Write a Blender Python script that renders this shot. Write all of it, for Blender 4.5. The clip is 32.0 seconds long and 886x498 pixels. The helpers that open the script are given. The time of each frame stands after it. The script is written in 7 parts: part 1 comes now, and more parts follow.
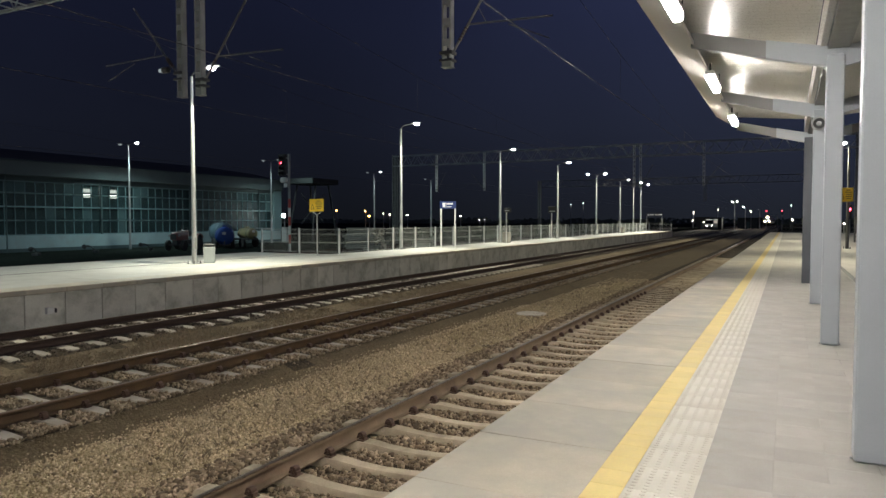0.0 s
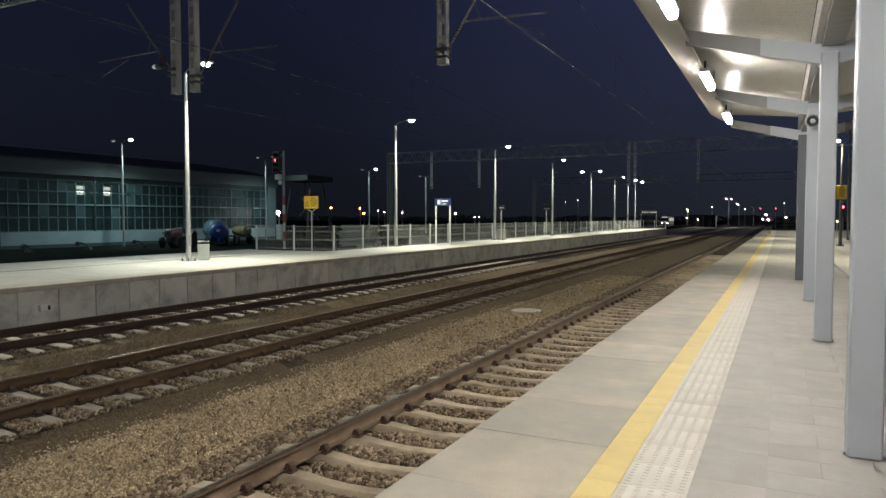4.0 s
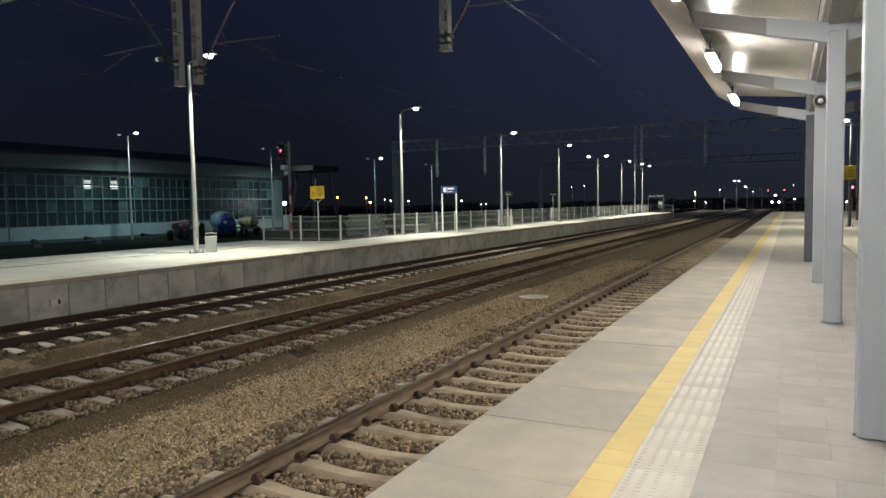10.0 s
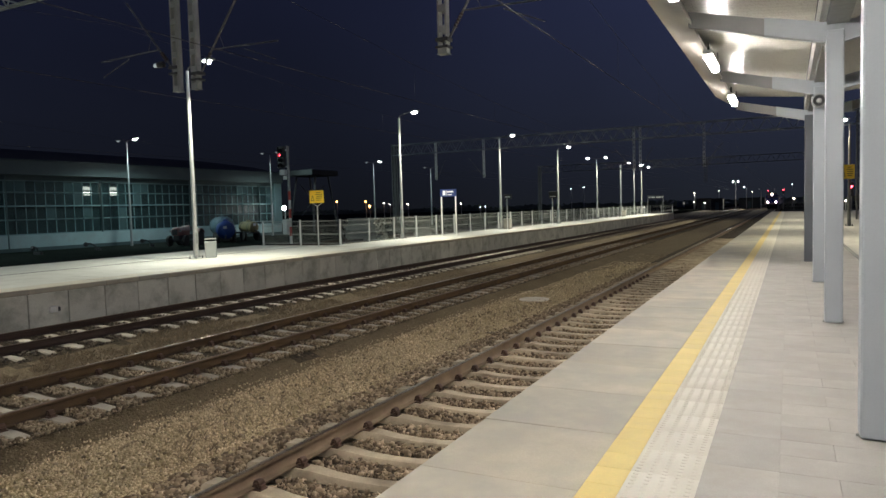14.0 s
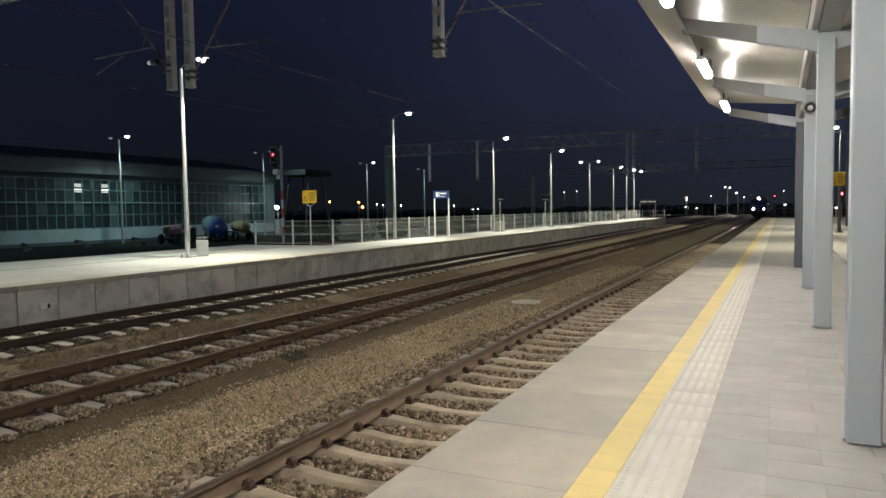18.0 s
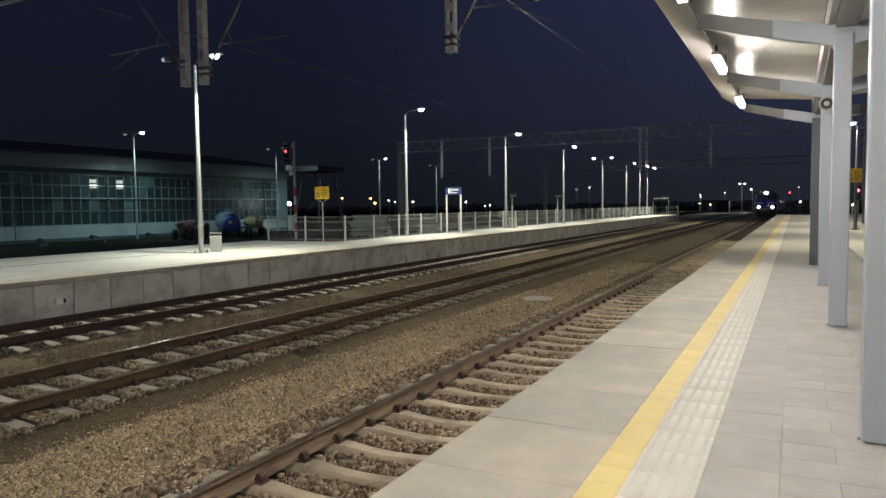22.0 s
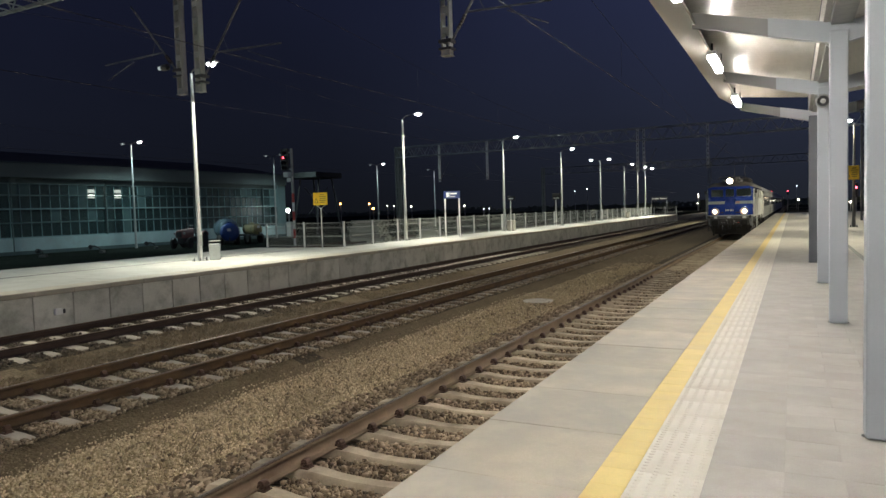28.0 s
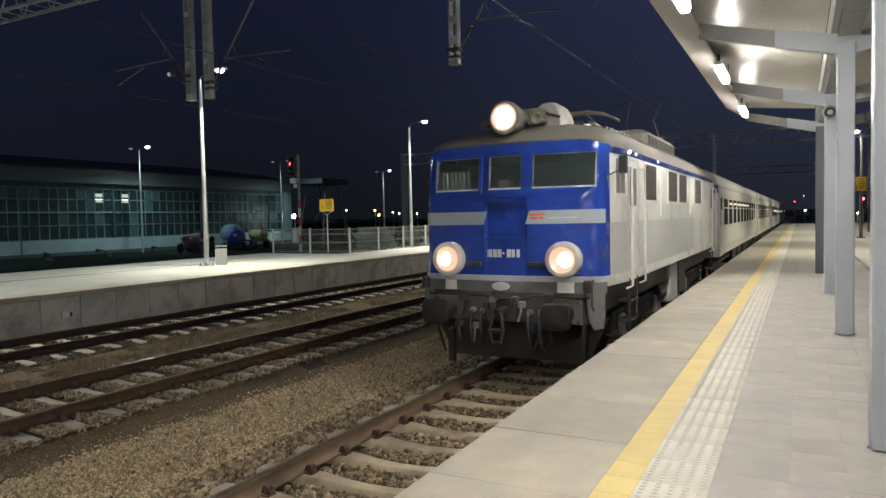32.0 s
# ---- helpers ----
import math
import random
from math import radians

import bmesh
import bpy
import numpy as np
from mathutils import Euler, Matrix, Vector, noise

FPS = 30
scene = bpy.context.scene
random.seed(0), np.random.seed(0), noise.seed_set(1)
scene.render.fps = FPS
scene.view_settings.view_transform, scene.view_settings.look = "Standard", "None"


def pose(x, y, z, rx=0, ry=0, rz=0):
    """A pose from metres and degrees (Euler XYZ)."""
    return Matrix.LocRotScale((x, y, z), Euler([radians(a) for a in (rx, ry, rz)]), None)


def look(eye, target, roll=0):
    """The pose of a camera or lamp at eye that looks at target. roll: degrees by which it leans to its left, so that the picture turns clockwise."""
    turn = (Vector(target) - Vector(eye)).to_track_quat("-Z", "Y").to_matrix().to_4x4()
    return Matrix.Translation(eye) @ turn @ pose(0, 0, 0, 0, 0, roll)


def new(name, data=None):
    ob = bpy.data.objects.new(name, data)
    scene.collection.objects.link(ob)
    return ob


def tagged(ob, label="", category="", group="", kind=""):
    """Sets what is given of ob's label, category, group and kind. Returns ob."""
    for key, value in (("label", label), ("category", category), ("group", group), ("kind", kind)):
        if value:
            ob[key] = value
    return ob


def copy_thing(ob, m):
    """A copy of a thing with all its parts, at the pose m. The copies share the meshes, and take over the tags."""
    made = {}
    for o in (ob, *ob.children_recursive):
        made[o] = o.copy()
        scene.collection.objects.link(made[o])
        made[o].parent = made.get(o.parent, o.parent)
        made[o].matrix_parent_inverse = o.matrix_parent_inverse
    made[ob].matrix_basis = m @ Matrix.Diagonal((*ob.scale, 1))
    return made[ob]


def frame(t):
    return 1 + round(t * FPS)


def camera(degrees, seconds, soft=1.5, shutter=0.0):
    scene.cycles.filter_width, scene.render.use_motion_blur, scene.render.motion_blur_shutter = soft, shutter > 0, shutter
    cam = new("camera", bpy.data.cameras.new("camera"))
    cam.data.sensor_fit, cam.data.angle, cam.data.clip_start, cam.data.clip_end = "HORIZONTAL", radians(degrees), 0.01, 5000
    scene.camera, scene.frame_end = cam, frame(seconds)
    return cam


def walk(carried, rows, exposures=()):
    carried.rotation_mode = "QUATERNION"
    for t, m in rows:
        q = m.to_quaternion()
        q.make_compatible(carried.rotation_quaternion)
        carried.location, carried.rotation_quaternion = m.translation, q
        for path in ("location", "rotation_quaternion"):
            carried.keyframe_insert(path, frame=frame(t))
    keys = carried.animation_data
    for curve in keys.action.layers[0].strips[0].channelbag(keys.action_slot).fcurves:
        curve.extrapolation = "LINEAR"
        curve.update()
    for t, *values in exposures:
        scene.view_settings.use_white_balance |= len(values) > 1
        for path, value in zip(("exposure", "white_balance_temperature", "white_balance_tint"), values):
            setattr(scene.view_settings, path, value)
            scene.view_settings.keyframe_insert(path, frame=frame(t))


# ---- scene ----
PATH = [
    (0, (-0.002, -0.008, 2.327), (-4.499, 8.914, 1.912), -0.03),
    (0.5, (-0.005, -0.015, 2.327), (-4.516, 8.901, 1.942), 0.08),
    (1, (-0.004, -0.009, 2.332), (-4.516, 8.906, 1.941), 0.12),
    (1.5, (-0.003, -0.010, 2.328), (-4.515, 8.905, 1.930), 0.07),
    (2, (0.001, -0.007, 2.326), (-4.483, 8.921, 1.896), -0.11),
    (2.5, (-0.002, -0.012, 2.329), (-4.444, 8.936, 1.874), -0.02),
    (3, (-0.008, -0.017, 2.327), (-4.422, 8.944, 1.862), 0.13),
    (3.5, (-0.007, -0.011, 2.323), (-4.427, 8.947, 1.867), 0.16),
    (5.5, (-0.006, -0.014, 2.319), (-4.458, 8.929, 1.859), -0.72),
    (6, (-0.006, -0.011, 2.316), (-4.485, 8.916, 1.819), -0.35),
    (6.5, (-0.000, -0.000, 2.320), (-4.494, 8.916, 1.766), -0.32),
    (7, (-0.002, -0.005, 2.320), (-4.459, 8.927, 1.734), -0.25),
    (7.5, (0.002, 0.002, 2.320), (-4.438, 8.939, 1.686), -0.40),
    (8, (0.002, -0.004, 2.322), (-4.437, 8.932, 1.655), -0.62),
    (8.5, (0.000, -0.000, 2.320), (-4.465, 8.924, 1.675), -0.90),
    (9, (0.000, 0.000, 2.321), (-4.508, 8.904, 1.698), -1.13),
    (9.5, (0.000, 0.000, 2.321), (-4.508, 8.904, 1.698), -1.13),
    (10, (0.003, 0.006, 2.319), (-4.516, 8.904, 1.687), -1.03),
    (10.5, (-0.002, 0.005, 2.323), (-4.503, 8.909, 1.645), -1.20),
    (11, (0.002, 0.008, 2.320), (-4.506, 8.907, 1.618), -1.40),
    (11.5, (-0.000, 0.005, 2.321), (-4.535, 8.892, 1.645), -1.40),
    (12, (-0.002, 0.011, 2.320), (-4.501, 8.920, 1.688), -1.45),
    (12.5, (-0.002, 0.009, 2.324), (-4.481, 8.929, 1.718), -1.48),
    (13, (-0.001, 0.015, 2.319), (-4.509, 8.921, 1.727), -1.48),
    (13.5, (-0.001, 0.013, 2.321), (-4.511, 8.919, 1.728), -1.36),
    (14, (-0.005, 0.015, 2.324), (-4.522, 8.917, 1.737), -1.58),
    (14.5, (-0.002, 0.011, 2.320), (-4.518, 8.914, 1.733), -1.68),
    (16.5, (0.004, 0.006, 2.318), (-4.416, 8.958, 1.747), -1.02),
    (17, (0.003, 0.008, 2.321), (-4.411, 8.962, 1.746), -1.06),
    (17.5, (0.000, 0.007, 2.316), (-4.406, 8.966, 1.742), -0.94),
    (18, (0.003, 0.001, 2.322), (-4.416, 8.954, 1.758), -0.83),
    (18.5, (0.006, 0.002, 2.322), (-4.453, 8.936, 1.776), -0.72),
    (19, (0.002, 0.002, 2.321), (-4.491, 8.920, 1.781), -0.77),
    (19.5, (0.002, 0.003, 2.318), (-4.493, 8.919, 1.767), -0.92),
    (20, (0.003, 0.001, 2.315), (-4.502, 8.910, 1.748), -0.97),
    (20.5, (0.002, 0.003, 2.317), (-4.514, 8.905, 1.712), -0.87),
    (21, (0.001, 0.005, 2.320), (-4.537, 8.895, 1.710), -0.87),
    (21.5, (0.003, 0.001, 2.316), (-4.553, 8.882, 1.710), -0.76),
    (22, (0.002, -0.000, 2.320), (-4.572, 8.871, 1.705), -0.74),
    (22.5, (0.000, -0.002, 2.317), (-4.571, 8.869, 1.683), -0.92),
    (23, (0.002, 0.001, 2.320), (-4.546, 8.882, 1.661), -1.16),
    (23.5, (-0.002, 0.002, 2.315), (-4.543, 8.886, 1.644), -1.17),
    (24, (0.002, 0.006, 2.319), (-4.568, 8.872, 1.600), -1.05),
    (24.5, (0.001, 0.002, 2.318), (-4.611, 8.847, 1.608), -1.02),
    (25, (0.000, 0.004, 2.319), (-4.621, 8.845, 1.625), -1.19),
    (25.5, (0.001, -0.000, 2.317), (-4.561, 8.874, 1.647), -1.57),
    (27.5, (-0.004, 0.006, 2.317), (-4.549, 8.894, 1.730), -1.78),
    (28, (-0.005, 0.009, 2.315), (-4.569, 8.890, 1.759), -1.71),
    (28.5, (-0.003, 0.003, 2.319), (-4.545, 8.895, 1.765), -1.49),
    (29, (-0.006, 0.004, 2.318), (-4.504, 8.918, 1.768), -1.32),
    (29.5, (-0.003, 0.004, 2.315), (-4.494, 8.922, 1.774), -1.24),
    (30, (-0.002, -0.001, 2.322), (-4.526, 8.902, 1.799), -1.30),
    (30.5, (-0.006, -0.001, 2.314), (-4.573, 8.881, 1.819), -1.43),
    (31, (-0.005, -0.007, 2.319), (-4.580, 8.872, 1.838), -1.32),
    (31.5, (-0.005, -0.013, 2.315), (-4.606, 8.854, 1.861), -1.24),
    (32, (-0.000, -0.019, 2.315), (-4.632, 8.832, 1.869), -1.16),
]
cam = camera(65.96, 32.0, soft=1.5)
walk(cam, [(t, look(eye, target, roll)) for t, eye, target, roll in PATH])

# ---- night sky ----
world = bpy.data.worlds.new("night_sky")
scene.world = world
world.use_nodes = True
wn, wl = world.node_tree.nodes, world.node_tree.links
w_tc = wn.new("ShaderNodeTexCoord")
w_sep = wn.new("ShaderNodeSeparateXYZ")
w_ramp = wn.new("ShaderNodeValToRGB")
w_noise = wn.new("ShaderNodeTexNoise")
w_noise.inputs["Scale"].default_value = 2.2
w_noise.inputs["Detail"].default_value = 4
w_mix = wn.new("ShaderNodeMix")
w_mix.data_type, w_mix.blend_type = "RGBA", "MULTIPLY"
w_mix.inputs["Factor"].default_value = 0.5
wl.new(w_tc.outputs["Generated"], w_sep.inputs[0])
wl.new(w_sep.outputs["Z"], w_ramp.inputs[0])
wl.new(w_tc.outputs["Generated"], w_noise.inputs["Vector"])
el = w_ramp.color_ramp.elements
el[0].position, el[0].color = 0.0, (0.0042, 0.0050, 0.0070, 1)
el[1].position, el[1].color = 0.13, (0.0056, 0.0069, 0.0130, 1)
high = el.new(0.34)
high.color = (0.0060, 0.0076, 0.0195, 1)
wl.new(w_ramp.outputs["Color"], w_mix.inputs[6])
wl.new(w_noise.outputs["Fac"], w_mix.inputs[7])
# sky raised towards the station side, standing in for the lamps' veiling glare
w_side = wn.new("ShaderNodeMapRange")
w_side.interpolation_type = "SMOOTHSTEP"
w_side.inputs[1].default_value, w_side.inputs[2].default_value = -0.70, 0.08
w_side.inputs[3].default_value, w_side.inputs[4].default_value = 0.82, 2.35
w_glare = wn.new("ShaderNodeVectorMath")
w_glare.operation = "SCALE"
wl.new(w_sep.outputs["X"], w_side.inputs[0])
wl.new(w_mix.outputs[2], w_glare.inputs[0])
wl.new(w_side.outputs[0], w_glare.inputs["Scale"])
wl.new(w_glare.outputs[0], wn["Background"].inputs["Color"])
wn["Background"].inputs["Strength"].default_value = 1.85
scene.view_settings.exposure = 0.15


def area(name, place, target, power, sx, sy, colour=(1, 0.96, 0.88), spread=180):
    data = bpy.data.lights.new(name, "AREA")
    data.energy, data.shape, data.size, data.size_y, data.color = power, "RECTANGLE", sx, sy, colour
    data.spread = radians(spread)
    ob = new(name, data)
    ob.matrix_world = look(place, target)
    return ob


# platform canopy tubes, one per bay
CANOPY_LAMPS = [-11.4, -6.7, -2.0, 2.7, 7.4, 12.1, 16.8]
for y in CANOPY_LAMPS:
    area("canopy_tube_light", (-1.13, y, 4.52), (-0.9, y, 0), 24.0, 0.12, 1.15, (1, 0.945, 0.865))
# far platform masts: base x, y
FAR_MASTS = [(-19.22, -9.5), (-19.22, 4.2), (-19.22, 18.05), (-18.85, 32.3), (-18.2, 45.1), (-17.75, 57.2), (-18.6, 74.0), (-18.6, 85.8), (-18.6, 94.0), (-18.6, 99.2)]
for x, y in FAR_MASTS:
    area("mast_light", (x + 0.98, y, 7.14), (x + 1.9, y, 0), 600 if y < 40 else 540, 0.3, 0.2, (1.0, 0.975, 0.815), 130)
# near platform masts beyond the canopy
NEAR_MASTS = [(2.95, 29.0), (2.95, 43.5), (2.95, 58.0), (2.95, 73.0), (2.95, 88.0)]
for x, y in NEAR_MASTS:
    area("mast_light", (x - 0.42, y, 6.40), (x - 2.4, y, 0), 400 if y < 60 else 230, 0.45, 0.2, (1, 0.94, 0.70), 160)
# yard masts by the depot
YARD_MASTS = [(-46.0, 3.2), (-46.0, 20.0), (-46.0, 36.75), (-46.0, 53.2), (-46.0, 72.2), (-46.0, 87.4)]
for x, y in YARD_MASTS:
    area("yard_light", (x + 0.95, y, 8.25), (x + 6.5, y, 0), 450 if y == 53.2 else 820, 0.3, 0.2, (0.70, 0.98, 0.98), 172)
# the lamp posts far down the line
area("distant_post_light", (-14.0, 219.4, 7.7), (-14.0, 200, 0), 1800, 0.4, 0.4, (1.0, 0.97, 0.88), 170)
area("distant_post_light", (-25.7, 220.4, 4.9), (-24.0, 205, 0), 1000, 0.4, 0.4, (1.0, 0.92, 0.78), 170)
area("depot_wall_light", (-45.6, 54.8, 2.85), (-40, 52, 0), 60, 0.3, 0.3, (0.8, 0.92, 1))

# ---- materials ----
MATS = {}


def mat(name, colour, rough=0.6, metal=0.0, vary=0.25, scale=6.0, grain=60.0, bump=0.15, dirt=None, dirt_at=0.55, emit=None, power=0.0, rnd=0.08, coat=0.0, spec=0.5, dirt_scale=1.3):
    """A surface with large stains, fine grain and relief. dirt: a second colour in patches."""
    if name in MATS:
        return MATS[name]
    m = bpy.data.materials.new(name)
    m.use_nodes = True
    n, l = m.node_tree.nodes, m.node_tree.links
    b = n["Principled BSDF"]
    b.inputs["Metallic"].default_value = metal
    b.inputs["Specular IOR Level"].default_value = spec
    b.inputs["Coat Weight"].default_value = coat
    tc, info = n.new("ShaderNodeTexCoord"), n.new("ShaderNodeObjectInfo")
    mul = n.new("ShaderNodeMath")
    mul.operation = "MULTIPLY"
    mul.inputs[1].default_value = 37.0
    add = n.new("ShaderNodeVectorMath")
    l.new(info.outputs["Random"], mul.inputs[0])
    l.new(tc.outputs["Object"], add.inputs[0])
    l.new(mul.outputs[0], add.inputs[1])
    big, fine = n.new("ShaderNodeTexNoise"), n.new("ShaderNodeTexNoise")
    for t, s, d in ((big, scale, 5), (fine, grain, 3)):
        t.inputs["Scale"].default_value, t.inputs["Detail"].default_value = s, d
        l.new(add.outputs[0], t.inputs["Vector"])
    dark = tuple(c * (1 - vary) for c in colour[:3]) + (1,)
    light = tuple(min(1, c * (1 + vary)) for c in colour[:3]) + (1,)
    ramp = n.new("ShaderNodeValToRGB")
    ramp.color_ramp.elements[0].position, ramp.color_ramp.elements[0].color = 0.3, dark
    ramp.color_ramp.elements[1].position, ramp.color_ramp.elements[1].color = 0.72, light
    mixer = n.new("ShaderNodeMix")
    mixer.data_type = "FLOAT"
    mixer.inputs[0].default_value = 0.45
    l.new(big.outputs["Fac"], mixer.inputs[2])
    l.new(fine.outputs["Fac"], mixer.inputs[3])
    l.new(mixer.outputs[0], ramp.inputs[0])
    out = ramp.outputs["Color"]
    if dirt:
        third = n.new("ShaderNodeTexNoise")
        third.inputs["Scale"].default_value, third.inputs["Detail"].default_value = dirt_scale, 6
        third.inputs["Roughness"].default_value = 0.65
        l.new(add.outputs[0], third.inputs["Vector"])
        r2 = n.new("ShaderNodeValToRGB")
        r2.color_ramp.elements[0].position, r2.color_ramp.elements[1].position = dirt_at - 0.1, dirt_at + 0.14
        l.new(third.outputs["Fac"], r2.inputs[0])
        mc = n.new("ShaderNodeMix")
        mc.data_type = "RGBA"
        l.new(r2.outputs["Color"], mc.inputs[0])
        l.new(out, mc.inputs[6])
        mc.inputs[7].default_value = (*dirt, 1)
        out = mc.outputs[2]
    if rnd:
        hsv, mr = n.new("ShaderNodeHueSaturation"), n.new("ShaderNodeMapRange")
        mr.inputs[3].default_value, mr.inputs[4].default_value = 1 - rnd, 1 + rnd
        l.new(info.outputs["Random"], mr.inputs[0])
        l.new(mr.outputs[0], hsv.inputs["Value"])
        l.new(out, hsv.inputs["Color"])
        out = hsv.outputs["Color"]
    l.new(out, b.inputs["Base Color"])
    rr = n.new("ShaderNodeMapRange")
    rr.inputs[3].default_value, rr.inputs[4].default_value = max(0.02, rough - 0.12), min(1, rough + 0.12)
    l.new(fine.outputs["Fac"], rr.inputs[0])
    l.new(rr.outputs[0], b.inputs["Roughness"])
    if bump:
        bp = n.new("ShaderNodeBump")
        bp.inputs["Strength"].default_value, bp.inputs["Distance"].default_value = bump, 0.01
        l.new(mixer.outputs[0], bp.inputs["Height"])
        l.new(bp.outputs[0], b.inputs["Normal"])
    if emit:
        b.inputs["Emission Color"].default_value = (*emit, 1)
        b.inputs["Emission Strength"].default_value = power
    MATS[name] = m
    return m


def glow(name, colour, power):
    m = bpy.data.materials.new(name)
    m.use_nodes = True
    b = m.node_tree.nodes["Principled BSDF"]
    b.inputs["Base Color"].default_value = (*[0.5 * c for c in colour], 1)
    b.inputs["Roughness"].default_value = 0.4
    b.inputs["Emission Color"].default_value = (*colour, 1)
    b.inputs["Emission Strength"].default_value = power
    return m


def pane_glass(name, tint, rough=0.05, clear=0.6):
    m = bpy.data.materials.new(name)
    m.use_nodes = True
    b = m.node_tree.nodes["Principled BSDF"]
    b.inputs["Base Color"].default_value = (*tint, 1)
    b.inputs["Roughness"].default_value = rough
    b.inputs["Alpha"].default_value = 1 - clear
    return m


def gravel_mat(name, tones, scale, bump):
    """Loose stone: cells of several tones, with relief."""
    m = bpy.data.materials.new(name)
    m.use_nodes = True
    n, l = m.node_tree.nodes, m.node_tree.links
    b = n["Principled BSDF"]
    b.inputs["Roughness"].default_value = 0.9
    b.inputs["Specular IOR Level"].default_value = 0.12
    tc = n.new("ShaderNodeTexCoord")
    vor, big = n.new("ShaderNodeTexVoronoi"), n.new("ShaderNodeTexNoise")
    vor.inputs["Scale"].default_value = scale
    big.inputs["Scale"].default_value, big.inputs["Detail"].default_value = 0.7, 5
    for t in (vor, big):
        l.new(tc.outputs["Object"], t.inputs["Vector"])
    ramp = n.new("ShaderNodeValToRGB")
    ramp.color_ramp.interpolation = "LINEAR"
    for i, c in enumerate(tones):
        e = ramp.color_ramp.elements[i] if i < 2 else ramp.color_ramp.elements.new(0.5)
        e.position, e.color = i / (len(tones) - 1), (*c, 1)
    sep = n.new("ShaderNodeSeparateColor")
    l.new(vor.outputs["Color"], sep.inputs[0])
    mx = n.new("ShaderNodeMix")
    mx.data_type = "FLOAT"
    mx.inputs[0].default_value = 0.5
    l.new(sep.outputs[0], mx.inputs[2])
    l.new(big.outputs["Fac"], mx.inputs[3])
    l.new(mx.outputs[0], ramp.inputs[0])
    l.new(ramp.outputs["Color"], b.inputs["Base Color"])
    bp = n.new("ShaderNodeBump")
    bp.inputs["Strength"].default_value, bp.inputs["Distance"].default_value = bump, 0.03
    bp.invert = True
    l.new(vor.outputs["Distance"], bp.inputs["Height"])
    l.new(bp.outputs[0], b.inputs["Normal"])
    return m


def stone_mat(name, tones):
    """Separate stones: a tone for each island."""
    m = bpy.data.materials.new(name)
    m.use_nodes = True
    n, l = m.node_tree.nodes, m.node_tree.links
    b = n["Principled BSDF"]
    b.inputs["Roughness"].default_value = 0.88
    geo, ramp = n.new("ShaderNodeNewGeometry"), n.new("ShaderNodeValToRGB")
    for i, c in enumerate(tones):
        e = ramp.color_ramp.elements[i] if i < 2 else ramp.color_ramp.elements.new(0.5)
        e.position, e.color = i / (len(tones) - 1), (*c, 1)
    l.new(geo.outputs["Random Per Island"], ramp.inputs[0])
    tc, ns = n.new("ShaderNodeTexCoord"), n.new("ShaderNodeTexNoise")
    ns.inputs["Scale"].default_value = 0.8
    l.new(tc.outputs["Object"], ns.inputs["Vector"])
    hsv, mr = n.new("ShaderNodeHueSaturation"), n.new("ShaderNodeMapRange")
    mr.inputs[3].default_value, mr.inputs[4].default_value = 0.65, 1.35
    l.new(ns.outputs["Fac"], mr.inputs[0])
    l.new(mr.outputs[0], hsv.inputs["Value"])
    l.new(ramp.outputs["Color"], hsv.inputs["Color"])
    l.new(hsv.outputs["Color"], b.inputs["Base Color"])
    return m


CONCRETE = mat("concrete", (0.40, 0.38, 0.33), 0.75, vary=0.18, scale=1.4, grain=45, bump=0.12, dirt=(0.27, 0.25, 0.21), dirt_at=0.62, rnd=0.10)
COPING = mat("coping_concrete", (0.415, 0.372, 0.294), 0.6, vary=0.22, scale=2.4, grain=140, bump=0.16, dirt=(0.315, 0.298, 0.258), dirt_at=0.50, rnd=0.08, dirt_scale=1.1)
PAVER = mat("paver_concrete", (0.380, 0.360, 0.328), 0.7, vary=0.20, scale=2.4, grain=130, bump=0.18, dirt=(0.345, 0.318, 0.28), dirt_at=0.56, rnd=0.035, dirt_scale=2.6)
PANEL = mat("wall_panel_concrete", (0.53, 0.525, 0.465), 0.8, vary=0.16, scale=1.6, grain=30, bump=0.10, dirt=(0.25, 0.25, 0.21), dirt_at=0.56, rnd=0.12)
YELLOW = mat("yellow_paint", (0.65, 0.51, 0.19), 0.6, vary=0.10, scale=3, grain=60, bump=0.05, dirt=(0.56, 0.44, 0.20), dirt_at=0.60, rnd=0.025)
TACTILE = mat("white_tactile_tile", (0.57, 0.536, 0.463), 0.55, vary=0.08, scale=3, grain=60, bump=0.05, dirt=(0.5, 0.46, 0.39), dirt_at=0.62, rnd=0.015)
SLEEPER = mat("sleeper_concrete", (0.47, 0.385, 0.27), 0.85, vary=0.22, scale=3, grain=40, bump=0.25, dirt=(0.20, 0.15, 0.105), dirt_at=0.58, rnd=0.12)
SLEEPER_PALE = mat("pale_sleeper_concrete", (0.40, 0.355, 0.29), 0.85, vary=0.2, scale=3, grain=40, bump=0.25, dirt=(0.25, 0.20, 0.15), dirt_at=0.62, rnd=0.14)
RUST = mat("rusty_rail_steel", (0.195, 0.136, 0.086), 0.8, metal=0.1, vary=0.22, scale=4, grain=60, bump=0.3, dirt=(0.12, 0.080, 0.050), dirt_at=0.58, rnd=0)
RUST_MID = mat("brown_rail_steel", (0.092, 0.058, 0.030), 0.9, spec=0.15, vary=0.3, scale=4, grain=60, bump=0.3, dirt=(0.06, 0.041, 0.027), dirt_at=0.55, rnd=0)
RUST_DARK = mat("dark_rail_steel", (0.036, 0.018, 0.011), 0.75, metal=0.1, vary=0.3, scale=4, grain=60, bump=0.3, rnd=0)
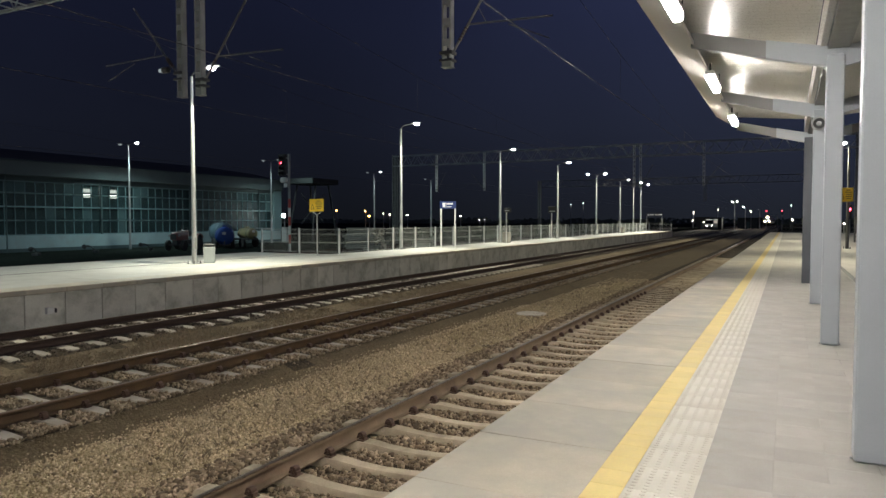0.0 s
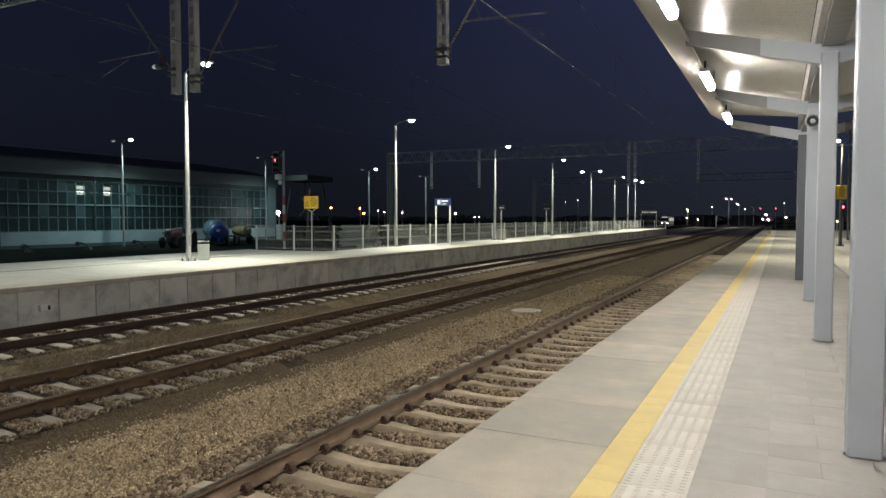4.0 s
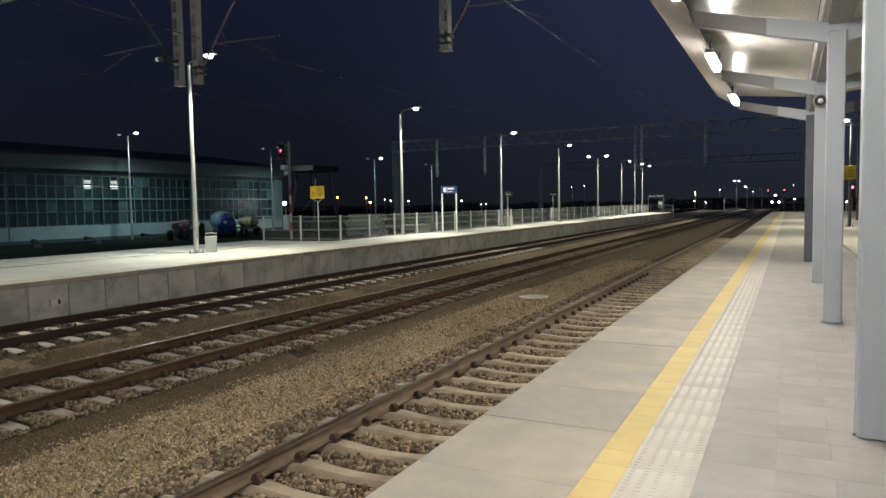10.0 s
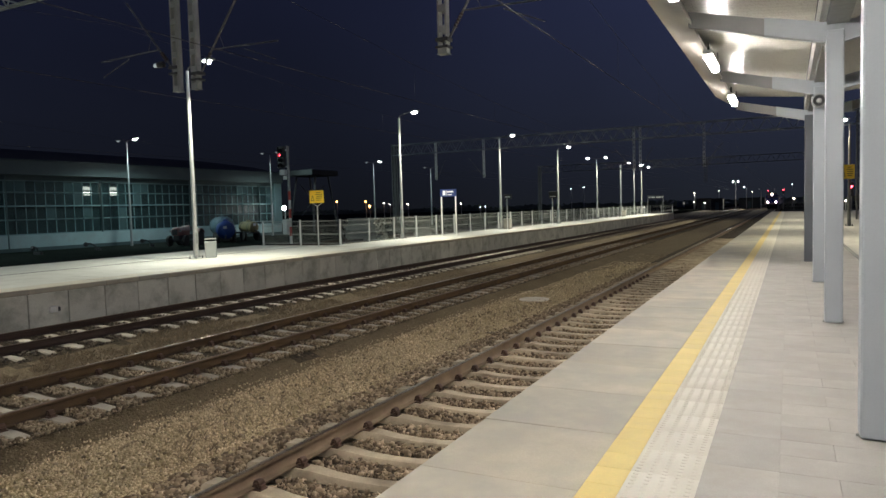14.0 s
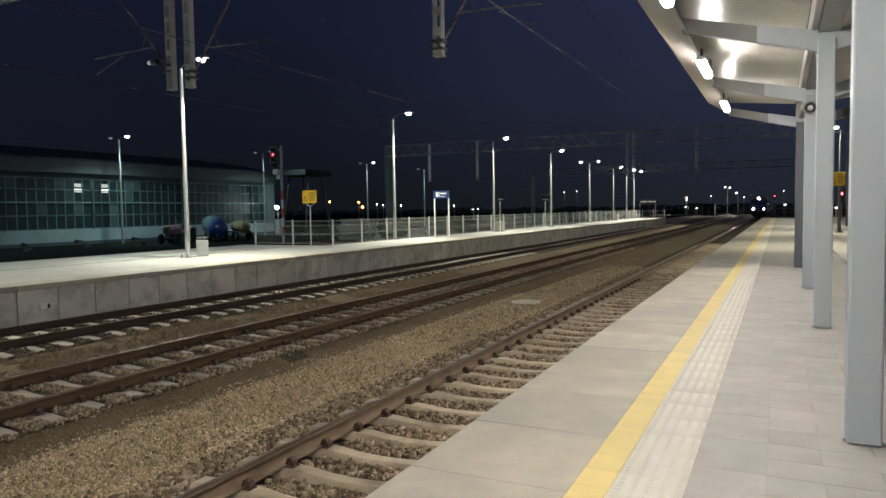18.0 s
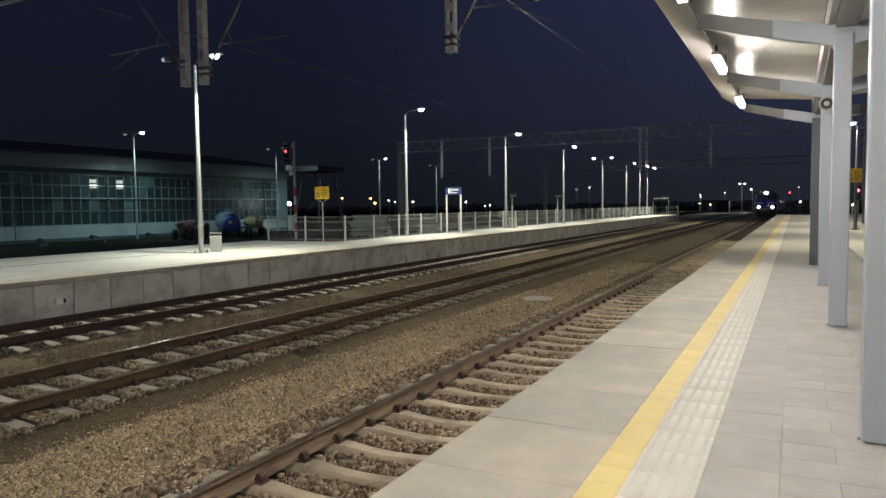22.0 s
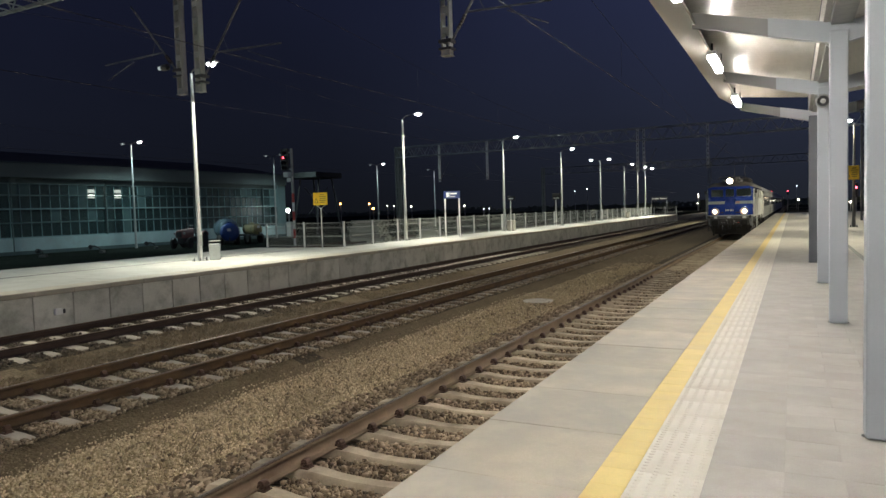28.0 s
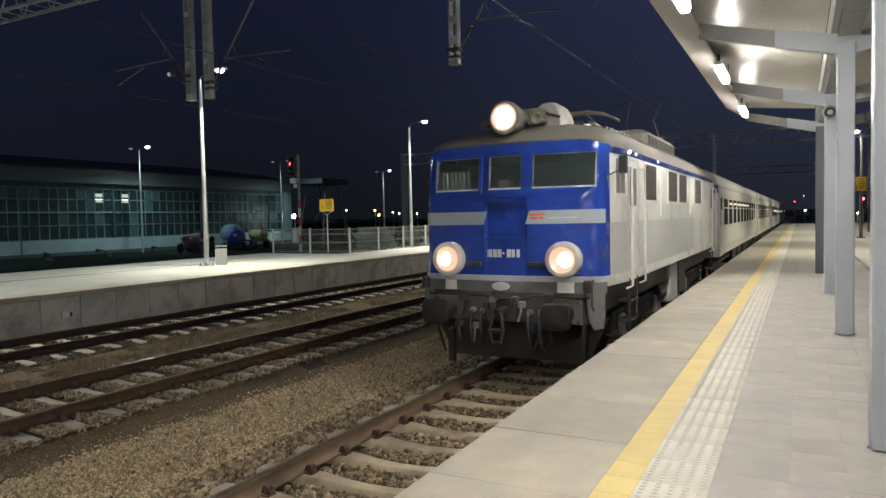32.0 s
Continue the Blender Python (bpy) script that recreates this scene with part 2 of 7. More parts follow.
# distant sleepers coloured dark in place of the lamplight that falls short there
FAR_BED = mat("dimmed_sleeper_concrete", (0.095, 0.078, 0.056), 0.9, vary=0.25, scale=2, grain=20, rnd=0)
RAILTOP = mat("worn_rail_top", (0.17, 0.12, 0.08), 0.30, metal=0.75, vary=0.15, scale=8, grain=120, bump=0.03, rnd=0)
RAILTOP_DULL = mat("rusted_rail_top", (0.12, 0.072, 0.045), 0.62, metal=0.35, vary=0.2, scale=8, grain=120, bump=0.05, rnd=0)
CLIP = mat("rusty_clip_steel", (0.085, 0.047, 0.032), 0.6, metal=0.2, vary=0.3, grain=80, rnd=0.1)
COLUMN = mat("grey_column_paint", (0.42, 0.455, 0.495), 0.38, vary=0.05, scale=1.5, grain=120, bump=0.03, rnd=0.02)
BEAM_DARK = mat("grey_beam_paint", (0.25, 0.25, 0.25), 0.5, vary=0.06, scale=2, grain=100, bump=0.03, rnd=0.02)
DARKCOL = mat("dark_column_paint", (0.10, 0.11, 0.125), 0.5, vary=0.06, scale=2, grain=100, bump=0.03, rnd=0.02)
SOFFIT = mat("cream_steel_sheet", (0.46, 0.45, 0.41), 0.30, vary=0.05, scale=1.2, grain=50, bump=0.03, rnd=0.03, spec=0.32)
FASCIA = mat("pale_fascia_sheet", (0.55, 0.52, 0.48), 0.4, vary=0.06, scale=1.0, grain=50, bump=0.03, rnd=0.03)
GALV = mat("galvanised_steel", (0.50, 0.51, 0.50), 0.42, metal=0.55, vary=0.14, scale=9, grain=70, bump=0.05, rnd=0.04)
GALV_DULL = mat("dull_galvanised_steel", (0.33, 0.34, 0.33), 0.6, metal=0.4, vary=0.18, scale=7, grain=60, bump=0.08, rnd=0.05)
BLACK = mat("black_plastic", (0.02, 0.02, 0.022), 0.5, vary=0.2, rnd=0)
DARKSTEEL = mat("dark_steel", (0.05, 0.05, 0.052), 0.55, metal=0.3, vary=0.25, scale=8, bump=0.1, rnd=0)
LENS = glow("lit_led_lens", (0.95, 1.0, 0.97), 120)
LENS_DIM = glow("dim_led_lens", (0.85, 0.97, 1.0), 0.25)
TUBE = glow("lit_tube_cover", (1.0, 0.955, 0.895), 185)
RED_GLOW = glow("red_signal_lens", (1.0, 0.05, 0.08), 18)
WHITE_PAINT = mat("white_paint", (0.74, 0.73, 0.70), 0.5, vary=0.08, rnd=0.02)
RED_PAINT = mat("red_paint", (0.50, 0.05, 0.04), 0.5, vary=0.1, rnd=0.02)
SIGN_YELLOW = mat("sign_yellow", (0.80, 0.52, 0.03), 0.5, vary=0.04, rnd=0, bump=0.0)
SIGN_BLUE = mat("sign_blue", (0.012, 0.025, 0.11), 0.45, vary=0.05, rnd=0, bump=0.0)
INK = mat("sign_ink", (0.05, 0.04, 0.03), 0.6, rnd=0, bump=0.0)
BALLAST = gravel_mat("ballast_bed", [(0.036, 0.028, 0.019), (0.075, 0.059, 0.039), (0.140, 0.110, 0.075)], 22, 1.0)
GRAVEL = gravel_mat("fine_gravel_path", [(0.208, 0.160, 0.090), (0.343, 0.263, 0.150), (0.511, 0.403, 0.233)], 38, 0.8)
GRASSY = gravel_mat("weedy_ballast", [(0.094, 0.071, 0.045), (0.163, 0.125, 0.079), (0.256, 0.200, 0.131)], 26, 0.9)
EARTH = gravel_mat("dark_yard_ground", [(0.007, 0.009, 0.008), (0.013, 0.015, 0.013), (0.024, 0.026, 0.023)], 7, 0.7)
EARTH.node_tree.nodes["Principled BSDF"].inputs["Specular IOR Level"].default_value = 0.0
DAMP = gravel_mat("damp_dark_gravel", [(0.111, 0.083, 0.050), (0.178, 0.135, 0.081), (0.256, 0.199, 0.123)], 40, 0.9)
WEATHERED = mat("weathered_tube", (0.13, 0.13, 0.125), 0.6, metal=0.3, vary=0.2, rnd=0.05)
STONES = stone_mat("crushed_stone", [(0.101, 0.070, 0.042), (0.177, 0.125, 0.077), (0.264, 0.190, 0.119), (0.436, 0.328, 0.216)])
STONES_DARK = stone_mat("dull_crushed_stone", [(0.136, 0.100, 0.062), (0.215, 0.161, 0.101), (0.294, 0.223, 0.146), (0.429, 0.336, 0.229)])
STONES_FAR = stone_mat("dark_crushed_stone", [(0.031, 0.024, 0.017), (0.054, 0.042, 0.030), (0.079, 0.061, 0.044), (0.144, 0.113, 0.084)])
STONES_RED = stone_mat("brownish_gravel_stone", [(0.254, 0.188, 0.111), (0.436, 0.333, 0.200), (0.576, 0.453, 0.279), (0.805, 0.651, 0.429)])

# ---- mesh helpers ----
class Mesh:
    """Collects vertices and faces, with a material slot for each face."""

    def __init__(self):
        self.v, self.f, self.s = [], [], []

    def add(self, verts, faces, slot=0):
        k = len(self.v)
        self.v += [tuple(p) for p in verts]
        self.f += [tuple(i + k for i in f) for f in faces]
        self.s += [slot] * len(faces)
        return self

    def box(self, x0, y0, z0, x1, y1, z1, slot=0, c=0.0):
        if not c:
            return self.add([(x0, y0, z0), (x1, y0, z0), (x1, y1, z0), (x0, y1, z0), (x0, y0, z1), (x1, y0, z1), (x1, y1, z1), (x0, y1, z1)],
                            [(0, 3, 2, 1), (4, 5, 6, 7), (0, 1, 5, 4), (1, 2, 6, 5), (2, 3, 7, 6), (3, 0, 4, 7)], slot)
        # top and upright edges chamfered
        ring = lambda i, z: [(x0 + i + c, y0 + i, z), (x1 - i - c, y0 + i, z), (x1 - i, y0 + i + c, z), (x1 - i, y1 - i - c, z),
                             (x1 - i - c, y1 - i, z), (x0 + i + c, y1 - i, z), (x0 + i, y1 - i - c, z), (x0 + i, y0 + i + c, z)]
        return self.loft([ring(c, z0), ring(0, z0 + c), ring(0, z1 - c), ring(c, z1)], slot)

    def loft(self, rings, slot=0, caps=True, closed=True):
        n = len(rings[0])
        k = len(self.v)
        for r in rings:
            self.v += [tuple(p) for p in r]
        for j in range(len(rings) - 1):
            for i in range(n if closed else n - 1):
                a, b = k + j * n + i, k + j * n + (i + 1) % n
                self.f.append((a, b, b + n, a + n))
                self.s.append(slot)
        if caps and closed:
            self.f += [tuple(range(k + n - 1, k - 1, -1)), tuple(range(k + (len(rings) - 1) * n, k + len(rings) * n))]
            self.s += [slot, slot]
        return self

    def tube(self, pts, r, n=8, slot=0, caps=True):
        """A round bar through points; r: one radius or one for each point."""
        pts = [Vector(p) for p in pts]
        rs = r if isinstance(r, (list, tuple)) else [r] * len(pts)
        rings, u = [], None
        for i, p in enumerate(pts):
            d = (pts[min(i + 1, len(pts) - 1)] - pts[max(i - 1, 0)]).normalized()
            if u is None:
                u = d.cross(Vector((0, 0, 1)) if abs(d.z) < 0.9 else Vector((1, 0, 0))).normalized()
            u = (u - d * u.dot(d)).normalized()
            w = d.cross(u)
            rings.append([p + (u * math.cos(2 * math.pi * k / n) + w * math.sin(2 * math.pi * k / n)) * rs[i] for k in range(n)])
        return self.loft(rings, slot, caps)

    def lathe(self, prof, axis="z", at=(0, 0, 0), n=16, slot=0, caps=True):
        """prof: rows of (radius, distance along the axis)."""
        rings = []
        for r, h in prof:
            ring = []
            for k in range(n):
                a = 2 * math.pi * k / n
                p = {"z": (r * math.cos(a), r * math.sin(a), h), "y": (r * math.sin(a), h, r * math.cos(a)), "x": (h, r * math.cos(a), r * math.sin(a))}[axis]
                ring.append((p[0] + at[0], p[1] + at[1], p[2] + at[2]))
            rings.append(ring)
        return self.loft(rings, slot, caps)

    def along(self, prof, y0, y1, slots=None, caps=True):
        """A profile of (x, z) drawn along y."""
        n, k = len(prof), len(self.v)
        self.v += [(x, y0, z) for x, z in prof] + [(x, y1, z) for x, z in prof]
        for i in range(n):
            j = (i + 1) % n
            self.f.append((k + i, k + j, k + n + j, k + n + i))
            self.s.append(slots[i] if slots else 0)
        if caps:
            self.f += [tuple(range(k + n - 1, k - 1, -1)), tuple(range(k + n, k + 2 * n))]
            self.s += [0, 0]
        return self

    def data(self, name, *mats, smooth=False):
        me = bpy.data.meshes.new(name)
        me.from_pydata(self.v, [], self.f)
        for m in mats:
            me.materials.append(m)
        if len(mats) > 1:
            me.polygons.foreach_set("material_index", self.s)
        if smooth:
            me.polygons.foreach_set("use_smooth", [True] * len(self.f))
            me.set_sharp_from_angle(angle=radians(38))
        me.update()
        return me


def empty(name, m=None, **tags):
    ob = new(name)
    ob.empty_display_size = 0.2
    if m is not None:
        ob.matrix_basis = m
    return tagged(ob, **tags)


def part(name, mesh, mats, parent=None, label="", m=None, smooth=False):
    """One mesh object, under a thing or a part. mesh: a Mesh or mesh data that is shared."""
    mats = mats if isinstance(mats, (list, tuple)) else (mats,)
    me = mesh.data(name, *mats, smooth=smooth) if isinstance(mesh, Mesh) else mesh
    ob = new(name, me)
    if parent is not None:
        ob.parent = parent
    if m is not None:
        ob.matrix_basis = m
    if label:
        ob["label"] = label
    return ob


def thing(name, mesh, mats, label, category, m=None, group="", kind="", smooth=False):
    return tagged(part(name, mesh, mats, None, "", m, smooth), label, category, group, kind)


def structure(name, mesh, mats, label="", m=None, smooth=False):
    return tagged(part(name, mesh, mats, None, "", m, smooth), label, "", "", "structure")

# ---- ground, ballast and tracks ----
TRACKS = {"near": -3.65, "mid": -9.22, "far": -13.78, "yard": -28.2}
STRIPS = [(-900, 5), (-24.0, 0), (-12.35, 2), (-10.75, 0), (-7.78, 3), (-7.08, 1), (-5.35, 0), (-1.9, 5)]


def strip_slot(x):
    slot = 0
    for x0, s in STRIPS:
        if x >= x0:
            slot = s
    return slot


def ground_height(x, y):
    if x < -24.3:
        return 0.12
    if x < -15.5 or x > -1.95:
        return -0.42
    z = -0.255
    for c in (-3.65, -9.22, -13.78):
        z -= 0.09 * max(0.0, min(1.0, (abs(x - c) - 1.45) / 0.5)) * (1 if abs(x - c) < 2.4 else 0)
    if -15.4 < x < -12.5 or -10.7 < x < -7.8:
        z += 0.05
    if -7.2 < x < -5.3:
        z = -0.285
    return z + 0.022 * noise.noise((x * 1.1, y * 1.1, 0)) + 0.012 * noise.noise((x * 4.3, y * 4.3, 3))


def build_ground():
    xs = [-900, -300, -120, -70, -50, -40, -32, -26, -24.31, -24.29, -15.51] + [round(-15.49 + 0.24 * i, 3) for i in range(57)] + [-1.94, 4, 12, 60, 300, 900]
    ys = [-300, -60, -20, -6, 0] + [0.3 * i for i in range(1, 121)] + [40, 46, 54, 64, 80, 100, 130, 180, 260, 400, 900]
    mesh = Mesh()
    mesh.v = [(x, y, ground_height(x, y)) for y in ys for x in xs]
    n = len(xs)
    for j in range(len(ys) - 1):
        for i in range(n - 1):
            mesh.f.append((j * n + i, j * n + i + 1, (j + 1) * n + i + 1, (j + 1) * n + i))
            near = max(0.0, min(1.0, (34 - ys[j]) / 10))
            slot = strip_slot((xs[i] + xs[i + 1]) / 2 + 0.25 * near * noise.noise((ys[j] * 0.8, xs[i], 7)))
            # darker weedy ballast takes over further on, painting in the weaker light there
            mesh.s.append(2 if slot in (1, 3) and ys[j] > 26 + 7 * noise.noise((xs[i] * 0.9, ys[j] * 0.25, 4)) else slot)
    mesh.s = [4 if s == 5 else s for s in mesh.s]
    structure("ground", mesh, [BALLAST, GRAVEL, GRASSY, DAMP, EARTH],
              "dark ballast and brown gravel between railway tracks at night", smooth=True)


build_ground()


def rail_profile():
    half = [(0.075, 0.0), (0.075, 0.011), (0.022, 0.028), (0.009, 0.05), (0.009, 0.122), (0.036, 0.136), (0.036, 0.160), (0.029, 0.170), (0.014, 0.172)]
    prof = half + [(-x, z) for x, z in reversed(half)]
    return prof, [1 if 6 <= i <= 10 else 0 for i in range(len(prof))]


def sleeper_mesh(name, material):
    """A prestressed concrete sleeper along x, hollowed in the middle; z is 0 at the rail seats."""
    rows = [(-1.30, -0.035, 0.085, 0.13), (-1.26, -0.012, 0.10, 0.14), (-1.0, 0.004, 0.105, 0.145), (-0.72, 0.0, 0.11, 0.15), (-0.50, 0.0, 0.10, 0.14), (-0.28, -0.02, 0.09, 0.125), (0, -0.028, 0.088, 0.12)]
    rows += [(-x, z, a, b) for x, z, a, b in reversed(rows[:-1])]
    m = Mesh()
    m.loft([[(x, -b, -0.2), (x, b, -0.2), (x, a, z - 0.02), (x, a - 0.02, z), (x, 0.02 - a, z), (x, -a, z - 0.02)] for x, z, a, b in rows])
    return m.data(name, material, smooth=True)


def clip_mesh():
    """A cast shoulder and the round spring clip that presses on the rail foot."""
    m = Mesh()
    m.box(-0.055, -0.055, -0.008, 0.05, 0.055, 0.008, c=0.004)
    m.box(0.012, -0.035, 0.0, 0.045, 0.035, 0.045, c=0.006)
    m.lathe([(0.014, -0.026), (0.026, -0.042), (0.038, -0.036), (0.041, -0.018), (0.041, 0.018), (0.038, 0.036), (0.026, 0.042), (0.014, 0.026)], "y", at=(-0.008, 0, 0.050), n=12)
    m.tube([(-0.05, -0.03, 0.022), (-0.035, -0.036, 0.045), (-0.006, -0.036, 0.056)], 0.011, 5)
    m.tube([(-0.05, 0.03, 0.022), (-0.035, 0.036, 0.045), (-0.006, 0.036, 0.056)], 0.011, 5)
    return m.data("rail_clip", CLIP, smooth=True)


SLEEPERS = {"near": sleeper_mesh("sleeper", SLEEPER), "mid": sleeper_mesh("sleeper", SLEEPER_PALE)}
CLIP_MESH = clip_mesh()
SPACING = 0.6


def build_track(key, y_phase, y0, y1, n_parts, look_key, y_clips, label):
    x = TRACKS[key]
    z0 = 0.0 if key != "yard" else 0.33
    track = empty("railway_track", pose(x, 0, z0 - 0.172), label=label, category="railway track", group="tracks in the station")
    prof, slots = rail_profile()
    for dx in (-0.7535, 0.7535):
        m = Mesh().along([(px, pz) for px, pz in prof], y0, y1, slots)
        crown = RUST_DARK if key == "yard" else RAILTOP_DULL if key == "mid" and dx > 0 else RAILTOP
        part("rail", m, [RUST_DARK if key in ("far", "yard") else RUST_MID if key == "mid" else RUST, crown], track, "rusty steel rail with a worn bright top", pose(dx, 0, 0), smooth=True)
    first = y_phase - SPACING * int((y_phase - max(y0, 1.8)) / SPACING)
    rest = Mesh()
    for i in range(1, int((first + 11) / SPACING)):
        rest.box(-1.3, first - SPACING * i - 0.11, -0.1, 1.3, first - SPACING * i + 0.11, -0.008)
    for i in range(int((110 - first) / SPACING)):
        y = first + SPACING * i
        if i < n_parts:
            s = part("sleeper", SLEEPERS[look_key], (), track, m=pose(random.uniform(-0.015, 0.015), y, -0.006, 0, 0, random.uniform(-0.5, 0.5)))
            if y < y_clips:
                for dx in (-0.7535, 0.7535):
                    for side in (-1, 1):
                        part("rail_clip", CLIP_MESH, (), s, m=pose(dx + side * 0.105, 0, 0.006, 0, 0, 0 if side > 0 else 180))
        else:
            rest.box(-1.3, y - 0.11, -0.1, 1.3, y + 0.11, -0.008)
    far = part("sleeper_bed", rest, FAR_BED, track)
    far["kind"] = "stuff"
    return track


build_track("near", 4.66, -12, 330, 80, "near", 24, "railway track with rusty rails on concrete sleepers beside the platform")
build_track("mid", 8.35, -12, 330, 70, "mid", 16, "middle railway track with rust-brown rails and pale concrete sleepers")
build_track("far", 7.48, -12, 330, 60, "mid", 0, "railway track with dark rails along the far platform wall")
build_track("yard", 7.3, -12, 200, 40, "near", 0, "dark yard track behind the far platform")


# ---- loose stone ----
def scatter(name, boxes, size, material, label, sleepers=(), seed=1):
    """Crushed stones, each a dented block of its own, on the ballast. boxes: x0, x1, y0, y1, count, lift."""
    rng = np.random.default_rng(seed)
    unit = np.array([(-1, -1, -1), (1, -1, -1), (1, 1, -1), (-1, 1, -1), (-1, -1, 1), (1, -1, 1), (1, 1, 1), (-1, 1, 1)], float) * 0.5
    quads = np.array([(0, 3, 2, 1), (4, 5, 6, 7), (0, 1, 5, 4), (1, 2, 6, 5), (2, 3, 7, 6), (3, 0, 4, 7)])
    places = []
    for x0, x1, y0, y1, count, z in boxes:
        p = np.empty((count, 3))
        p[:, 0], p[:, 1] = rng.uniform(x0, x1, count), y0 + (y1 - y0) * rng.uniform(0, 1, count) ** 1.35
        p[:, 2] = [ground_height(a, b) for a, b in p[:, :2]]
        p[:, 2] += z + rng.uniform(-0.014, 0.020, count)
        places.append(p)
    p = np.concatenate(places)
    for cx, phase in sleepers:
        near = np.abs(p[:, 0] - cx) < 1.32
        off = np.abs((p[:, 1] - phase + SPACING / 2) % SPACING - SPACING / 2)
        rail = (np.abs(np.abs(p[:, 0] - cx) - 0.7535) < 0.085)
        p = p[~(near & (off < 0.148)) & ~rail]
    n = len(p)
    v = unit[None] * (1 + rng.uniform(-0.55, 0.5, (n, 8, 3))) * (size * (0.45 + 1.1 * rng.uniform(0, 1, n) ** 2))[:, None, None]
    v *= rng.uniform(0.55, 1.3, (n, 1, 3))
    a, b = rng.uniform(0, 6.28, n), rng.uniform(-0.9, 0.9, n)
    ca, sa, cb, sb = np.cos(a), np.sin(a), np.cos(b), np.sin(b)
    x, y, z = v[..., 0], v[..., 1], v[..., 2]
    y, z = y * cb[:, None] - z * sb[:, None], y * sb[:, None] + z * cb[:, None]
    x, y = x * ca[:, None] - y * sa[:, None], x * sa[:, None] + y * ca[:, None]
    v = np.stack([x, y, z], -1) + p[:, None]
    me = bpy.data.meshes.new(name)
    me.vertices.add(n * 8)
    me.vertices.foreach_set("co", v.ravel())
    f = (quads[None] + 8 * np.arange(n)[:, None, None]).reshape(-1, 4)
    me.loops.add(f.size)
    me.loops.foreach_set("vertex_index", f.ravel())
    me.polygons.add(len(f))
    me.polygons.foreach_set("loop_start", np.arange(0, f.size, 4))
    me.materials.append(material)
    me.update(calc_edges=True)
    tagged(new(name, me), label, "gravel", "", "stuff")


scatter("ballast_stones", [(-5.45, -2.05, 2.6, 12, 38000, 0.020), (-5.4, -2.05, 12, 30, 19000, 0.018)], 0.034, STONES, "grey-brown crushed ballast stones between the sleepers", [(-3.65, 4.66)], 2)
scatter("ballast_stones", [(-10.8, -7.78, 3.5, 14, 32000, 0.022), (-10.7, -7.85, 14, 27, 13000, 0.022)], 0.029, STONES_DARK, "dark ballast stones along the middle track", [(-9.22, 8.35)], 3)
scatter("ballast_stones", [(-10.7, -7.85, 24, 48, 12000, 0.020)], 0.031, STONES, "dark ballast stones along the far stretch of the middle track", [(-9.22, 8.35)], 8)
scatter("path_gravel", [(-7.06, -5.3, 2.6, 12, 60000, 0.002), (-7.1, -5.35, 12, 31, 15000, 0.002), (-7.25, -7.04, 2.6, 20, 5500, 0.0), (-7.5, -7.2, 2.6, 20, 2200, 0.0)], 0.0145, STONES_RED, "reddish-brown fine gravel between two tracks", (), 4)
scatter("path_gravel", [(-7.0, -5.3, 2.6, 12, 2600, 0.003), (-7.0, -5.35, 12, 36, 2400, 0.003)], 0.025, STONES_DARK, "coarser brown stones scattered over the fine gravel", (), 14)
scatter("path_gravel", [(-7.8, -7.1, 3, 16, 3500, 0.0)], 0.013, STONES, "fine dark gravel in the drain strip", (), 6)
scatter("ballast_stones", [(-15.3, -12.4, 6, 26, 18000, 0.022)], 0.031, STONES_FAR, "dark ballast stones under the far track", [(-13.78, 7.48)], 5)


def weeds(name, box, count, seed):
    """Low dry grass blades in the track bed."""
    rng = random.Random(seed)
    m = Mesh()
    for _ in range(count):
        x, y = rng.uniform(box[0], box[1]), box[2] + (box[3] - box[2]) * rng.random() ** 1.4
        if noise.noise((x * 0.9, y * 0.5, seed)) < -0.12:
            continue
        z, a, hgt, lean = ground_height(x, y) - 0.01, rng.uniform(0, 6.3), rng.uniform(0.04, 0.12), rng.uniform(0.01, 0.08)
        dx, dy = math.cos(a), math.sin(a)
        w = 0.004
        m.add([(x - dy * w, y + dx * w, z), (x + dy * w, y - dx * w, z), (x + dx * lean * 0.5, y + dy * lean * 0.5, z + hgt * 0.7), (x + dx * lean * 1.3, y + dy * lean * 1.3, z + hgt)], [(0, 1, 2), (2, 1, 3), (0, 2, 3)])
    thing(name, m, mat("dry_grass", (0.22, 0.168, 0.108), 0.8, vary=0.35, rnd=0), "sparse dry grass in the ballast between tracks", "grass", kind="stuff")


weeds("track_weeds", (-12.5, -10.7, 5, 26), 15000, 5)
weeds("track_weeds", (-7.0, -5.6, 5, 18), 900, 21)
weeds("track_weeds", (-2.75, -2.08, 22, 44), 2500, 9)

# a round concrete lid in the gravel
lid = Mesh().lathe([(0.42, -0.20), (0.42, 0.0), (0.41, 0.010), (0.0, 0.012)], n=36)
lid.box(-0.10, -0.018, 0.010, 0.10, 0.018, 0.017)
thing("manhole_cover", lid, mat("dirty_lid_concrete", (0.60, 0.535, 0.44), 0.85, vary=0.25, scale=4, grain=50, bump=0.2, rnd=0), "round pale concrete manhole cover lying in the gravel", "manhole cover", pose(-6.36, 18.1, -0.268), smooth=True)

# ---- near platform ----
P = 0.76
EDGE = -2.02
m = Mesh()
m.box(EDGE + 0.10, -26, -0.42, 14, 100.5, P - 0.008)
near_platform = structure("platform", m, CONCRETE, "concrete station platform with a yellow edge line")
m = Mesh()
m.box(1.95, -26, P - 0.11, 13.9, 100.5, P - 0.004)
m.box(-0.45, 26.0, P - 0.11, 1.95, 100.5, P - 0.004)
m.box(-0.45, -26, P - 0.11, 1.95, 1.9, P - 0.004)
part("far_paving", m, PAVER, near_platform)


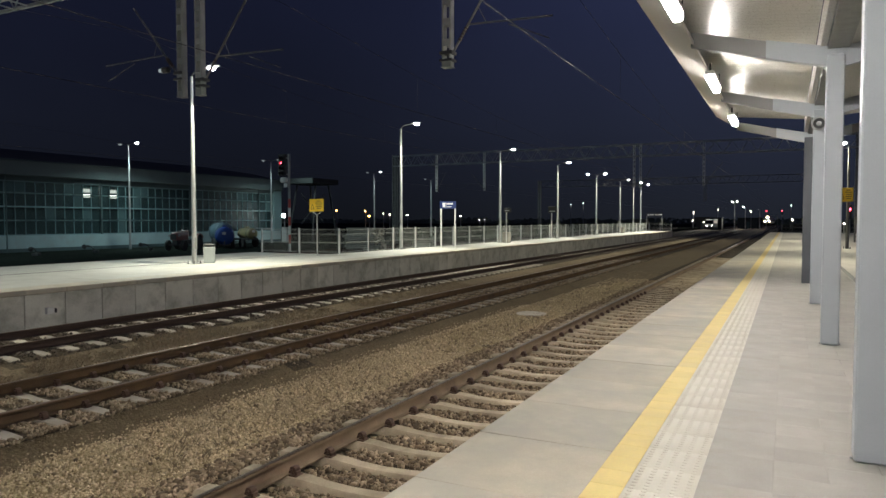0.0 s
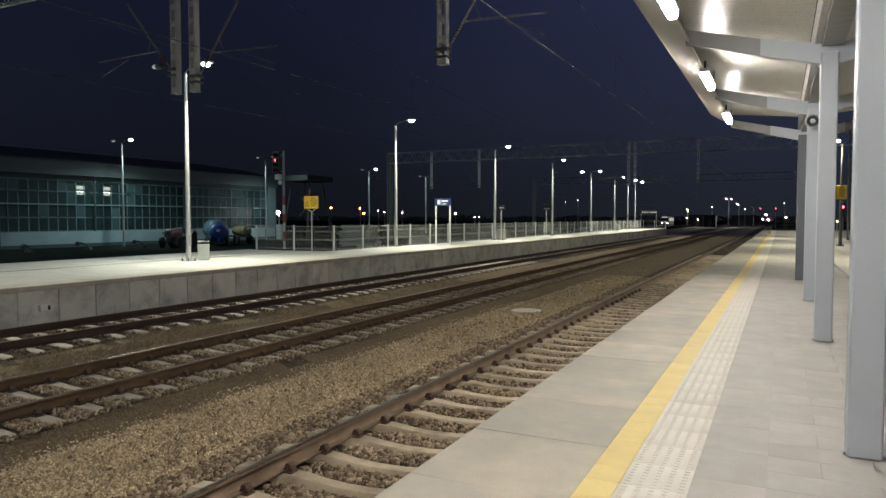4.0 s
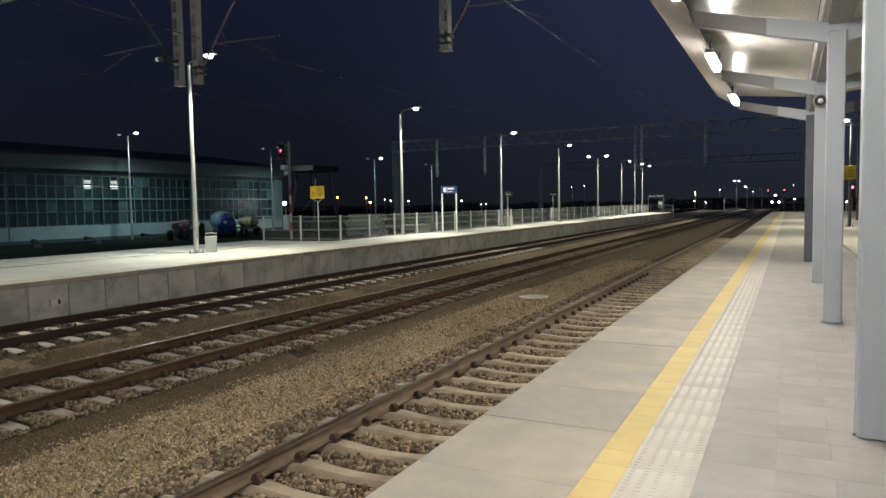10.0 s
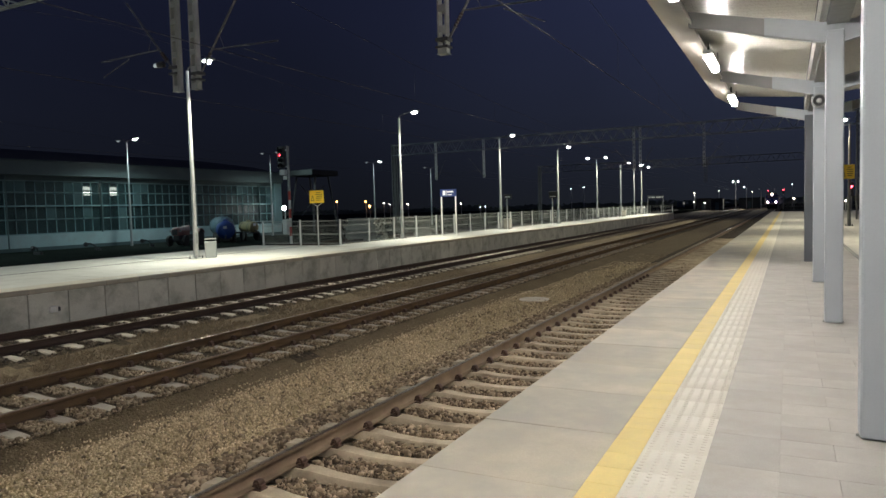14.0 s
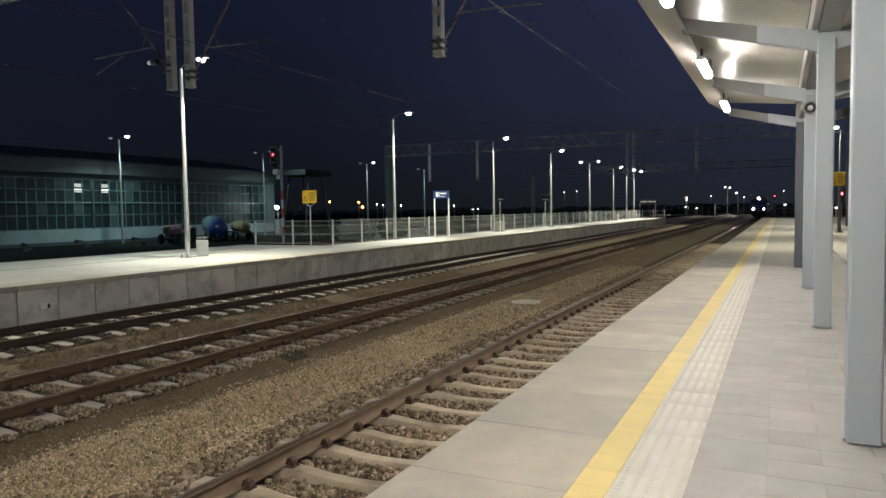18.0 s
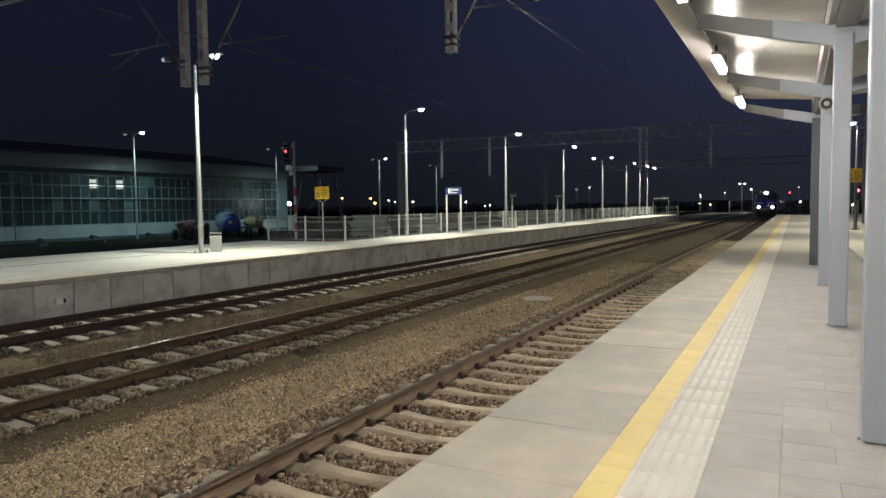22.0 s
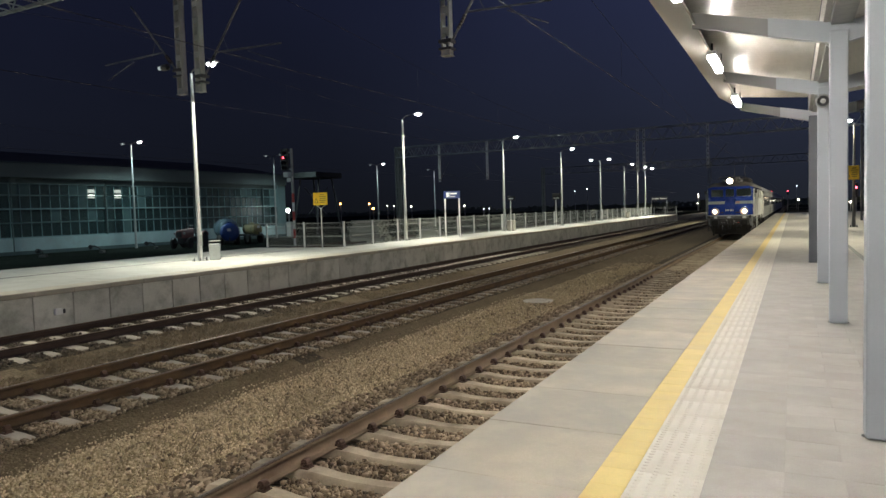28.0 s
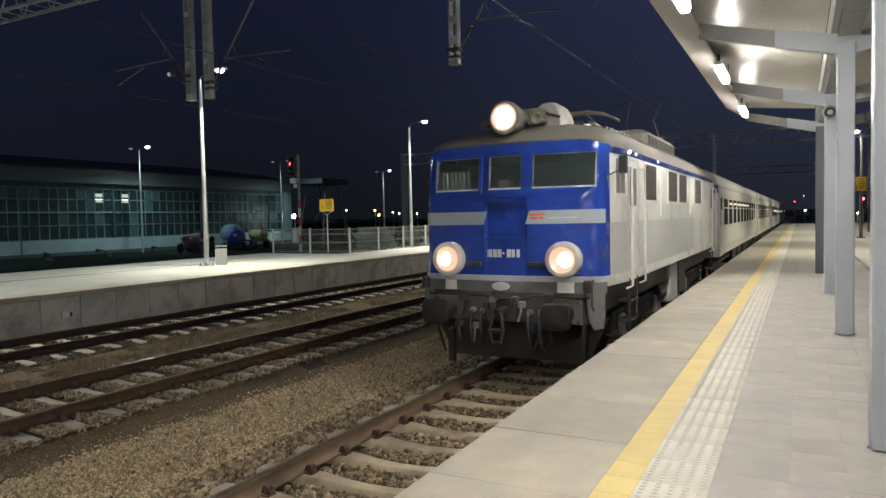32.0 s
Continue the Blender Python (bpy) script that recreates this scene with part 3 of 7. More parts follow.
def strip_pieces(name, x0, x1, y0, y1, length, material, n_max, gap=0.006, thick=0.10, c=0.006, shared=None, wander=0.0015):
    """A row of slabs on the platform, each a piece of its own; the rest joined."""
    me = shared or Mesh().box(gap / 2, gap / 2, -thick, x1 - x0 - gap / 2, length - gap / 2, 0, c=c).data(name, material)
    rest, count, y = Mesh(), 0, y0
    while y < y1:
        if count < n_max and y > 1.5:
            part(name, me, (), near_platform, m=pose(x0, y, P + random.uniform(-wander, wander)))
            count += 1
        else:
            rest.box(x0 + gap / 2, y + gap / 2, P - thick, x1 - gap / 2, y + length - gap / 2, P)
        y += length
    o = part(name + "_row", rest, material, near_platform)
    o["kind"] = "stuff"


def tactile_tile():
    g, size, h = 0.0006, 0.38, 0.4
    m = Mesh().box(g, g, -0.1, size - g, h - g, 0, c=0.0015)
    for i in range(5):
        for j in range(8):
            m.lathe([(0.0190, -0.001), (0.0170, 0.0036), (0.011, 0.0058)], at=(0.038 + i * 0.076, 0.0125 + (j + 0.5 * (i % 2)) * 0.05, 0), n=8)
    return m.data("tactile_tile", TACTILE, smooth=True)


strip_pieces("coping_slab", EDGE, -1.035, -25.4, 100, 1.0, COPING, 60, thick=0.14, c=0.003, gap=0.0024)
strip_pieces("yellow_slab", -1.035, -0.83, -25.9, 100, 0.26, YELLOW, 110, gap=0.0016, c=0.002, wander=0.0004)
strip_pieces("tactile_tile", -0.83, -0.45, -26, 100, 0.4, TACTILE, 70, shared=tactile_tile(), wander=0.0004)
strip_pieces("paving_slab", -0.45, -0.05, 1.9, 26, 0.6, PAVER, 41, gap=0.0012, c=0.0015, wander=0.0010)
# beyond the joint the slabs lie crosswise in running bond
me = Mesh().box(0.001, 0.001, -0.05, 0.599, 0.299, 0, c=0.0015).data("paving_slab", PAVER)
for i in range(60):
    for k in range(-1, 3):
        x, y = -0.05 + 0.6 * k + (0.3 if i % 2 else 0.0), 1.9 + 0.3 * i
        if x < -0.06:
            continue
        part("paving_slab", me, (), near_platform, m=pose(x, y, P + random.uniform(-0.0008, 0.0008)))
# the rest of the paving, behind the eye, to the side and further on
m = Mesh()
for i in range(60):
    if i % 2:
        m.box(-0.049, 1.901 + 0.3 * i, P - 0.05, 0.249, 2.199 + 0.3 * i, P)
for j in range(60, 150):
    y = 1.9 + 0.3 * j
    for k in range(4):
        x = -0.05 + 0.6 * k + (0.3 if j % 2 else 0.0)
        m.box(x + 0.001, y + 0.001, P - 0.05, x + 0.599, y + 0.299, P + 0.0004 * ((j * 7 + k * 3) % 5 - 2))
    if j % 2:
        m.box(-0.049, y + 0.001, P - 0.05, 0.249, y + 0.299, P)
for j in range(41, 75):
    m.box(-0.449, 1.901 + 0.6 * j, P - 0.05, -0.051, 2.499 + 0.6 * j, P)
o = part("slab_paving", m, PAVER, near_platform)
o["kind"] = "stuff"
# recessed wall below the coping
m = Mesh()
for i in range(50):
    m.box(EDGE + 0.06, -25 + 2.5 * i + 0.005, -0.42, EDGE + 0.10, -22.5 + 2.5 * i - 0.005, P - 0.14)
part("platform_wall", m, PANEL, near_platform)
# slot drain along the platform
m = Mesh()
m.box(1.56, 4, P - 0.02, 1.68, 100, P + 0.004)
thing("slot_drain", m, DARKSTEEL, "dark steel slot drain set into the platform paving", "drain")
# end fence across the near platform
end_fence = empty("end_railing", pose(0, 100.3, P), label="grey steel railing across the platform end", category="railing")
for i in range(10):
    part("post", Mesh().box(-0.03, -0.03, 0, 0.03, 0.03, 1.2, c=0.004), WEATHERED, end_fence, m=pose(-0.7 + 1.3 * i, 0, 0))
for z in (0.15, 0.65, 1.15):
    part("bar", Mesh().box(-0.7, -0.015, z - 0.02, 11, 0.015, z + 0.02), WEATHERED, end_fence)
m = Mesh()
for i in range(95):
    m.box(-0.65 + 0.12 * i, -0.008, 0.17, -0.634 + 0.12 * i, 0.008, 1.13)
part("infill", m, WEATHERED, end_fence)

# ---- far platform ----
FE = -15.42
m = Mesh()
m.box(-24.1, -22, -0.42, FE - 0.13, 26.4, P - 0.014)
m.box(-19.25, 26.4, -0.42, FE - 0.13, 108, P - 0.014)
far_platform = structure("platform_far", m, CONCRETE, "pale concrete island platform on the far side of the tracks")
panel = Mesh()
panel.box(-0.13, 0.008, -0.42, 0.0, 0.977, P - 0.13, c=0.010)
panel = panel.data("wall_panel", PANEL)
cop = Mesh()
cop.box(-0.75, 0.003, P - 0.125, 0.06, 0.997, P, c=0.014)
cop = cop.data("coping_slab", COPING)
for i in range(130):
    y = -21.05 + 0.985 * i
    if y > 107:
        break
    part("wall_panel", panel, (), far_platform, m=pose(FE + random.uniform(-0.004, 0.004), y, 0))
    part("coping_slab", cop, (), far_platform, m=pose(FE + random.uniform(-0.004, 0.004), y, random.uniform(-0.003, 0.003)))
# paving of the far platform in large slabs
FARPAVE = mat("far_platform_concrete", (0.42, 0.42, 0.385), 0.65, vary=0.12, scale=1.0, grain=40, bump=0.06, dirt=(0.34, 0.335, 0.30), dirt_at=0.58, rnd=0.05)
me = Mesh().box(0.002, 0.002, -0.12, 1.498, 1.998, 0, c=0.004).data("paving_slab", FARPAVE)
for r in range(6):
    for i in range(24):
        x, y = FE - 0.755 - 1.5 * (r + 1), -21.9 + 2 * i + (1.0 if r % 2 else 0)
        if x < -24.2 or y > 24.3:
            continue
        part("paving_slab", me, (), far_platform, m=pose(x, y, P - 0.004 + random.uniform(-0.002, 0.002)))
m = Mesh()
for r in range(2):
    for i in range(42):
        m.box(FE - 0.755 - 1.5 * (r + 1) + 0.004, 25.5 + 2 * i, P - 0.13, FE - 0.755 - 1.5 * r - 0.004, 27.49 + 2 * i, P - 0.004)
o = part("slab_paving", m, FARPAVE, far_platform)
o["kind"] = "stuff"
thing("slot_drain", Mesh().box(-20.24, -21, P - 0.02, -20.19, 26, P + 0.003), DARKSTEEL, "narrow dark slot drain across the far platform paving", "drain")
# small box on the platform wall
box = empty("cable_box", pose(FE + 0.002, 10.05, 0.22), label="small grey cable box with a dark socket on the platform wall", category="cable box")
part("body", Mesh().box(0, -0.09, -0.07, 0.09, 0.09, 0.08, c=0.008), WHITE_PAINT, box)
part("socket", Mesh().box(0.0, 0.09, -0.05, 0.08, 0.16, 0.05, c=0.008), BLACK, box)

# ---- platform canopy ----
COLS = [5.18 + 4.7 * k for k in range(-4, 4)]
canopy = empty("platform_canopy", label="grey steel platform canopy with a cream sheet roof and butterfly beams", category="canopy")
for y in COLS:
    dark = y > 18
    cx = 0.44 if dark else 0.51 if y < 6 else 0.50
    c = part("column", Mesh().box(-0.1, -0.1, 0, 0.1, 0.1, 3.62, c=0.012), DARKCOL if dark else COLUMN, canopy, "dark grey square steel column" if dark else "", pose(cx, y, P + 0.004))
    for dx in (-0.11, 0.11):
        part("anchor_nut", Mesh().lathe([(0.010, 0.0), (0.010, 0.014), (0.005, 0.02)], at=(dx, -0.04, 0), n=6), GALV_DULL, c)
    # beams on both sides of the valley
    for s in (-1, 1):
        X = lambda d: 0.53 + s * d
        m = Mesh().loft([[(X(0), y - 0.055, 4.22), (X(0), y + 0.055, 4.22), (X(0), y + 0.055, 4.47), (X(0), y - 0.055, 4.47)][::-s],
                         [(X(0.82), y - 0.055, 4.42), (X(0.82), y + 0.055, 4.42), (X(0.82), y + 0.055, 4.65), (X(0.82), y - 0.055, 4.65)][::-s]])
        part("beam_root", m, COLUMN, canopy)
        m = Mesh().loft([[(X(0.80), y - 0.045, 4.425), (X(0.80), y + 0.045, 4.425), (X(0.80), y + 0.045, 4.635), (X(0.80), y - 0.045, 4.635)][::-s],
                         [(X(1.74), y - 0.045, 4.665), (X(1.74), y + 0.045, 4.665), (X(1.74), y + 0.045, 4.865), (X(1.74), y - 0.045, 4.865)][::-s]])
        part("beam_arm", m, BEAM_DARK, canopy, "dark grey tapered roof beam arm")
Y0, Y1 = -13.9, 19.35


def roof_z(x):
    return 4.85 + 0.10 * (abs(x - 0.53) - 0.2)


# roof sheets with shallow ribs, one for each bay and side
bays = [Y0] + [y for y in COLS if Y0 + 1 < y < Y1 - 1] + [Y1]
for s in (-1, 1):
    for a, b in zip(bays[:-1], bays[1:]):
        ys, y, k = [], a + 0.003, 0
        while y < b - 0.01:
            ys.append((y, 0.0 if k % 4 in (0, 1) else 0.0022))
            y += (0.11, 0.012, 0.03, 0.012)[k % 4]
            k += 1
        ys.append((b - 0.003, 0.0))
        m = Mesh()
        xa, xb = 0.53 + s * 0.21, 0.53 + s * 2.24
        lo = [[(xa, y, roof_z(xa) + d), (xb, y, roof_z(xb) + d)] for y, d in ys]
        hi = [[(xb, y, roof_z(xb) + 0.05), (xa, y, roof_z(xa) + 0.05)] for y, d in ys]
        m.loft([p + q for p, q in zip(lo, hi)])
        part("roof_sheet", m, SOFFIT, canopy, "cream ribbed steel roof sheet")
    # eaves box along the outer edge
    xi, xo = 0.53 + s * 1.70, 0.53 + s * 2.25
    m = Mesh().along([(xi, 4.69), (xo, 5.05), (xo + s * 0.025, 5.09), (xo + s * 0.025, 5.30), (xo, 5.30), (xo, 5.10), (xi, 4.74)], Y0, Y1)
    part("eaves_fascia", m, FASCIA, canopy, "pale sheet-metal eaves panel")
    m = Mesh().box(min(0.53 + s * 0.13, 0.53 + s * 0.20), Y0, 4.50, max(0.53 + s * 0.13, 0.53 + s * 0.20), Y1, 4.86)
    part("edge_purlin", m, SOFFIT, canopy, "upright cream purlin beside the gutter")
m = Mesh().along([(0.41, 4.46), (0.65, 4.46), (0.65, 4.70), (0.63, 4.70), (0.63, 4.49), (0.43, 4.49), (0.43, 4.70), (0.41, 4.70)], Y0, Y1)
part("valley_gutter", m, GALV_DULL, canopy, "dull steel valley gutter")
for y in COLS[4:]:
    part("downpipe", Mesh().tube([(0.36, y + 0.34, 4.52), (0.36, y + 0.34, 4.40), (0.45, y + 0.2, 4.25), (0.53, y + 0.15, 4.1)], 0.045, 10), GALV_DULL, canopy, smooth=True)


def tube_lamp(y):
    lamp = empty("tube_lamp", pose(-1.13, y, 4.60), label="lit white linear tube lamp under the canopy edge", category="lamp", group="canopy tube lamps")
    part("housing", Mesh().box(-0.07, -0.62, 0.0, 0.07, 0.62, 0.07, c=0.012), WHITE_PAINT, lamp)
    part("diffuser", Mesh().loft([[(-0.06 * k, -0.60, 0.0), (0.06 * k, -0.60, 0.0), (0.06 * k, 0.60, 0.0), (-0.06 * k, 0.60, 0.0)] if z == 0 else
                                  [(-0.06 * k, -0.60, z), (0.06 * k, -0.60, z), (0.06 * k, 0.60, z), (-0.06 * k, 0.60, z)] for k, z in ((0.6, -0.075), (1.0, -0.04), (1.0, 0.0))]), TUBE, lamp, "glowing frosted diffuser")
    for dy in (-0.5, 0.5):
        part("bracket", Mesh().box(-0.015, dy - 0.02, 0.05, 0.015, dy + 0.02, 0.20), DARKSTEEL, lamp)
    part("cable", Mesh().tube([(0.0, 0.60, 0.06), (0.02, 0.72, 0.10), (0.03, 0.76, 0.2), (0.03, 0.70, 0.27), (0.03, 0.62, 0.24)], 0.008, 6), BLACK, lamp, smooth=True)


for y in CANOPY_LAMPS:
    tube_lamp(y)

speaker = empty("loudspeaker", pose(0.48, 14.36, 4.09), label="round grey loudspeaker with a ringed grille on a column", category="loudspeaker")
part("shell", Mesh().lathe([(0.06, 0.0), (0.11, -0.02), (0.125, -0.10), (0.125, -0.16), (0.10, -0.17), (0.098, -0.12)], "y", n=24, caps=False), GALV_DULL, speaker, smooth=True)
part("cone", Mesh().lathe([(0.098, -0.12), (0.05, -0.09), (0.035, -0.125), (0.0, -0.135)], "y", n=24), DARKSTEEL, speaker, "dark loudspeaker cone", smooth=True)
part("dust_cap", Mesh().lathe([(0.0, -0.15), (0.03, -0.145), (0.045, -0.125)], "y", n=16), GALV, speaker, smooth=True)
part("bracket", Mesh().box(-0.03, -0.02, -0.02, 0.03, 0.12, 0.02), DARKSTEEL, speaker)

# ---- lamp masts ----
def lamp_mast(name, x, y, z, h, arms, lens, label, group, bolts=True, steel=None):
    """A tapered steel mast on a flange; arms: list of (side, reach) with a flat LED head each."""
    mast = empty(name, pose(x, y, z), label=label, category="lamp post", group=group)
    part("mast", Mesh().tube([(0, 0, 0.0), (0, 0, 0.5), (0, 0, h)], [0.095, 0.09, 0.05], 14), steel or GALV, mast, smooth=True)
    if bolts:
        part("flange", Mesh().box(-0.2, -0.2, 0, 0.2, 0.2, 0.025, c=0.005), GALV_DULL, mast)
        for dx in (-0.15, 0.15):
            for dy in (-0.15, 0.15):
                part("anchor_bolt", Mesh().lathe([(0.022, 0.02), (0.022, 0.05), (0.012, 0.052), (0.012, 0.13)], at=(dx, dy, 0), n=8), DARKSTEEL, mast)
        part("service_door", Mesh().box(0.075, -0.05, 0.55, 0.098, 0.05, 0.95, c=0.004), GALV_DULL, mast)
    for s, reach, glow_mat in arms:
        a = part("arm", Mesh().tube([(0, 0, h - 0.02), (0.04 * s, 0, h + 0.06), (0.20 * s, 0, h + 0.17), (reach * s, 0, h + 0.25)], 0.022, 8), WEATHERED, mast, smooth=True)
        hd = Mesh()
        hd.loft([[(s * (reach - 0.12), -0.05, h + 0.22), (s * (reach - 0.12), 0.05, h + 0.22), (s * (reach - 0.12), 0.05, h + 0.28), (s * (reach - 0.12), -0.05, h + 0.28)][::s],
                 [(s * (reach + 0.05), -0.13, h + 0.23), (s * (reach + 0.05), 0.13, h + 0.23), (s * (reach + 0.05), 0.11, h + 0.31), (s * (reach + 0.05), -0.11, h + 0.31)][::s],
                 [(s * (reach + 0.45), -0.11, h + 0.26), (s * (reach + 0.45), 0.11, h + 0.26), (s * (reach + 0.45), 0.08, h + 0.31), (s * (reach + 0.45), -0.08, h + 0.31)][::s]])
        head = part("lamp_head", hd, GALV_DULL, mast, "flat grey LED lamp head")
        # dome swollen past a flat lens to suggest the lamp's glare
        part("lens", Mesh().lathe([(0.135, h + 0.236), (0.13, h + 0.20), (0.10, h + 0.155), (0.05, h + 0.135), (0.0, h + 0.13)], at=(s * (reach + 0.16), 0, 0), n=18), glow_mat, head, "glowing LED lens")
    return mast


HEIGHTS = {18.05: 6.74, 32.3: 6.55, 45.1: 6.33, 57.2: 6.3, 74.0: 6.4, 85.8: 6.38}
for x, y in FAR_MASTS:
    arms = [(1, 0.82, LENS)] + ([(-1, 0.82, LENS)] if y == 74.0 else [])
    lamp_mast("lamp_post", x, y, P, HEIGHTS.get(y, 6.42), arms, LENS, "tall tapered galvanised lamp post with a lit LED head", "lamp posts on the far platform")
for x, y in NEAR_MASTS:
    lamp_mast("lamp_post", x, y, P, 5.6, [(-1, 0.10, LENS)], LENS, "galvanised lamp post with a lit LED head beyond the canopy", "lamp posts on the near platform", steel=WEATHERED)
for x, y in YARD_MASTS:
    lamp_mast("yard_lamp_post", x, y, 0.12, 8.0, [(1, 0.8, LENS_DIM if y == 53.2 else LENS), (-1, 0.8, LENS_DIM)], LENS, "double-armed lamp post in the depot yard", "yard lamp posts", bolts=False)

# ---- overhead line gantries ----


def drop_post(parent, x, y, z0, z1, steel, turn=0):
    """A hanging post of two channels joined by battens, with rectangular holes between them."""
    m = Mesh()
    for dx in (-0.085, 0.055):
        m.box(dx, -0.07, z0, dx + 0.03, 0.07, z1)
    z = z0
    while z < z1 - 0.1:
        m.box(-0.085, -0.071, z, 0.085, -0.060, z + 0.12)
        m.box(-0.085, 0.060, z, 0.085, 0.071, z + 0.12)
        z += 0.36
    m.box(-0.10, -0.085, z0 - 0.012, 0.10, 0.085, z0)
    p = part("drop_post", m, steel, parent, "galvanised perforated hanging post", pose(x, y, 0, 0, 0, turn))
    return p


def cantilever(parent, x, y, s, reach, z):
    """Insulators, a slanted tube, a registration arm and a steady arm for one wire."""
    br = part("clamp", Mesh().box(-0.12, -0.10, z + 0.30, 0.12, 0.10, z + 0.36).box(-0.12, -0.10, z + 0.18, 0.12, 0.10, z + 0.22), DARKSTEEL, parent, m=pose(x, y, 0))
    a, b = (x + s * 0.12, y, z + 0.36), (x + s * reach * 0.62, y, z + 1.95)
    part("slanted_tube", Mesh().tube([a, b], 0.021, 8), WEATHERED, parent, smooth=True)
    d = Vector(b) - Vector(a)
    ins = Mesh()
    for k in range(5):
        c = Vector(a) + d.normalized() * (0.22 + 0.055 * k)
        ins.tube([c - d.normalized() * 0.012, c + d.normalized() * 0.012], [0.045, 0.032], 12)
    part("insulator", ins, mat("brown_insulator", (0.05, 0.035, 0.03), 0.25, vary=0.1), parent, "brown ribbed insulator", smooth=True)
    r0 = Vector(a) + d * 0.27
    part("registration_arm", Mesh().tube([r0, (x + s * (reach + 0.08), y, z + 0.74)], 0.015, 8), WEATHERED, parent, smooth=True)
    part("steady_arm", Mesh().tube([(x + s * reach * 0.62, y, z + 0.70), (x + s * (reach + 0.02), y, z + 0.38)], 0.010, 6), WEATHERED, parent, smooth=True)
    part("stay", Mesh().tube([Vector(a) + d * 0.45, Vector(r0) + Vector((s * 0.35, 0, -0.02))], 0.006, 5), WEATHERED, parent)


def gantry(y, x0, x1, drops, arms, legs, label, Z_LOW=7.55, Z_TOP=8.5, steel=None):
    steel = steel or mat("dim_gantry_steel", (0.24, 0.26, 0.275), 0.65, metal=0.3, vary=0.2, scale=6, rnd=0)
    g = empty("overhead_line_gantry", pose(0, 0, 0), label=label, category="gantry", group="gantries over the tracks")
    for yy in (y - 0.3, y + 0.3):
        for z in (Z_LOW, Z_TOP):
            part("chord", Mesh().box(x0, yy - 0.038, z - 0.038, x1, yy + 0.038, z + 0.038), steel, g)
    m = Mesh()
    n = int((x1 - x0) / 0.6)
    for i in range(n):
        xa, xb = x0 + (x1 - x0) * i / n, x0 + (x1 - x0) * (i + 1) / n
        za, zb = (Z_LOW, Z_TOP) if i % 2 else (Z_TOP, Z_LOW)
        for yy in (y - 0.3, y + 0.3):
            m.tube([(xa, yy, za), (xb, yy, zb)], 0.020, 5)
        m.tube([(xa, y - 0.3, Z_LOW), (xa, y + 0.3, Z_LOW)], 0.022, 5)
    part("lattice", m, steel, g)
    for x in legs:
        leg = Mesh()
        for dx in (-0.17, 0.17):
            for dy in (-0.17, 0.17):
                leg.box(x + dx - 0.05, y + dy - 0.05, -0.4, x + dx + 0.05, y + dy + 0.05, Z_TOP + 0.1)
        for k in range(14):
            z = -0.1 + 0.58 * k
            leg.tube([(x - 0.17, y - 0.20, z), (x + 0.17, y - 0.20, z + 0.5)], 0.02, 5)
            leg.tube([(x + 0.17, y + 0.20, z), (x - 0.17, y + 0.20, z + 0.5)], 0.02, 5)
        part("leg", leg, WEATHERED, g)
    for x in drops:
        # paler steel at the middle gantry paints in its mast lamp's light
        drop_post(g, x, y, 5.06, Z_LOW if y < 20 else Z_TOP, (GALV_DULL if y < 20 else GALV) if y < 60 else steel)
    for x, s, reach, z in arms:
        cantilever(g, x, y, s, reach, z)
    return g


gantry(11.0, -36.0, 4.5, [-5.45, -11.45, -12.0], [(-5.45, 1, 1.85, 4.97), (-11.4, 1, 2.15, 5.05), (-12.05, -1, 2.35, 5.25)], [-36.0, 4.5], "galvanised lattice gantry with hanging posts and cantilevers over the tracks", 7.95, 8.85)
gantry(57.0, -33.9, 4.5, [-5.9, -10.75, -11.25, -24.55, -29.4], [(-5.9, 1, 2.2, 4.9), (-10.7, 1, 1.5, 4.9), (-11.3, -1, 2.4, 4.9), (-24.55, -1, 2.4, 4.9), (-29.4, 1, 1.6, 4.9)], [-33.9, 4.5], "distant dull lattice gantry spanning all the tracks")
# far gantry's steel toned towards the night sky, painting in the distant haze
gantry(103.0, -34.9, 4.5, [-10.3, -10.6], [], [-34.9, 4.5], "dark lattice gantry far down the line", steel=mat("sky_toned_gantry_steel", (0.12, 0.125, 0.13), 0.7, vary=0.2, scale=6, rnd=0))
box = empty("feeder_switch", pose(-12.32, 10.86, 5.66), label="small dark switch with a lit lamp on the hanging post", category="switch box")
part("body", Mesh().lathe([(0.03, -0.12), (0.07, -0.10), (0.07, 0.06), (0.03, 0.10)], "x", n=12), BLACK, box, smooth=True)
part("lamp", Mesh().lathe([(0.0, -0.24), (0.04, -0.22), (0.05, -0.14), (0.03, -0.12)], "x", n=12), LENS_DIM, box, "small lit lamp")

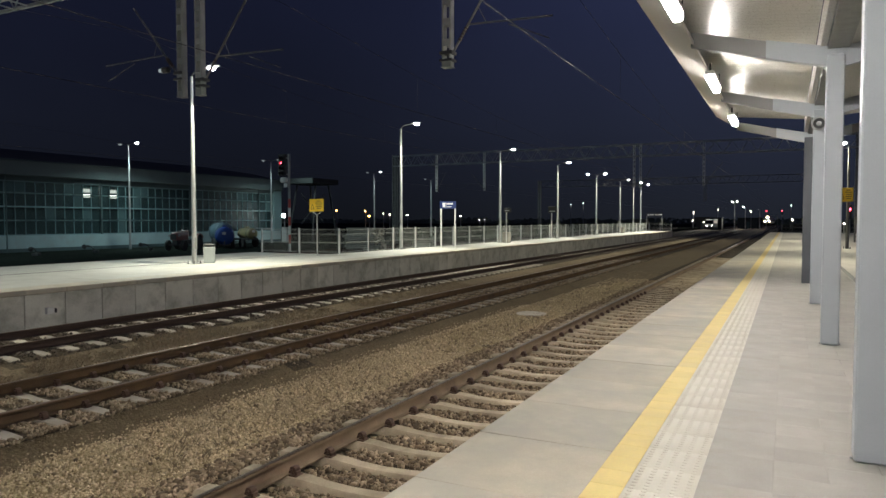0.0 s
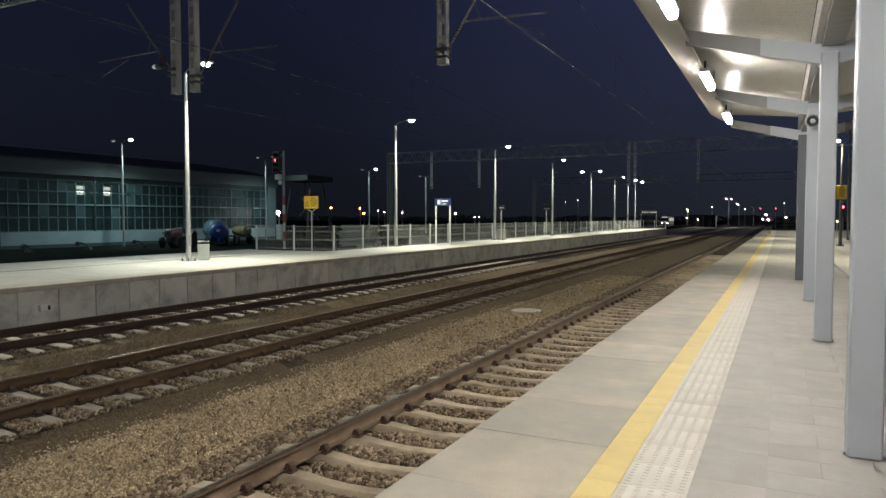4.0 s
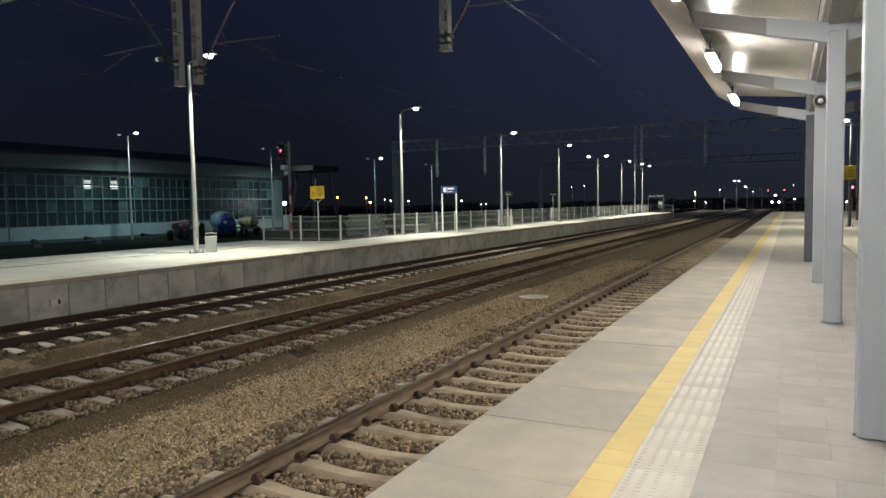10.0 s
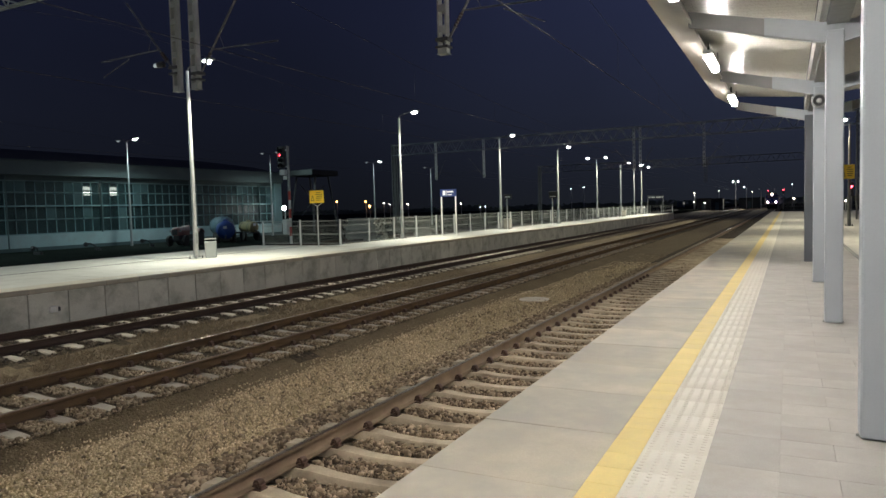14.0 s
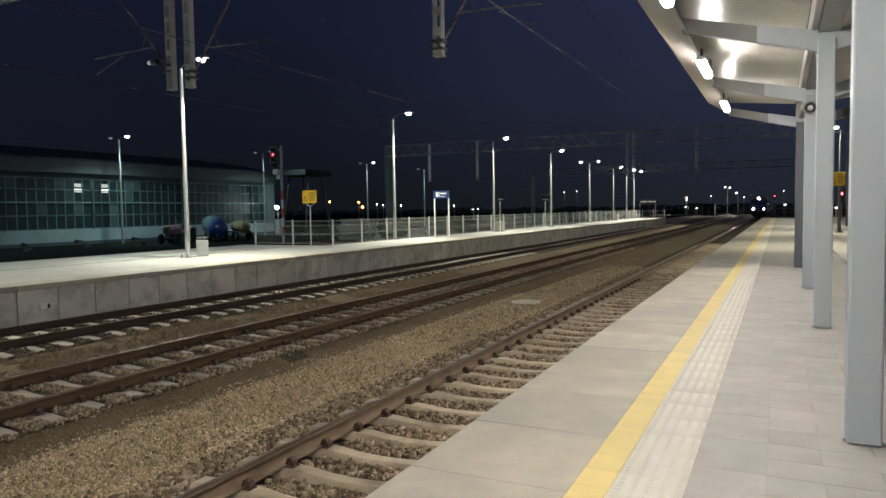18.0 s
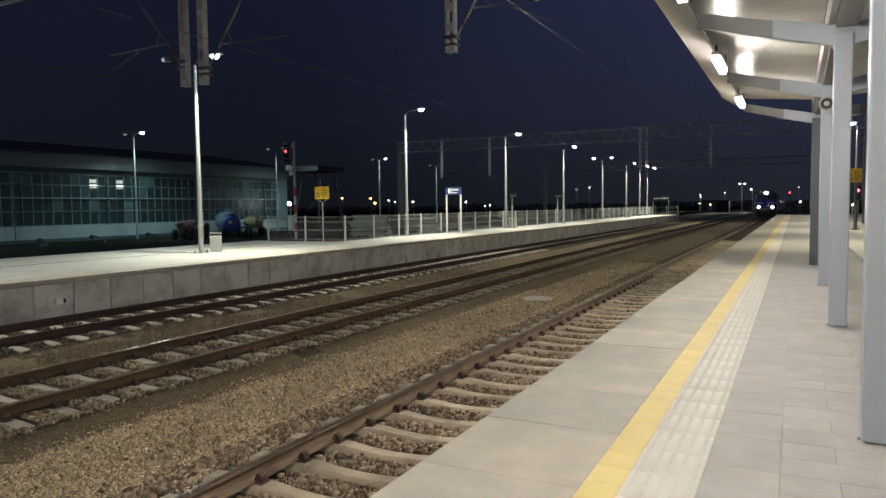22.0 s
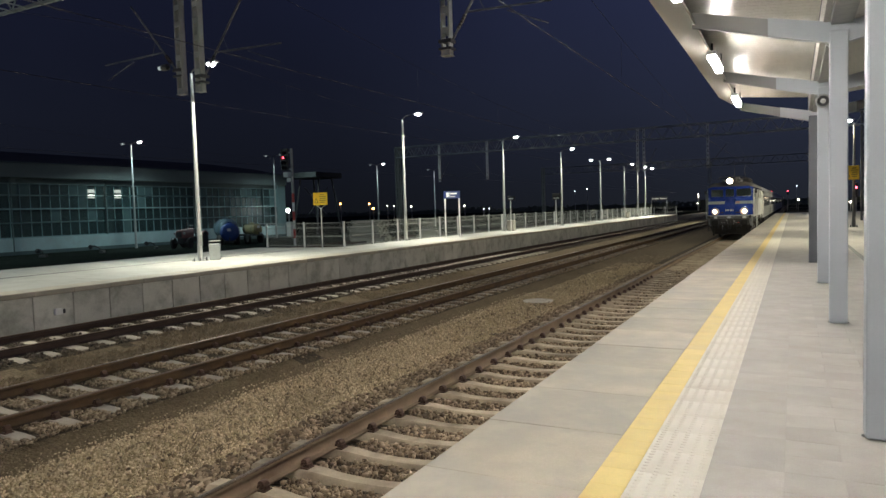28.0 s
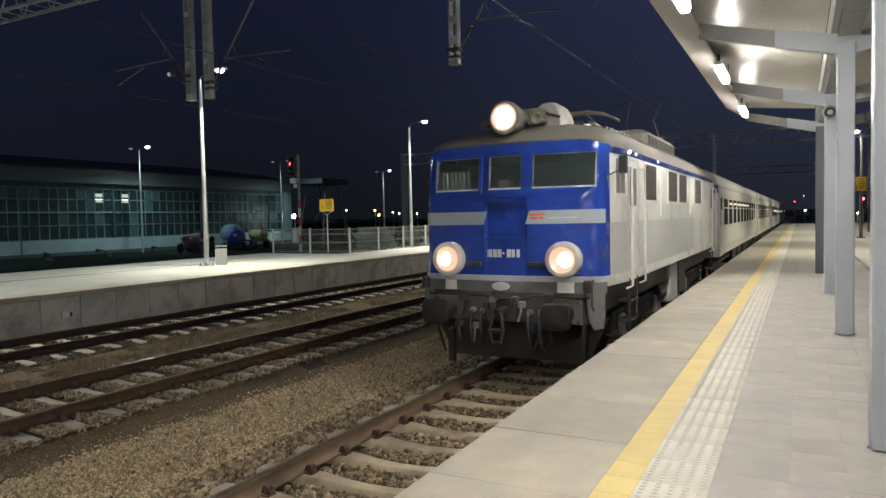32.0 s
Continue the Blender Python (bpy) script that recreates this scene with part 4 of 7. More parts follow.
WIRE = mat("copper_wire", (0.075, 0.072, 0.075), 0.6, metal=0.5, vary=0.1, rnd=0)
for x in (-3.66, -9.24, -13.85, -28.2):
    ys = [-34, 11, 57, 103, 149, 195]
    m = Mesh().tube([(x + (-0.2 if i % 2 else 0.2), y, 5.38) for i, y in enumerate(ys)], 0.0075, 6)
    # brighter copper on the near wire paints in the headlamps' gleam
    thing("contact_wire", m, mat("gleaming_copper_wire", (0.11, 0.10, 0.095), 0.45, metal=0.8, vary=0.1, rnd=0) if x > -4 else WIRE, "thin copper contact wire stretched over a track", "overhead wire", group="overhead wires")
    pts = []
    for a, b in zip(ys[:-1], ys[1:]):
        for k in range(8):
            t = k / 8
            pts.append((x, a + (b - a) * t, 5.75 + 1.0 * (2 * t - 1) ** 2))
    line = empty("messenger_wire", label="sagging messenger wire with droppers above a track", category="overhead wire", group="overhead wires")
    part("wire", Mesh().tube(pts, 0.004, 6), WIRE, line)
    for px, py, pz in pts:
        if 0 < py < 110 and pz < 6.6:
            part("dropper", Mesh().tube([(px, py, 5.38), (px, py, pz)], 0.003, 4), WIRE, line)

# ---- fence on the far platform ----
def fence_panel(length):
    m = Mesh()
    for k in range(int(length / 0.05)):
        x = 0.05 * k + 0.02
        m.box(x, -0.0018, 0.06, x + 0.0019, 0.0016, 1.16)
    for z in (0.06, 0.10, 0.5, 0.54, 0.9, 0.94, 1.13, 1.16):
        m.box(0, -0.005, z, length, 0.005, z + 0.010)
    return m


FENCE_POST = Mesh().box(-0.034, -0.034, 0, 0.034, 0.034, 1.2, c=0.004).box(-0.038, -0.038, 1.2, 0.038, 0.038, 1.215).data("post", mat("bright_galvanised_post", (0.62, 0.63, 0.62), 0.5, metal=0.2, vary=0.1, rnd=0.05))
FENCE_WIRE = mat("dull_fence_wire", (0.50, 0.52, 0.48), 0.6, metal=0.2, vary=0.15, scale=7, rnd=0.05)
PANEL_L, PANEL_S = fence_panel(2.42).data("mesh_panel", FENCE_WIRE), fence_panel(2.27).data("mesh_panel", FENCE_WIRE)
fence = empty("mesh_fence", label="galvanised mesh fence closing the end of the platform", category="fence", group="platform fences")
for i in range(3):
    part("post", FENCE_POST, (), fence, m=pose(-23.4 + 2.33 * i, 26.35, P))
    if i < 2:
        part("mesh_panel", PANEL_S, (), fence, m=pose(-23.37 + 2.33 * i, 26.35, P))
part("top_arm", Mesh().box(-23.9, 26.33, P + 1.17, -22.8, 26.37, P + 1.21), GALV, fence)
fence2 = empty("mesh_fence", label="long galvanised mesh fence along the back of the far platform", category="fence", group="platform fences")
for i in range(33):
    part("post", FENCE_POST, (), fence2, m=pose(-18.78 - 0.004 * i, 26.42 + 2.46 * i, P))
    if i < 32:
        part("mesh_panel", PANEL_L, (), fence2, m=pose(-18.78 - 0.004 * i, 26.44 + 2.46 * i, P, 0, 0, 90))


fence3 = empty("mesh_fence", label="short mesh fence across the far end of the island platform", category="fence", group="platform fences")
for i in range(3):
    part("post", FENCE_POST, (), fence3, m=pose(-18.9 + 1.63 * i, 107.6, P))
part("mesh_panel", fence_panel(3.2), FENCE_WIRE, fence3, m=pose(-18.87, 107.6, P))


def two_post_sign(name, xa, xb, y, z0, z1, board_mat, label, category, marks):
    s = empty(name, pose(0, y, 0), label=label, category=category)
    for x in (xa, xb):
        part("post", Mesh().tube([(x, 0, P), (x, 0, z1)], 0.045, 10), WHITE_PAINT if y < 90 else GALV_DULL, s, smooth=True)
    b = part("board", Mesh().box(xa - 0.06, -0.05, z0, xb + 0.06, 0.03, z1, c=0.01), board_mat, s)
    for x0, w, za, zb, mm in marks:
        part("marking", Mesh().box(x0, -0.056, za, x0 + w, -0.051, zb), mm, b)
    return s


two_post_sign("platform_sign", -18.22, -17.30, 35.9, 3.03, 3.46, SIGN_BLUE, "dark blue platform direction sign on two white posts", "sign",
              [(-18.10, 0.16, 3.12, 3.38, WHITE_PAINT), (-17.89, 0.03, 3.10, 3.40, WHITE_PAINT), (-17.82, 0.40, 3.27, 3.35, WHITE_PAINT), (-17.80, 0.28, 3.12, 3.16, WHITE_PAINT)])
two_post_sign("station_name_board", -18.75, -16.55, 104.8, 2.92, 3.45, mat("dark_name_board", (0.006, 0.008, 0.018), 0.6, vary=0.1, rnd=0, bump=0.0), "station name board with pale unreadable lettering on two posts", "sign",
              [(-18.62 + 0.16 * k, 0.09 + 0.03 * (k % 3 == 0), 3.11, 3.24 + 0.05 * (k in (0, 7)), WHITE_PAINT) for k in range(13) if k != 6])
for x, y, w, za, zb, nm in ((-17.6, 45.0, 0.54, 2.9, 3.2, "small dark sign on a white post"), (-17.75, 55.8, 0.75, 2.98, 3.52, "dark display board on a post"), ):
    s = empty("post_sign", pose(x, y, 0), label=nm + " on the far platform", category="sign", group="post signs")
    part("post", Mesh().tube([(-0.08, 0, P), (-0.08, 0, zb)], 0.04, 8), WHITE_PAINT, s, smooth=True)
    b = part("board", Mesh().box(-w / 2, -0.06, za, w / 2, 0.04, zb, c=0.01), BLACK, s)
    part("marking", Mesh().box(-w * 0.35, -0.066, za + 0.10, w * 0.3, -0.061, za + 0.17), WHITE_PAINT, b)


def warning_sign(x, y, z0, post_z, w, h, label, post_h):
    s = empty("warning_sign", pose(x, y, 0), label=label, category="sign", group="yellow warning signs")
    if post_h:
        part("post", Mesh().tube([(0, 0.03, post_z), (0, 0.03, z0 - 0.14)], 0.028, 8), GALV, s, smooth=True)
        for sx in (-1, 1):
            part("fork", Mesh().tube([(0, 0.03, z0 - 0.16), (sx * w * 0.4, 0.03, z0 + 0.04)], 0.016, 6), GALV, s)
    b = part("board", Mesh().box(-w / 2, -0.012, z0, w / 2, 0.012, z0 + h, c=0.004), SIGN_YELLOW, s, "yellow board")
    part("triangle", Mesh().add([(-w * 0.42, -0.014, z0 + h * 0.18), (-w * 0.14, -0.014, z0 + h * 0.18), (-w * 0.28, -0.014, z0 + h * 0.62)], [(0, 1, 2)]), INK, b)
    part("triangle_field", Mesh().add([(-w * 0.37, -0.016, z0 + h * 0.22), (-w * 0.19, -0.016, z0 + h * 0.22), (-w * 0.28, -0.016, z0 + h * 0.52)], [(0, 1, 2)]), SIGN_YELLOW, b)
    for k, (a, c) in enumerate(((0.0, 0.3), (-0.06, 0.42), (-0.02, 0.4), (-0.05, 0.40), (0.0, 0.33))):
        part("text_bar", Mesh().box(a * w, -0.016, z0 + h * (0.80 - 0.15 * k), c * w, -0.0135, z0 + h * (0.85 - 0.15 * k)), INK, b)
    return s


warning_sign(-18.88, 24.84, 2.74, P, 0.78, 0.56, "yellow warning sign with a dark triangle on a forked post", True)
warning_sign(2.85, 43.38, 3.36, P, 0.66, 0.75, "yellow warning board fixed to a lamp post", False)

# bin beside the lamp post
b = empty("litter_bin", pose(-19.15, 18.7, P, 0, 0, 44), label="grey concrete litter bin with a metal rim beside the lamp post", category="bin")
part("body", Mesh().loft([[(-0.19 * k, -0.19 * k, z), (0.19 * k, -0.19 * k, z), (0.19 * k, 0.19 * k, z), (-0.19 * k, 0.19 * k, z)] for z, k in ((0.0, 0.93), (0.02, 1.0), (0.58, 1.1), (0.60, 1.06))]), mat("pale_bin_concrete", (0.37, 0.40, 0.385), 0.7, vary=0.15, scale=5, grain=60, rnd=0), b)
part("rim", Mesh().box(-0.21, -0.21, 0.66, 0.21, 0.21, 0.71, c=0.01), WEATHERED, b)
for dx in (-0.17, 0.17):
    for dy in (-0.17, 0.17):
        part("stay", Mesh().box(dx - 0.012, dy - 0.012, 0.59, dx + 0.012, dy + 0.012, 0.67), DARKSTEEL, b)
for x, y in ((-17.9, 45.6), (-18.4, 86.3)):
    b2 = empty("litter_bin", pose(x, y, P), label="pale litter bin by a lamp post far along the platform", category="bin")
    part("body", Mesh().box(-0.25, -0.25, 0, 0.25, 0.25, 0.75, c=0.03), CONCRETE, b2)

# ---- colour light signal ----
sig = empty("railway_signal", pose(-30.9, 37.6, 0.12), label="railway colour-light signal showing red on a red and white mast", category="railway signal")
for i in range(6):
    part("mast_band", Mesh().tube([(0, 0, 0.62 * i), (0, 0, 0.62 * (i + 1))], 0.085, 12), WHITE_PAINT if i % 2 == 0 else RED_PAINT, sig, "white band" if i % 2 == 0 else "red band", smooth=True)
part("mast_top", Mesh().tube([(0, 0, 3.72), (0, 0, 6.82)], 0.085, 12), GALV_DULL, sig, smooth=True)
head = part("signal_head", Mesh().box(-0.90, -0.12, 5.32, -0.22, 0.08, 6.84, c=0.05), BLACK, sig, "black signal head")
for k in range(4):
    z = 6.54 - 0.34 * k
    part("hood", Mesh().lathe([(0.13, -0.32), (0.14, -0.12), (0.12, -0.12), (0.115, -0.32)], "y", at=(-0.53, 0, z), n=16, caps=False), BLACK, head)
    part("lens", Mesh().lathe([(0.0, -0.16), (0.10, -0.15), (0.11, -0.12)], "y", at=(-0.53, 0, z), n=16), RED_GLOW if k == 1 else BLACK, head, "lit red lens" if k == 1 else "dark lens", smooth=True)
part("bracket", Mesh().box(-0.35, -0.04, 5.36, 0.0, 0.04, 5.46).box(-0.35, -0.04, 6.5, 0.0, 0.04, 6.6), GALV_DULL, sig)
part("junction_box", Mesh().box(-0.68, -0.15, 4.86, -0.20, 0.12, 5.22, c=0.03), WHITE_PAINT, sig, "pale junction box")
part("number_plate", Mesh().box(-0.36, -0.16, 4.52, -0.04, -0.12, 4.80, c=0.01), WHITE_PAINT, sig, "small white plate")

# ---- depot hall ----
HX = -48.0
HALL_WALL = mat("depot_render", (0.40, 0.52, 0.52), 0.85, vary=0.18, scale=0.7, grain=12, bump=0.12, dirt=(0.38, 0.43, 0.43), dirt_at=0.6, rnd=0.04)
HALL_TRIM = mat("depot_trim", (0.07, 0.105, 0.105), 0.7, vary=0.15, scale=0.9, grain=15, rnd=0.06)
HALL_ROOF = mat("depot_roof_felt", (0.012, 0.013, 0.014), 0.9, vary=0.3, scale=1, grain=10, rnd=0)
HALL_BAR = mat("window_bar_paint", (0.20, 0.30, 0.305), 0.6, vary=0.1, rnd=0.08)
HALL_GLASS = pane_glass("dusty_window_glass", (0.024, 0.056, 0.058), 0.5, 0.30)
HALL_DIRTY = mat("grimy_pane", (0.06, 0.105, 0.107), 0.9, vary=0.2, scale=2, grain=20, rnd=0.3)
hall = empty("depot_hall", label="long grey railway depot hall with bands of small-paned windows", category="building")
HY0, HY1 = -8.91, 57.0
part("plinth_wall", Mesh().box(HX - 0.35, HY0, -0.3, HX, HY1, 1.28), HALL_WALL, hall, "pale rendered wall below the windows")
part("window_head_wall", Mesh().box(HX - 0.35, HY0, 5.15, HX, HY1, 5.50), HALL_TRIM, hall)
part("eaves_band", Mesh().box(HX - 0.4, HY0, 5.50, HX + 0.30, HY1, 6.52, c=0.02), mat("depot_eaves_panel", (0.105, 0.14, 0.137), 0.7, vary=0.15, scale=0.9, grain=15, rnd=0), hall, "projecting eaves band")
rf = Mesh()
rf.loft([[(HX + 0.25, y, 6.54), (HX - 4, y, 7.4), (HX - 11, y, 8.4), (HX - 18, y, 7.3), (HX - 22, y, 6.3)] for y in (HY0, HY1)], caps=True)
part("roof", rf, HALL_ROOF, hall, "dark felt barrel roof")
part("back_wall", Mesh().box(HX - 22, HY0, -0.3, HX - 21.7, HY1, 6.3), HALL_WALL, hall)
for y in (HY0, HY1 - 0.3):
    part("end_wall", Mesh().box(HX - 21.7, y, -0.3, HX - 0.35, y + 0.3, 6.3), HALL_WALL, hall)
part("hall_floor", Mesh().box(HX - 21.7, HY0 + 0.3, -0.3, HX - 0.35, HY1 - 0.3, 0.1), CONCRETE, hall)
part("base_course", Mesh().box(HX, HY0, -0.3, HX + 0.05, HY1, 0.38, c=0.01), HALL_TRIM, hall, "dark base course along the wall")
part("corner_pier", Mesh().box(HX - 0.3, 55.85, 1.28, HX + 0.10, HY1 + 0.02, 5.50, c=0.02), HALL_BAR, hall, "dim rendered corner pier")
part("eaves_cap", Mesh().box(HX - 0.4, HY0, 6.53, HX + 0.36, HY1, 6.60, c=0.01), HALL_TRIM, hall)
y, k = HY0, 0
BAY = 8.94
pane_me = Mesh().box(-0.012, 0.0, 0.0, 0.012, 0.98, 0.80).data("pane", HALL_GLASS)
pane_dirty = Mesh().box(-0.012, 0.0, 0.0, 0.012, 0.98, 0.80).data("pane", HALL_DIRTY)
rngw = random.Random(4)
ZS = [1.28, 2.36, 3.32, 4.29, 5.15]
while y < HY1 - 1:
    b = min(y + BAY, HY1)
    part("pilaster", Mesh().box(HX - 0.3, y - 0.07, 1.28, HX + 0.06, y + 0.07, 5.72, c=0.02), HALL_TRIM, hall)
    win = part("window_band", Mesh().box(HX - 0.20, y + 0.07, 1.28, HX - 0.06, b - 0.07, 1.36).box(HX - 0.20, y + 0.07, 5.07, HX - 0.06, b - 0.07, 5.15).box(HX - 0.18, y + 0.07, 3.27, HX - 0.02, b - 0.07, 3.38), HALL_BAR, hall, "steel window frame with many small panes")
    n = 12 if b - y > 8 else 3
    w = (b - y - 0.14) / n
    for i in range(1, n):
        part("glazing_bar", Mesh().box(HX - 0.16, y + 0.07 + w * i - 0.026, 1.36, HX - 0.08, y + 0.07 + w * i + 0.026, 5.07), HALL_BAR, win)
    for z in (2.36, 4.29):
        part("glazing_bar", Mesh().box(HX - 0.15, y + 0.07, z - 0.02, HX - 0.09, b - 0.07, z + 0.02), HALL_BAR, win)
    for i in range(n):
        for j in range(4):
            yy = y + w * i
            dirty = j == 3 and (yy < 29.5 or 32.4 < yy < 34.0 or 38.5 < yy < 40 or 50.4 < yy < 52) or rngw.random() < 0.05
            p = part("pane", pane_dirty if dirty else pane_me, (), win, m=Matrix.Translation((HX - 0.12, y + 0.09 + w * i, ZS[j] + 0.05)) @ Matrix.Diagonal((1, (w - 0.04) / 0.98, (ZS[j + 1] - ZS[j] - 0.1) / 0.80, 1)))
    y, k = b, k + 1
# lit ceiling lights seen through the glass
for y in (35.45, 37.72):
    l = empty("hall_light", pose(HX - 1.2, y, 4.5), label="lit slatted lamp box inside the depot hall", category="lamp", group="hall lights")
    part("box", Mesh().box(-0.1, -0.40, -0.42, 0.02, 0.40, 0.42, c=0.02), BLACK, l)
    for z0, z1 in ((0.06, 0.33), (-0.14, -0.07), (-0.36, -0.22)):
        part("slat_glow", Mesh().box(0.03, -0.36, z0, 0.05, 0.36, z1), bpy.data.materials.get("lit_slat") or glow("lit_slat", (0.85, 0.95, 0.85), 6.0), l, "glowing slat")
for y in (35.45, 37.72):
    area("hall_lamp_light", (HX - 1.14, y, 4.5), (HX + 3.0, y, 2.5), 14, 0.7, 0.7, (0.85, 0.98, 0.9))
for y in (12.0, 28.4, 44.5):
    part("downpipe", Mesh().tube([(HX + 0.12, y, 0.1), (HX + 0.12, y, 5.7)], 0.05, 8), HALL_TRIM, hall)

# raised shelter beside the hall
sh = empty("loading_shelter", pose(-45.3, 59.0, 0), label="dark raised flat roof on slanted steel legs beside the depot", category="shelter")
part("roof", Mesh().box(-1.9, -2.6, 6.15, 2.0, 1.9, 6.72, c=0.05), mat("shelter_roof_sheet", (0.016, 0.018, 0.018), 0.8, vary=0.2, rnd=0), sh)
for dy in (-2.2, 2.2):
    for dx in (-1.2, 1.2):
        part("leg", Mesh().tube([(dx, dy * 0.5, 6.2), (dx * 1.3, dy, 0.1)], 0.09, 8), DARKSTEEL, sh)
part("brace", Mesh().tube([(0, -2, 2.0), (0, 2, 5.2)], 0.05, 6).tube([(0, 2, 2.0), (0, -2, 5.2)], 0.05, 6), DARKSTEEL, sh)
wl_ = empty("wall_lamp", pose(-45.75, 54.8, 2.85), label="bright white floodlight on a post by the depot", category="lamp")
part("post", Mesh().tube([(0, 0.1, -2.7), (0, 0.1, 0.2)], 0.06, 8), GALV_DULL, wl_)
part("lens", Mesh().lathe([(0.0, -0.12), (0.18, -0.1), (0.2, 0.0)], "y", n=14), LENS, wl_, "glowing floodlight lens")
part("housing", Mesh().lathe([(0.22, -0.02), (0.22, 0.1), (0.1, 0.18)], "y", n=14), BLACK, wl_)

cb = empty("meter_cabinet", pose(-45.2, 54.35, 0.1), label="small pale metal cabinet under the depot floodlight", category="cabinet")
part("body", Mesh().box(-0.30, -0.22, 0.12, 0.30, 0.22, 1.55, c=0.015), WHITE_PAINT, cb)
part("plinth", Mesh().box(-0.26, -0.18, 0.0, 0.26, 0.18, 0.13), CONCRETE, cb)
part("door", Mesh().box(-0.25, -0.24, 0.22, 0.25, -0.219, 1.46, c=0.006), WHITE_PAINT, cb)
part("roof", Mesh().box(-0.34, -0.26, 1.55, 0.34, 0.26, 1.60, c=0.01), GALV_DULL, cb)

# ---- yard behind the far platform ----
RED_TRACTOR = mat("faded_red_paint", (0.20, 0.085, 0.075), 0.5, vary=0.2, scale=4, rnd=0)
RUBBER = mat("black_rubber", (0.018, 0.018, 0.018), 0.85, vary=0.3, grain=90, rnd=0)
TANK_BLUE = mat("blue_tank_paint", (0.013, 0.045, 0.20), 0.35, vary=0.15, scale=3, rnd=0)
TANK_PALE = mat("pale_blue_tank", (0.09, 0.14, 0.17), 0.45, vary=0.15, scale=3, rnd=0)
TANK_BEIGE = mat("beige_tank_paint", (0.27, 0.235, 0.115), 0.5, vary=0.15, scale=3, dirt=(0.20, 0.15, 0.08), rnd=0)


def yard_wheel(parent, x, y, r, w, name="wheel"):
    o = part(name, Mesh().lathe([(r * 0.55, -w / 2), (r * 0.92, -w / 2), (r, -w * 0.35), (r, w * 0.35), (r * 0.92, w / 2), (r * 0.55, w / 2)], "x", at=(x, y, r), n=20), RUBBER, parent, "black tyre", smooth=True)
    part("hub", Mesh().lathe([(0.0, -w * 0.4), (r * 0.5, -w * 0.35), (r * 0.56, w * 0.45), (0.0, w * 0.4)], "x", at=(x, y, r), n=14), TANK_BEIGE, o)


tr = empty("tractor", pose(-40.6, 37.1, 0.12, 0, 0, 22), label="old faded red farm tractor parked by the depot", category="tractor")
hood = [(-0.30, 0.78), (-0.33, 1.05), (-0.29, 1.27), (-0.17, 1.38), (0.17, 1.38), (0.29, 1.27), (0.33, 1.05), (0.30, 0.78)]
part("bonnet", Mesh().loft([[(x * k, y, 0.78 + (z - 0.78) * h) for x, z in hood] for y, k, h in ((-1.56, 0.80, 0.84), (-1.50, 0.92, 0.95), (-1.30, 1.0, 1.0), (0.10, 1.05, 1.06))]), RED_TRACTOR, tr, "rounded faded red bonnet", smooth=True)
part("grille", Mesh().box(-0.20, -1.585, 0.82, 0.20, -1.555, 1.22, c=0.01), BLACK, tr)
for s in (-1, 1):
    part("headlamp", Mesh().lathe([(0.0, -0.10), (0.08, -0.08), (0.09, 0.0), (0.05, 0.08)], "y", at=(s * 0.36, -1.42, 1.12), n=12), GALV_DULL, tr, "dull round headlamp", smooth=True)
part("chassis", Mesh().box(-0.22, -1.4, 0.45, 0.22, 1.2, 0.80, c=0.03), DARKSTEEL, tr)
part("front_axle", Mesh().box(-0.55, -1.22, 0.36, 0.55, -1.08, 0.48, c=0.02), DARKSTEEL, tr)
part("dashboard", Mesh().box(-0.30, 0.10, 0.80, 0.30, 0.26, 1.48, c=0.04), RED_TRACTOR, tr)
part("seat", Mesh().box(-0.22, 0.80, 1.02, 0.22, 1.18, 1.10, c=0.03).box(-0.22, 1.14, 1.08, 0.22, 1.20, 1.40, c=0.02), BLACK, tr, "worn black seat")
for s in (-1, 1):
    part("mudguard", Mesh().loft([[(s * 0.56, 0.8 + r * math.cos(a), 0.58 + r * math.sin(a)) for r in (0.64, 0.67)] + [(s * 0.96, 0.8 + r * math.cos(a), 0.58 + r * math.sin(a)) for r in (0.67, 0.64)] for a in np.linspace(0.5, 2.6, 10)]), RED_TRACTOR, tr, "curved red mudguard")
    yard_wheel(tr, s * 0.76, 0.8, 0.58, 0.34, "rear_wheel")
    yard_wheel(tr, s * 0.62, -1.15, 0.40, 0.20, "front_wheel")
part("steering_wheel", Mesh().tube([(0.18 * math.cos(a * 0.524), 0.36 + 0.10 * math.sin(a * 0.524), 1.56 + 0.15 * math.sin(a * 0.524)) for a in range(13)], 0.015, 5).tube([(0, 0.2, 1.4), (0, 0.36, 1.56)], 0.018, 6), BLACK, tr)
part("exhaust", Mesh().tube([(0.2, -0.6, 1.3), (0.2, -0.6, 1.95)], 0.03, 8), DARKSTEEL, tr)


